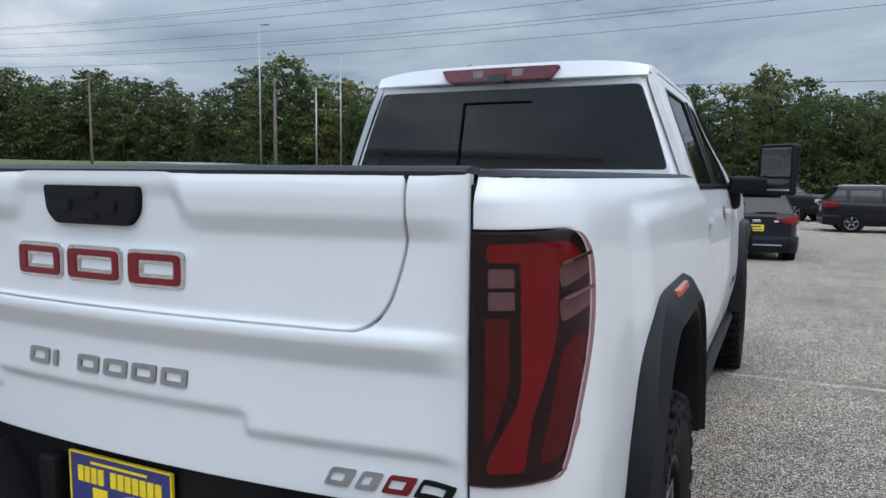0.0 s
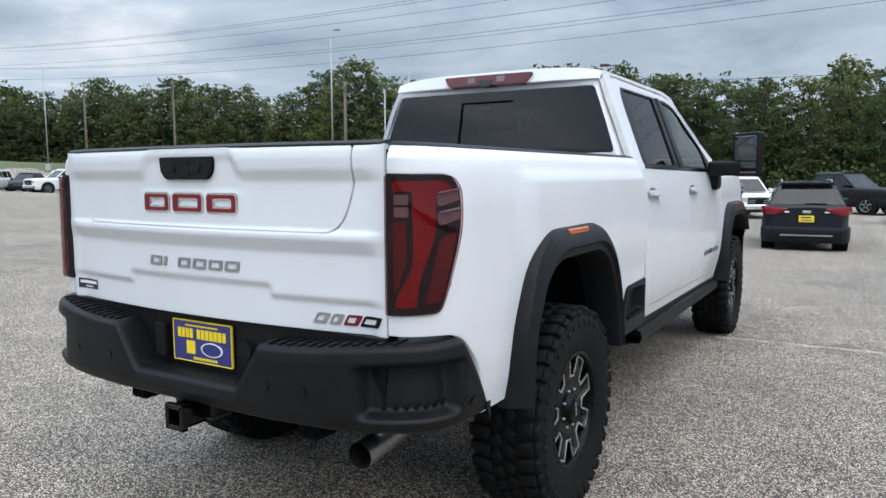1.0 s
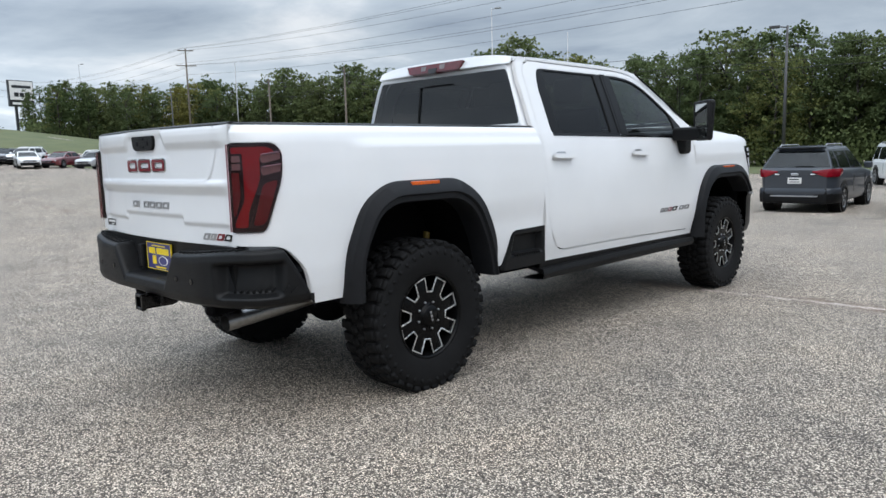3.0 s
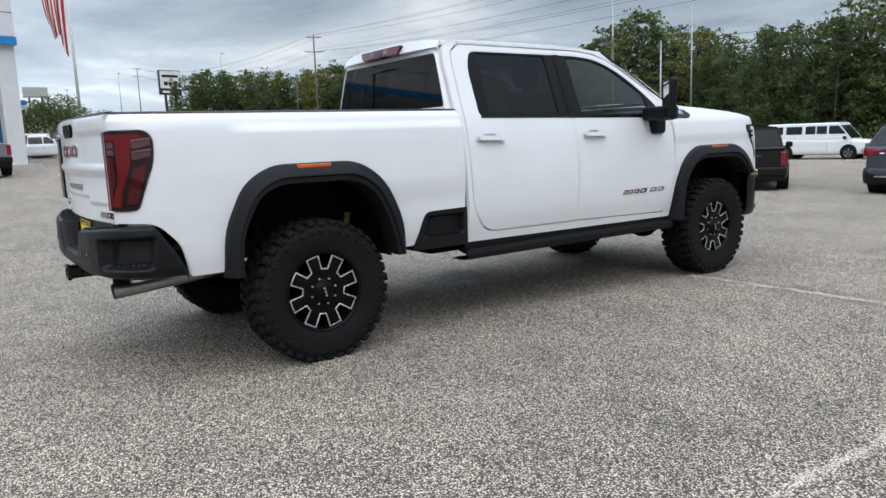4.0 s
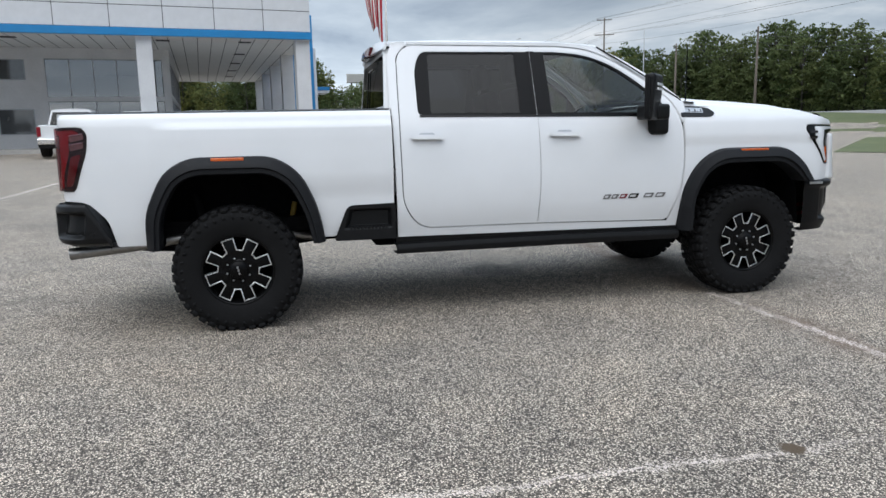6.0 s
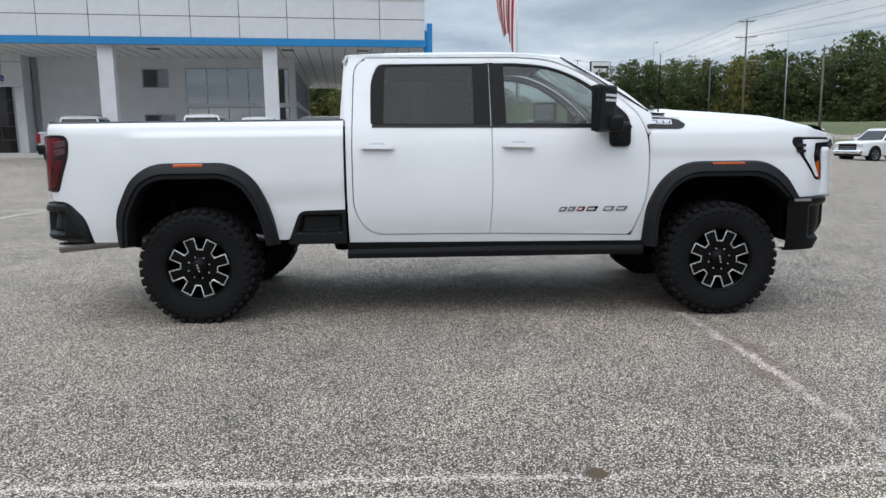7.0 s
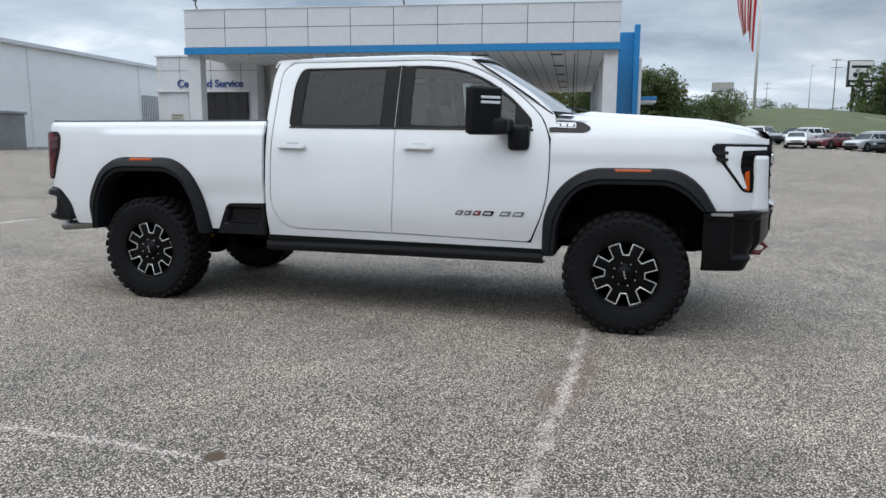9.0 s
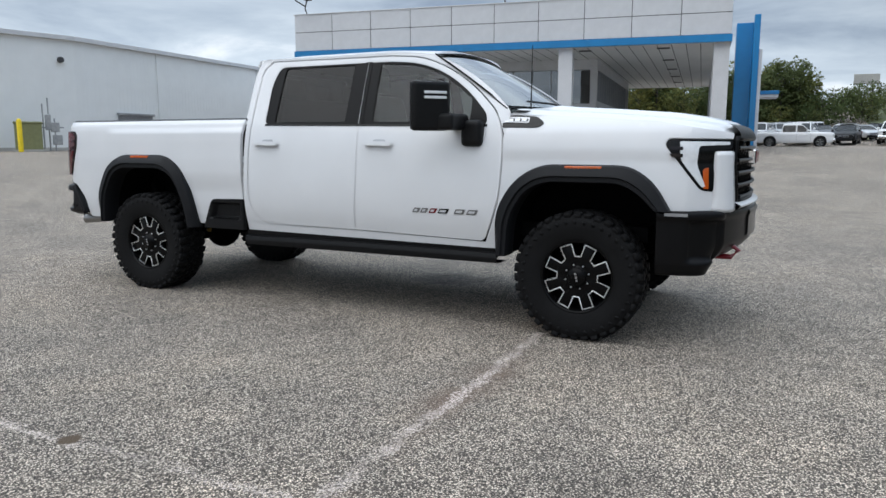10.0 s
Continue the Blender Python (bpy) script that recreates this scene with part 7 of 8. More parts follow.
SHAPES = {
    # length, half width, ground clearance, sill-to-belt top line (y, z), greenhouse (rear base, rear top, front top, front base, roof z), wheel radius, rear axle, front axle
    "suv": (4.68, 0.92, 0.24, [(0, 1.06), (0.05, 1.12), (0.5, 1.12), (3.05, 1.06), (3.35, 1.05), (4.3, 0.95), (4.6, 0.80), (4.68, 0.72)], (0.07, 0.46, 2.45, 3.35, 1.68), 0.36, 0.92, 3.68),
    "big_suv": (5.3, 1.0, 0.28, [(0, 1.05), (0.08, 1.12), (0.5, 1.15), (3.6, 1.14), (3.9, 1.15), (5.0, 1.12), (5.22, 1.07), (5.3, 0.98)], (0.08, 0.30, 2.95, 3.85, 1.90), 0.41, 1.08, 4.12),
    "pickup": (5.85, 1.02, 0.32, [(0, 1.20), (0.04, 1.22), (1.80, 1.22), (1.9, 1.20), (4.0, 1.20), (4.3, 1.22), (5.5, 1.19), (5.77, 1.15), (5.85, 1.07)], (1.95, 2.10, 3.45, 4.25, 1.92), 0.42, 1.15, 4.85),
    "mid_pickup": (5.4, 0.95, 0.30, [(0, 1.13), (0.04, 1.15), (1.65, 1.15), (1.75, 1.13), (3.7, 1.12), (4.0, 1.13), (5.05, 1.09), (5.32, 1.05), (5.4, 0.97)], (1.78, 1.95, 3.15, 3.95, 1.80), 0.39, 1.08, 4.42),
    "van": (5.7, 1.0, 0.26, [(0, 1.15), (0.05, 1.18), (4.2, 1.16), (4.6, 1.13), (5.4, 1.05), (5.6, 0.99), (5.7, 0.88)], (0.03, 0.08, 4.0, 4.75, 2.08), 0.37, 1.15, 4.60),
    "sedan": (4.7, 0.91, 0.18, [(0, 0.85), (0.10, 0.98), (0.75, 1.02), (1.0, 0.98), (3.2, 0.94), (3.5, 0.93), (4.4, 0.80), (4.62, 0.68), (4.7, 0.6)], (0.65, 1.25, 2.55, 3.45, 1.44), 0.33, 0.95, 3.70),
}


def car_wheel_meshes():
    out = {}
    b = bmesh.new()
    lathe(b, [(0.62, 0.10), (0.70, 0.13), (0.85, 0.135), (0.96, 0.12), (1.0, 0.08), (1.0, -0.08), (0.96, -0.12), (0.6, -0.13)], 28)
    b2 = bmesh.new()
    lathe(b2, [(0.66, 0.125), (0.60, 0.115), (0.55, 0.06), (0.16, 0.06), (0.14, 0.10), (0.001, 0.10)], 28)
    for k in range(5):
        m = Matrix.Rotation(k * math.tau / 5, 4, "X")
        box(b2, (0.07, -0.09, 0.10), (0.115, 0.09, 0.62), 0.02, 1, m)
    for nm, bb, mt_ in (("tyre", b, RUBBER), ("rim", b2, CAR_RIM)):
        for f in bb.faces:
            f.smooth = True
        me = bpy.data.meshes.new(nm)
        bb.to_mesh(me)
        bb.free()
        me.materials.append(mt_)
        out[nm] = me
    return out


CAR_WHEEL = car_wheel_meshes()


def vehicle(kind, colour, x, y, yaw, label, category, group="", tag=False, rack=False, size=1.0):
    """A parked vehicle: yaw is the way its nose points, counted from the x axis; (x, y) is its middle."""
    L, W, clear, top, gh, R, ya, yf = SHAPES[kind]
    pm = PAINTS[colour]
    car = thing({"pickup": "parked_pickup", "mid_pickup": "parked_pickup", "van": "parked_van", "sedan": "parked_sedan"}.get(kind, "parked_suv"), label, category, at_ground(x, y, yaw - 90) @ Matrix.Scale(size, 4) @ Matrix.Translation((0, -L / 2, 0)), group)
    ty, tz = [p[0] for p in top], [p[1] for p in top]
    rb0 = gh[0] - 0.05
    ys = sorted(set([0.0, 0.03, 0.09, 0.2] + [p[0] for p in top] + [L * k / 16 for k in range(17)] + [L - 0.2, L - 0.09, L - 0.03]))

    def half(yy):
        e = min(yy, L - yy)
        return W * (1 - (0.20 if kind in ("suv", "sedan") else 0.12) * max(0, 1 - e / 0.60) ** 2.4)
    b = bmesh.new()
    rows = []
    for yy in ys:
        w, z = half(yy), float(np.interp(yy, ty, tz))
        e = max(0, 1 - min(yy, L - yy) / 0.35) ** 2
        zb = clear + 0.10 * e
        flat = 1 if kind in ("pickup", "mid_pickup") and yy < rb0 else 0
        ring = [(0.0, zb), (w * 0.84, zb), (w * 0.95, zb + 0.05), (w * 0.99, zb + 0.16), (w, zb + 0.30), (w * 0.985, z * 0.60), (w * 0.995, z * 0.74), (w * 0.988, z - 0.14), (w * 0.968, z - 0.06), (w * 0.93, z - 0.015), (w * 0.87, z + 0.008), (w * 0.45, z + 0.03 * (1 - flat)), (0.0, z + 0.035 * (1 - flat))]
        ring = ring + [(-p, q) for p, q in ring[-2:0:-1]]
        rows.append([b.verts.new((p, yy, q)) for p, q in ring])
    n = len(rows[0])
    for r1, r2 in zip(rows, rows[1:]):
        for k in range(n):
            b.faces.new((r1[k], r1[(k + 1) % n], r2[(k + 1) % n], r2[k]))
    b.faces.new(rows[0])
    b.faces.new(rows[-1][::-1])
    bmesh.ops.recalc_face_normals(b, faces=b.faces[:])
    part("body", b, pm, car, smooth=True, angle=35)
    # greenhouse
    rb, rtp, ftp, fb, rz = gh

    def beltz(yy):
        return float(np.interp(yy, ty, tz)) - 0.02
    wt_ = {"van": 0.86, "suv": 0.66}.get(kind, 0.73) * W
    wb_ = W * 0.90 if kind != "van" else W * 0.96

    def skin(sx, s, v, off=0.0):
        """s from back to front, v from belt to roof."""
        y0, y1 = rb + (rtp - rb) * v, fb + (ftp - fb) * v
        yy = y0 + (y1 - y0) * s
        ww = wb_ + (wt_ - wb_) * v ** 1.15
        return Vector((sx * (ww + off), yy, beltz(rb + (fb - rb) * s) * (1 - v) + (rz - 0.06) * v))
    b = bmesh.new()
    vv = [0, 0.35, 0.7, 0.92, 1.0]
    cols = []
    for s in (0, 0.12, 0.35, 0.6, 0.85, 1.0):
        ring = [skin(1, s, v) for v in vv]
        c = ring[-1]
        mids = [Vector((c.x * f, c.y, c.z + h)) for f, h in ((0.93, 0.035), (0.6, 0.065), (0, 0.078))]
        line = ring + mids
        line = line + [Vector((-p.x, p.y, p.z)) for p in line[-2::-1]]
        cols.append([b.verts.new(p) for p in line])
    for r1, r2 in zip(cols, cols[1:]):
        for k in range(len(r1) - 1):
            b.faces.new((r1[k], r1[k + 1], r2[k + 1], r2[k]))
    for c in (cols[0], cols[-1]):
        nv = len(vv)
        for k in range(nv - 1):
            b.faces.new((c[k], c[-1 - k], c[-2 - k], c[k + 1]))
        b.faces.new(c[nv - 1:len(c) - nv + 1])
    bmesh.ops.recalc_face_normals(b, faces=b.faces[:])
    part("roof", b, pm, car, smooth=True, angle=30)

    def pane(sx, s, v, off):
        """A point of a side window: upright posts, but for the slope of the screens."""
        y0, y1 = rb + (rtp - rb) * v, fb + (ftp - fb) * v
        yy = min(max(rb + (fb - rb) * s, y0 + 0.06), y1 - 0.07)
        ww = wb_ + (wt_ - wb_) * v ** 1.15
        return Vector((sx * (ww + off), yy, beltz(yy) * (1 - v) + (rz - 0.06) * v))
    # glass
    cuts = {"suv": [(0.05, 0.20), (0.24, 0.55), (0.58, 0.93)], "big_suv": [(0.04, 0.24), (0.27, 0.55), (0.58, 0.93)], "pickup": [(0.06, 0.48), (0.52, 0.94)], "mid_pickup": [(0.06, 0.48), (0.52, 0.94)], "van": [(0.05, 0.2), (0.24, 0.43), (0.47, 0.585), (0.60, 0.715), (0.74, 0.97)], "sedan": [(0.10, 0.48), (0.52, 0.92)]}[kind]
    for sx in (1, -1):
        for s0, s1 in cuts:
            if kind == "van" and (s0 < 0.7 and sx < 0):
                continue
            b = bmesh.new()
            v0 = 0.34 if kind == "van" else 0.08
            vm = (v0 + 0.86) / 2
            q = [pane(sx, s0, v0, 0.006), pane(sx, s1, v0, 0.006), pane(sx, s1, vm, 0.012), pane(sx, s1, 0.86, 0.006), pane(sx, s0, 0.86, 0.006), pane(sx, s0, vm, 0.012)]
            vs = [b.verts.new(p) for p in q]
            b.faces.new((vs[0], vs[1], vs[2], vs[5]))
            b.faces.new((vs[5], vs[2], vs[3], vs[4]))
            bmesh.ops.solidify(b, geom=b.faces[:], thickness=0.012)
            part("window", b, CAR_GLASS, car)
    for s, dy in ((1.0, 0.008), (0.0, -0.008)):
        b = bmesh.new()
        zlift = 0.04 if (kind == "suv" and s == 0) else 0.0
        q = [skin(1, s, 0.08 + zlift), skin(-1, s, 0.08 + zlift), skin(-1, s, 0.90), skin(1, s, 0.90)]
        vs = [b.verts.new(p + Vector((-(0.035 if kind == "suv" else 0.07) * math.copysign(1, p.x), dy, 0.0))) for p in q]
        b.faces.new(vs)
        bmesh.ops.solidify(b, geom=b.faces[:], thickness=0.01)
        part("windscreen" if s == 1.0 else "rear_window", b, CAR_GLASS, car)
    if kind == "suv" or kind == "big_suv":
        b = bmesh.new()
        box(b, (-wt_ * 0.90, rtp - 0.13, rz - 0.035), (wt_ * 0.90, rtp + 0.1, rz - 0.005), 0.012)
        part("spoiler", b, pm, car)
        b = bmesh.new()
        for sx in (-1, 1):
            tube(b, [(sx * wt_ * 0.88, rtp + 0.1, rz + 0.0), (sx * wt_ * 0.88, rtp + 0.25, rz + 0.045), (sx * wt_ * 0.88, ftp - 0.35, rz + 0.045), (sx * wt_ * 0.88, ftp - 0.2, rz)], 0.018, 6)
        part("roof_bar", b, GALV, car)
    # ends: lower trim, grille, lamps, plates
    trim = BLACK_TRIM
    zr, zf = float(np.interp(0, ty, tz)), float(np.interp(L, ty, tz))
    wr = half(0)

    def wrapped(u0, u1, zlo, zhi, off, n, nose=False, roll=0.0):
        """A shell round an end of the body: |u| up to 0.62 across it, up to 1 along the flank."""
        bb = bmesh.new()

        def at(i, j):
            u = u0 + (u1 - u0) * i
            k = abs(u)
            yy = max(0.0, k - 0.62) / 0.38 * 0.55
            xx = half(0) * k / 0.62 if k < 0.62 else half(yy) * (1 + 0.03 * sstep(0.62, 0.7, k))
            lift = off - roll * (2 * j - 1) ** 2
            yy = yy - lift * sstep(1.0, 0.62, k)
            xx = xx + lift * sstep(0.4, 0.75, k)
            return (math.copysign(xx, u), L - yy if nose else yy, zlo(k) + (zhi(k) - zlo(k)) * j)
        grid(bb, at, n, 5)
        bmesh.ops.recalc_face_normals(bb, faces=bb.faces[:])
        if sum(f.normal.y * f.calc_area() for f in bb.faces) * (1 if nose else -1) < 0:
            bmesh.ops.reverse_faces(bb, faces=bb.faces[:])
        bmesh.ops.solidify(bb, geom=bb.faces[:], thickness=0.05)
        return bb
    if kind == "suv":
        part("lower_trim", wrapped(-1, 1, lambda k: clear + 0.03, lambda k: 0.46 + 0.17 * sstep(0.30, 0.52, k), 0.022, 26, roll=0.02), trim, car, smooth=True)
        part("rear_bumper", wrapped(-0.95, 0.95, lambda k: 0.45, lambda k: 0.64, 0.024, 24, roll=0.018), pm, car, smooth=True)
        part("skid_strip", wrapped(-0.46, 0.46, lambda k: 0.432, lambda k: 0.462, 0.060, 8), SILVER, car)
    else:
        part("lower_trim", boxes(((-wr * 1.03, -0.05, clear + 0.0), (wr * 1.03, 0.14, clear + 0.30)), bevel=0.04), trim, car)
    if kind == "suv":
        part("gate_emblem", boxes(((-0.09, -0.02, zr - 0.10), (0.09, 0.02, zr - 0.04)), bevel=0.01), SILVER, car)
        part("rear_wiper", boxes(((-0.02, 0.10, zr + 0.11), (0.42, 0.13, zr + 0.135))), trim, car)
    if kind in ("pickup", "mid_pickup", "van"):
        part("step_bumper", boxes(((-wr * 1.05, -0.14, clear + 0.16), (wr * 1.05, 0.05, clear + 0.38)), bevel=0.03), CHROME if colour == "white" else trim, car)
    part("front_trim", boxes(((-wr * 1.0, L - 0.10, clear + 0.02), (wr * 1.0, L + 0.04, clear + 0.26)), bevel=0.03), trim, car)
    part("grille", boxes(((-wr * 0.68, L - 0.10, clear + 0.30), (wr * 0.68, L + 0.015, zf - 0.02)), bevel=0.02), GLOSS_BLACK, car)
    if kind == "van":
        part("front_bumper", wrapped(-0.92, 0.92, lambda k: clear + 0.12, lambda k: clear + 0.36, 0.06, 24, nose=True, roll=0.03), GALV, car, smooth=True)
    if kind in ("pickup", "big_suv"):
        part("front_bumper", boxes(((-wr * 1.06, L - 0.12, clear + 0.14), (wr * 1.06, L + 0.10, clear + 0.36)), bevel=0.05), CHROME if colour in ("white", "silver") else trim, car)
    part("grille_bar", boxes(*[((-wr * 0.62, L + 0.005, clear + 0.34 + k * 0.10), (wr * 0.62, L + 0.03, clear + 0.37 + k * 0.10)) for k in range(max(2, int((zf - clear - 0.36) / 0.10)))]), SILVER, car)
    for sx in (-1, 1):
        lo, hi = (wr * 0.60, L - 0.22, zf - 0.12), (wr * 1.03, L - 0.015, zf + 0.03)
        if kind in ("pickup", "mid_pickup", "big_suv"):
            lo, hi = (wr * 0.68, L - 0.26, zf - 0.22), (wr * 1.04, L + 0.012, zf - 0.03)
        if kind == "van":
            part("headlamp", wrapped(sx * 0.36, sx * 0.80, lambda k: zf - 0.21, lambda k: zf + 0.0, 0.03, 10, nose=True, roll=0.012), SMALL_GLASS, car, smooth=True)
        else:
            part("headlamp", boxes(((sx * lo[0] if sx > 0 else -hi[0], lo[1], lo[2]), (hi[0] if sx > 0 else -lo[0], hi[1], hi[2])), bevel=0.02), LAMP_FRONT, car)
        if kind in ("pickup", "mid_pickup", "van"):
            lo, hi = (wr * 0.88, -0.02, zr - 0.42), (wr * 1.05, 0.10, zr - 0.04)
        elif kind == "big_suv":
            lo, hi = (wr * 0.86, -0.015, zr - 0.30), (wr * 1.04, 0.12, zr + 0.02)
        else:
            lo, hi = (wr * 0.52, -0.028, zr - 0.115), (wr * 1.14, 0.24, zr + 0.055)
        if kind == "suv":
            b = wrapped(sx * 0.34, sx * 0.97, lambda k: zr - 0.02 - 0.12 * sstep(0.30, 0.62, k) * sstep(1.12, 0.80, k), lambda k: zr + 0.015 + 0.045 * sstep(0.34, 0.7, k), 0.026, 14, roll=0.012)
        else:
            b = boxes(((lo[0], lo[1], lo[2]), (hi[0], hi[1], hi[2])), bevel=0.015)
            if sx < 0:
                flip_x(b)
        part("tail_lamp", b, CAR_RED, car, smooth=kind == "suv")
        if kind == "suv":
            a_, b_ = sorted((sx * wr * 0.50, sx * wr * 0.96))
            part("reverse_lamp", boxes(((a_, -0.034, zr - 0.085), (a_ + 0.10 if sx > 0 else b_, 0.0, zr - 0.055)) if sx > 0 else ((b_ - 0.10, -0.034, zr - 0.085), (b_, 0.0, zr - 0.055)), bevel=0.006), LAMP_WHITE, car)
        part("mirror", boxes(((sx * (W + 0.0) if sx > 0 else -W - 0.2, fb - 0.42, beltz(fb) + 0.02), (W + 0.2 if sx > 0 else -W, fb - 0.26, beltz(fb) + 0.20)), bevel=0.03), pm if kind != "van" else trim, car)
    pz = (zr - (0.30 if kind == "suv" else 0.36)) if kind not in ("pickup", "mid_pickup", "van") else clear + 0.20
    py = -0.012 if kind not in ("pickup", "mid_pickup", "van") else -0.15
    pl = part("plate", boxes(((-0.16, py - 0.006, pz), (0.16, py + 0.02, pz + 0.15))), YELLOW if tag else FLAG_WHITE, car)
    part("plate_bar", boxes(((-0.12, py - 0.010, pz + 0.03), (0.12, py - 0.005, pz + 0.05)), ((-0.12, py - 0.010, pz + 0.09), (0.10, py - 0.005, pz + 0.12))), BLUE_PLATE if tag else DARK_GAP, pl)
    if kind in ("suv", "big_suv", "sedan"):
        part("gate_seam", boxes(((-wr * 0.78, -0.006, zr - 0.46), (wr * 0.78, 0.01, zr - 0.448))), DARK_GAP, car)
    if kind in ("pickup", "mid_pickup"):
        part("bed_floor", boxes(((-W * 0.80, 0.12, zr - 0.02), (W * 0.80, rb - 0.12, zr + 0.045))), BLACK_TRIM, car)
        part("gate_seam", boxes(((-wr * 0.86, -0.006, zr - 0.50), (wr * 0.86, 0.01, zr - 0.488)), ((-wr * 0.30, -0.008, zr - 0.16), (wr * 0.30, 0.01, zr - 0.10))), DARK_GAP, car)
        if rack:
            part("bed_cover", boxes(((-W * 0.9, 0.0, zr + 0.02), (W * 0.9, rb - 0.1, zr + 0.075)), bevel=0.02), BLACK_TRIM, car)
    # door seams and handles
    for sx in (-1, 1):
        sx0, sx1 = (W * 0.995, W + 0.004) if sx > 0 else (-W - 0.004, -W * 0.995)
        for s in (cuts[-1][0] - 0.015, cuts[-1][1] + 0.02):
            yy = rb + (fb - rb) * s
            part("door_seam", boxes(((sx0, yy, clear + 0.25), (sx1, yy + 0.01, tz[len(tz) // 2] - 0.14))), DARK_GAP, car)
    # wheels, each on a black disc that stands in for the shaded arch opening
    for yc in (ya, yf):
        for sx in (-1, 1):
            b = bmesh.new()
            cyl(b, (sx * (W - 0.28), yc, R + 0.03), (sx * (W + 0.004), yc, R + 0.03), R + 0.07, seg=28)
            part("wheel_arch", b, trim, car)
            w = new("wheel")
            w.parent = car
            w.matrix_basis = Matrix.Translation((sx * (W - 0.11), yc, R)) @ Matrix.Rotation(0 if sx > 0 else math.pi, 4, "Z") @ Matrix.Diagonal((1, R, R, 1))
            for nm in ("tyre", "rim"):
                o = new(nm, CAR_WHEEL[nm])
                o.parent = w
    return car


vehicle("suv", "slate", 0.45, 18.1, 97, "dark blue black compact suv with a yellow dealer tag", "car", tag=True)
vehicle("suv", "graphite", -2.9, 19.6, 93, "graphite grey compact suv on the lot", "car", size=1.05)
vehicle("mid_pickup", "black", -7.78, 19.0, 121, "black midsize pickup with a yellow dealer tag", "truck", tag=True, rack=True)
vehicle("big_suv", "white", -3.1, 31.6, -62, "white full size suv facing the lot", "car", size=0.93)
vehicle("suv", "black", 4.9, 28.9, 5, "black suv parked beyond the lot lane", "car")
vehicle("pickup", "black", 0.7, 36.5, -33, "black pickup facing the lot", "truck")
vehicle("van", "white", -14.6, 36.6, 8, "white passenger van parked side on", "van", size=0.9)
vehicle("pickup", "white", -18.4, 27.6, -50, "white pickup facing the lot", "truck")
vehicle("pickup", "white", -36.0, 29.5, 288, "white crew cab pickup facing the lot", "truck")
# before the showroom
vehicle("pickup", "white", -31.7, -6.6, 185, "white pickup parked nose to the showroom", "truck", group="showroom front row", size=1.02)
vehicle("pickup", "grey", -30.2, -0.5, 185, "grey pickup parked nose to the showroom", "truck", group="showroom front row")
vehicle("pickup", "white", -31.4, -9.3, 185, "tall white pickup parked nose to the showroom", "truck", group="showroom front row", size=1.1)
vehicle("pickup", "silver", -29.3, -14.4, 185, "silver pickup parked nose to the showroom", "truck", group="showroom front row", size=1.1)
vehicle("big_suv", "taupe", -34.0, -2.4, 96, "silver grey suv under the porch", "car")
# white pickup by the west drive and rows of stock
vehicle("pickup", "white", -61.0, 5.4, 88, "white crew cab pickup parked side on", "truck")
rows_west = [(-66.8, 19.6, "maroon", "sedan"), (-66.4, 22.4, "silver", "suv"), (-65.9, 25.2, "graphite", "pickup"), (-65.3, 28.0, "maroon", "suv"), (-64.6, 30.8, "white", "big_suv"), (-63.8, 33.6, "black", "suv"), (-62.8, 36.4, "white", "pickup"), (-61.6, 39.2, "white", "pickup")]
for x, y, c, k in rows_west:
    vehicle(k, c, x, y, -48, f"{c} stock vehicle in a row by the highway", "car", group="stock row by the highway")
for i in range(7):
    vehicle(("suv", "sedan", "pickup")[i % 3], ("white", "grey", "white", "black", "silver")[i % 5], -73.5 + i * 0.7, 18.5 + i * 3.0, -48, "stock vehicle in the second row by the highway", "car", group="second stock row")
vehicle("pickup", "white", -52.3, 30.4, 262, "white pickup standing alone on the drive", "truck")
for i in range(9):
    k, c = (("pickup", "white"), ("suv", "silver"), ("pickup", "white"), ("sedan", "graphite"), ("suv", "black"), ("sedan", "silver"), ("pickup", "white"), ("suv", "grey"), ("sedan", "white"))[i]
    vehicle(k, c, -66.0 - (i % 2) * 7, 2.5 + i * 1.75, 20 if i % 2 else -10, f"{c} vehicle on the west lot", "car", group="west lot")


for i in range(8):
    k, c = (("pickup", "white"), ("big_suv", "white"), ("pickup", "white"), ("suv", "white"), ("suv", "black"), ("pickup", "silver"), ("suv", "graphite"), ("pickup", "white"))[i]
    vehicle(k, c, -81.0 - (i % 2) * 1.5, 1.2 + i * 2.9, -38, f"{c} vehicle in the back row of the west lot", "car", group="west lot back row")


# ---- flag, sign, poles, wires ----
fp = thing("flagpole", "tall white flagpole with a limp striped flag", "flagpole", at_ground(-149.0, 22.6))
FB = 30.5
b = bmesh.new()
tube(b, [(0, 0, 0), (0, 0, 15), (0, 0, FB)], [0.30, 0.24, 0.12], 12)
part("pole", b, FLAG_WHITE, fp, smooth=True)
b = bmesh.new()
bmesh.ops.create_uvsphere(b, u_segments=12, v_segments=8, radius=0.35, matrix=Matrix.Translation((0, 0, FB + 0.2)))
part("finial", b, YELLOW, fp)


def flag_at(u, v):
    """u across the cloth, v down it; the cloth hangs in folds."""
    w = 4.5 - 1.7 * v
    f = 0.4 * math.sin(u * 15 + v * 2.5) * (0.4 + v) + 0.2 * math.sin(u * 31 + v * 5)
    yy = -0.3 - w * (u ** 0.8) - 0.9 * v * (1 - v) - 0.5 * v
    return (f, yy, FB - 1.0 - 18.5 * v * (0.93 + 0.07 * math.cos(u * 9)) * (1 - 0.25 * u * v))


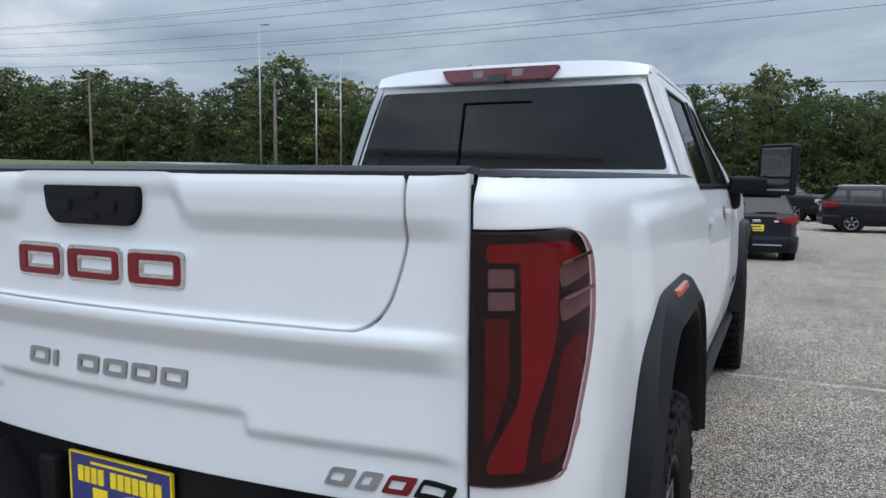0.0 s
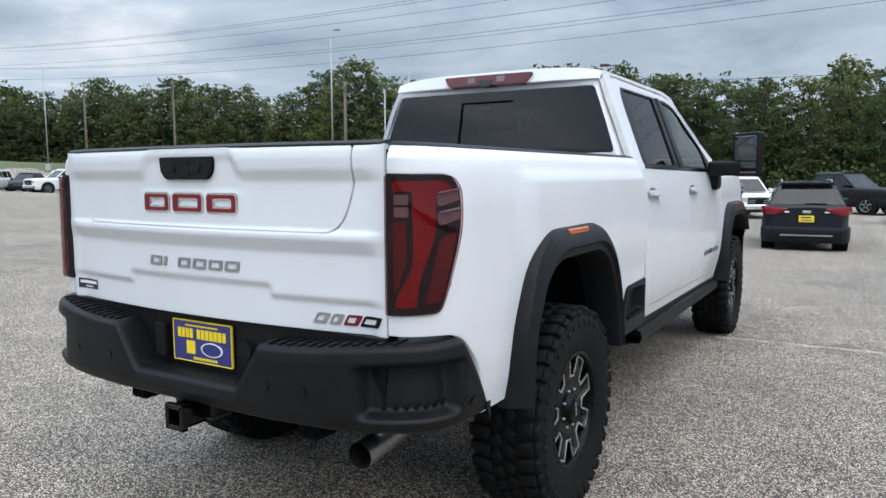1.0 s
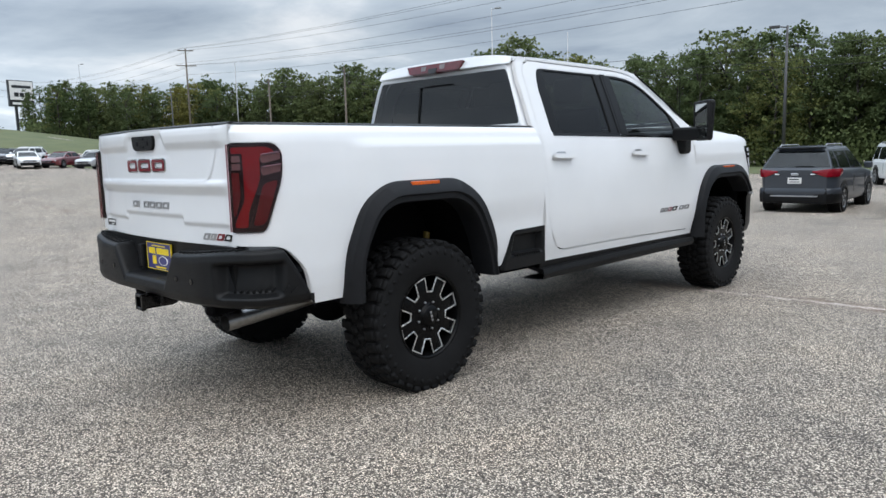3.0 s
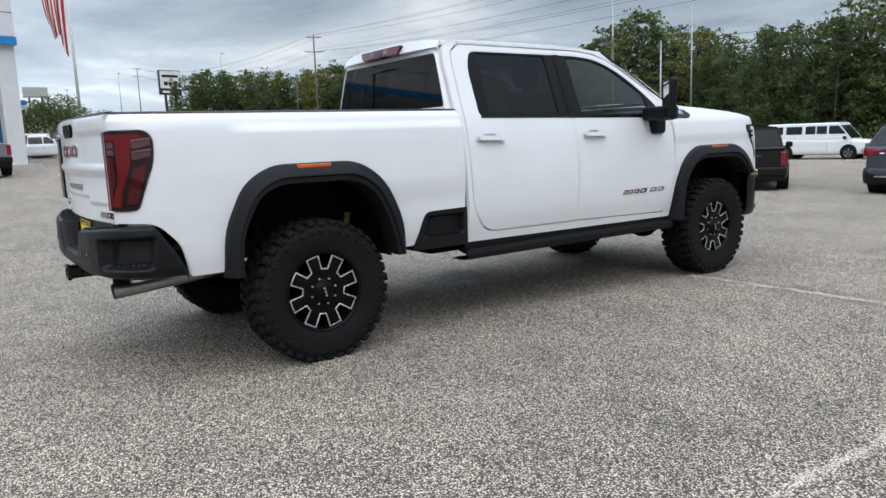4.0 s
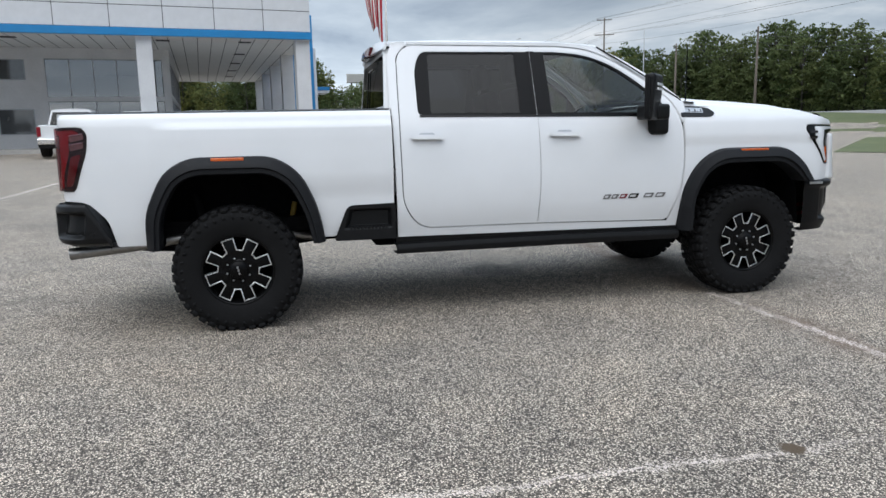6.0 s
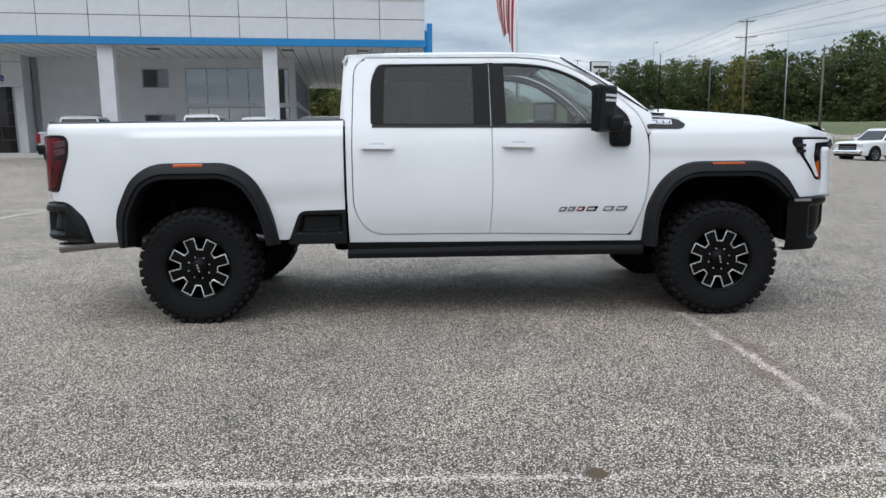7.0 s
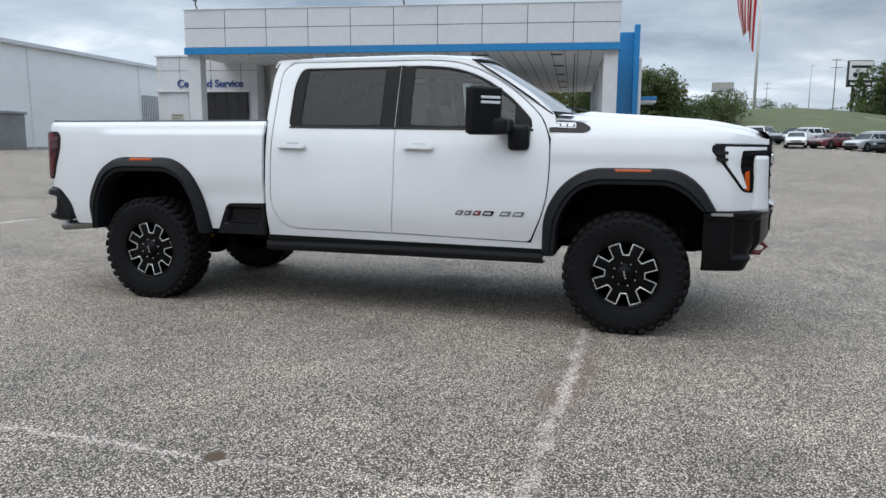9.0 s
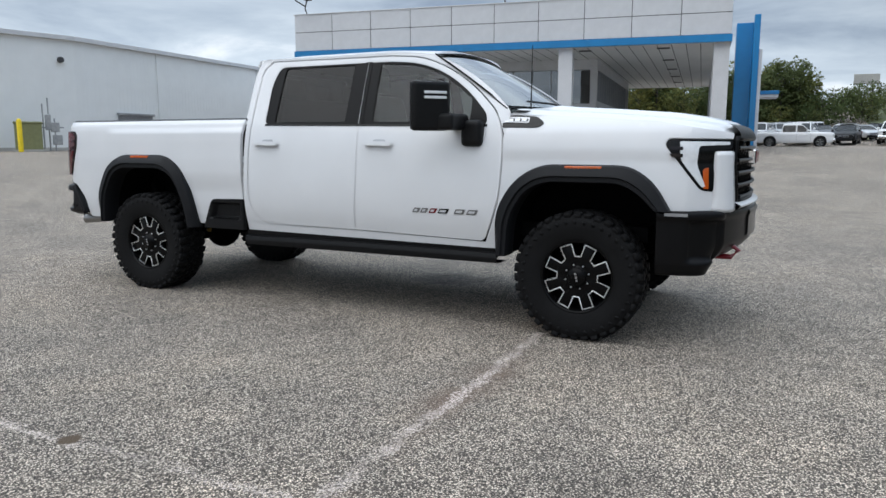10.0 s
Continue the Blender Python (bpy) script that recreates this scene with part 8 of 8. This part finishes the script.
for k in range(13):
    b = bmesh.new()
    grid(b, lambda i, j: flag_at((k + i) / 13, 0.02 + 0.98 * j), 3, 40)
    for f in b.faces:
        f.smooth = True
    part("stripe", b, FLAG_RED if k % 2 == 0 else FLAG_WHITE, fp)
b = bmesh.new()
grid(b, lambda i, j: Vector(flag_at(i * 0.55, j * 0.30)) + Vector((0.05, 0, 0.02)), 10, 12)
part("canton", b, FLAG_BLUE, fp)

SX, SY = -178.0, 47.6
gz = ground_z(SX, SY)
sg = thing("dealer_sign", "tall roadside sign with a white panel on black posts", "sign", Matrix.Translation((SX, SY, gz)) @ Matrix.Rotation(radians(104), 4, "Z"))
b = bmesh.new()
for u in (-1.3, 1.3):
    box(b, (u - 0.22, -0.25, 0), (u + 0.22, 0.25, 14.6 - gz))
box(b, (-1.3, -0.12, 11.4 - gz), (1.3, 0.12, 11.7 - gz))
part("post", b, SIGN_BLACK, sg)
part("cabinet", boxes(((-2.75, -0.4, 14.4 - gz), (2.75, 0.4, 20.2 - gz)), bevel=0.06), SIGN_BLACK, sg)
part("panel", boxes(((-2.6, -0.44, 15.9 - gz), (2.6, 0.44, 20.0 - gz)), bevel=0.04), FLAG_WHITE, sg)
for lo, hi, m_ in (((-2.1, 18.5), (2.1, 19.1), SIGN_BLACK), ((-1.7, 16.6), (-0.7, 17.5), SIGN_BLACK), ((-0.5, 16.6), (0.5, 17.5), SIGN_BLACK), ((0.7, 16.6), (1.7, 17.5), SIGN_BLACK), ((-2.2, 14.85), (2.2, 15.35), FLAG_WHITE)):
    part("sign_bar", boxes(((lo[0], -0.48, lo[1] - gz), (hi[0], 0.48, hi[1] - gz))), m_, sg)


def utility_pole(x, y, h, yaw, label="weathered wooden utility pole with two cross arms"):
    p = thing("utility_pole", label, "utility pole", at_ground(x, y, yaw), group="power line")
    b = bmesh.new()
    tube(b, [(0, 0, -0.2), (0, 0, h * 0.5), (0, 0, h)], [0.21, 0.17, 0.12], 10)
    part("pole", b, WOOD_POLE, p, smooth=True)
    for z, w in ((h - 0.45, 1.35), (h - 3.1, 1.75)):
        part("cross_arm", boxes(((-w, -0.22, z), (w, -0.08, z + 0.14))), WOOD_POLE, p)
        b = bmesh.new()
        for u in (-0.92, -0.55, 0.55, 0.92):
            cyl(b, (u * w, -0.15, z + 0.12), (u * w, -0.15, z + 0.36), 0.06, 0.04, 8)
        for sx in (-1, 1):
            tube(b, [(sx * w * 0.6, -0.1, z), (0, -0.1, z - 0.7)], 0.025, 5)
        part("insulator", b, GALV, p)
    return p


LINE = [(-280, 64, 31.4 - ground_z(-280, 64)), (-121.6, 59.3, 21.4 - ground_z(-121.6, 59.3)), (80, 50, 20.0)]
for (x, y, h), yw in zip(LINE, (-20, -22, 0)):
    utility_pole(x, y, h, yw + 90)
utility_pole(-430, 62, 26, 95)


def wire(name, a, c, sag, r=0.022):
    b = bmesh.new()
    a, c = Vector(a), Vector(c)
    tube(b, [a.lerp(c, k / 20) - Vector((0, 0, sag * 4 * (k / 20) * (1 - k / 20))) for k in range(21)], r, 5)
    return part(name, b, WIRE)


for (x0, y0, h0), (x1, y1, h1) in zip(LINE, LINE[1:]):
    d = Vector((y1 - y0, x0 - x1, 0)).normalized()
    for off, dz in ((-1.2, -0.1), (0.7, -0.1), (1.2, -0.1), (-1.6, -2.75), (1.6, -2.75), (-0.9, -2.75), (0.1, -4.6)):
        a = Vector((x0, y0, ground_z(x0, y0) + h0 + dz)) + d * off
        c = Vector((x1, y1, ground_z(x1, y1) + h1 + dz)) + d * off
        tagged(wire("power_cable", a, c, 4.0 - 0.25 * off, 0.016), "thin black power cable between poles", "cable", group="power cables")
def wood_pole(x, y, h, label="slim weathered wooden pole before the trees"):
    p = thing("wooden_pole", label, "utility pole", at_ground(x, y, 20), group="service poles")
    b = bmesh.new()
    tube(b, [(0, 0, -0.2), (0, 0, h * 0.5), (0, 0, h)], [0.16, 0.14, 0.10], 9)
    part("pole", b, WOOD_POLE, p, smooth=True)
    b = bmesh.new()
    box(b, (-0.06, -0.30, h - 0.5), (0.06, 0.10, h - 0.42))
    cyl(b, (0, -0.30, h - 0.62), (0, -0.30, h - 0.36), 0.16, 0.07, 12)
    part("yard_lamp", b, POLE_DARK, p)
    return p


SERVICE = [(-81.6, 51.0, 10.5), (-68.2, 53.4, 12.0), (-35.1, 43.6, 9.3)]
for q in SERVICE:
    wood_pole(*q)
for dz, s in ((-0.9, 0.6), (-1.7, 0.7), (-2.3, 0.5)):
    for (x0, y0, h0), (x1, y1, h1) in zip([(-121.6, 59.3, 9.5)] + SERVICE, SERVICE + [(60, 50, 8.6)]):
        tagged(wire("service_cable", (x0, y0, ground_z(x0, y0) + h0 + dz), (x1, y1, ground_z(x1, y1) + h1 + dz), s, 0.014), "thin service cable before the trees", "cable", group="power cables")


def lot_lamp(x, y, h, yaw, heads=1, mat=None, label="tall galvanised lot light pole"):
    p = thing("light_pole", label, "light pole", at_ground(x, y, yaw), group="lot light poles")
    b = bmesh.new()
    tube(b, [(0, 0, 0), (0, 0, h)], [0.14, 0.08] if heads else [0.09, 0.06], 10)
    part("pole", b, mat or GALV, p, smooth=True)
    for k in range(heads):
        sx = 1 if k == 0 else -1
        b = bmesh.new()
        tube(b, [(0, 0, h - 0.15), (sx * 0.5, 0, h - 0.05)], 0.05, 6)
        box(b, (sx * 0.5 if sx > 0 else -1.25, -0.22, h - 0.13), (1.25 if sx > 0 else -0.5, 0.22, h + 0.05), 0.03)
        part("lamp_head", b, mat or GALV, p)
    part("pole_base", boxes(((-0.3, -0.3, -0.1), (0.3, 0.3, 0.7)), bevel=0.03), CONCRETE, p)
    return p


lot_lamp(-59.0, 70.8, 20.0 - ground_z(-59.0, 70.8), 20)
lot_lamp(-16.2, 54.5, 10.6, 200, 1, POLE_DARK, "dark lot light pole with a short head")
lot_lamp(-39.2, 54.9, 9.9, 40, 0, GALV, "slim galvanised pole without a lamp")
lot_lamp(-87.5, 49.5, 12.4, 40, 0, GALV, "slim galvanised pole without a lamp")
lot_lamp(-43.1, 65.0, 14.5, 40, 0, GALV, "slim galvanised pole without a lamp")
lot_lamp(-199.5, 68, 27.4 - ground_z(-199.5, 68), 40, 1, GALV, "tall highway light pole")
lot_lamp(-176, 56.4, 11.0, 40, 0, GALV, "slim galvanised highway pole")
lot_lamp(-78.7, 35.9, 9.6, 40, 0, POLE_DARK, "dark slim lot pole")
lot_lamp(-235, 48, 17.0, 10, 1, GALV, "tall highway light pole")

# filling station canopy and hoarding far to the west
can = thing("entrance_canopy", "blue edged white canopy behind the entrance tower", "canopy", Matrix.Translation((-54.1, 2.98, 0)) @ Matrix.Rotation(radians(95), 4, "Z"))
part("canopy_roof", boxes(((-1.95, 0, 4.86), (1.2, 3.0, 5.14)), bevel=0.01), BLUE, can)
part("canopy_underside", boxes(((-1.95, 0.05, 4.66), (1.17, 2.95, 4.86))), PANEL_WHITE, can)
for v in (0.4, 2.4):
    part("canopy_post", boxes(((-1.85, v, 0.2), (-1.6, v + 0.25, 4.66))), PANEL_WHITE, can)
hb = thing("hoarding", "pale roadside hoarding on dark posts", "billboard", Matrix.Translation((-185.0, 19.5, ground_z(-185, 19.5) - 1.0)) @ Matrix.Rotation(radians(100), 4, "Z"))
part("board", boxes(((-2.6, -0.15, 6.6), (2.6, 0.15, 8.8))), CONCRETE, hb)
part("post", boxes(((-1.5, 0.0, 0), (-1.2, 0.3, 6.6)), ((1.2, 0.0, 0), (1.5, 0.3, 6.6)), ((-2.7, -0.9, 6.5), (2.7, 0.2, 6.62))), POLE_DARK, hb)
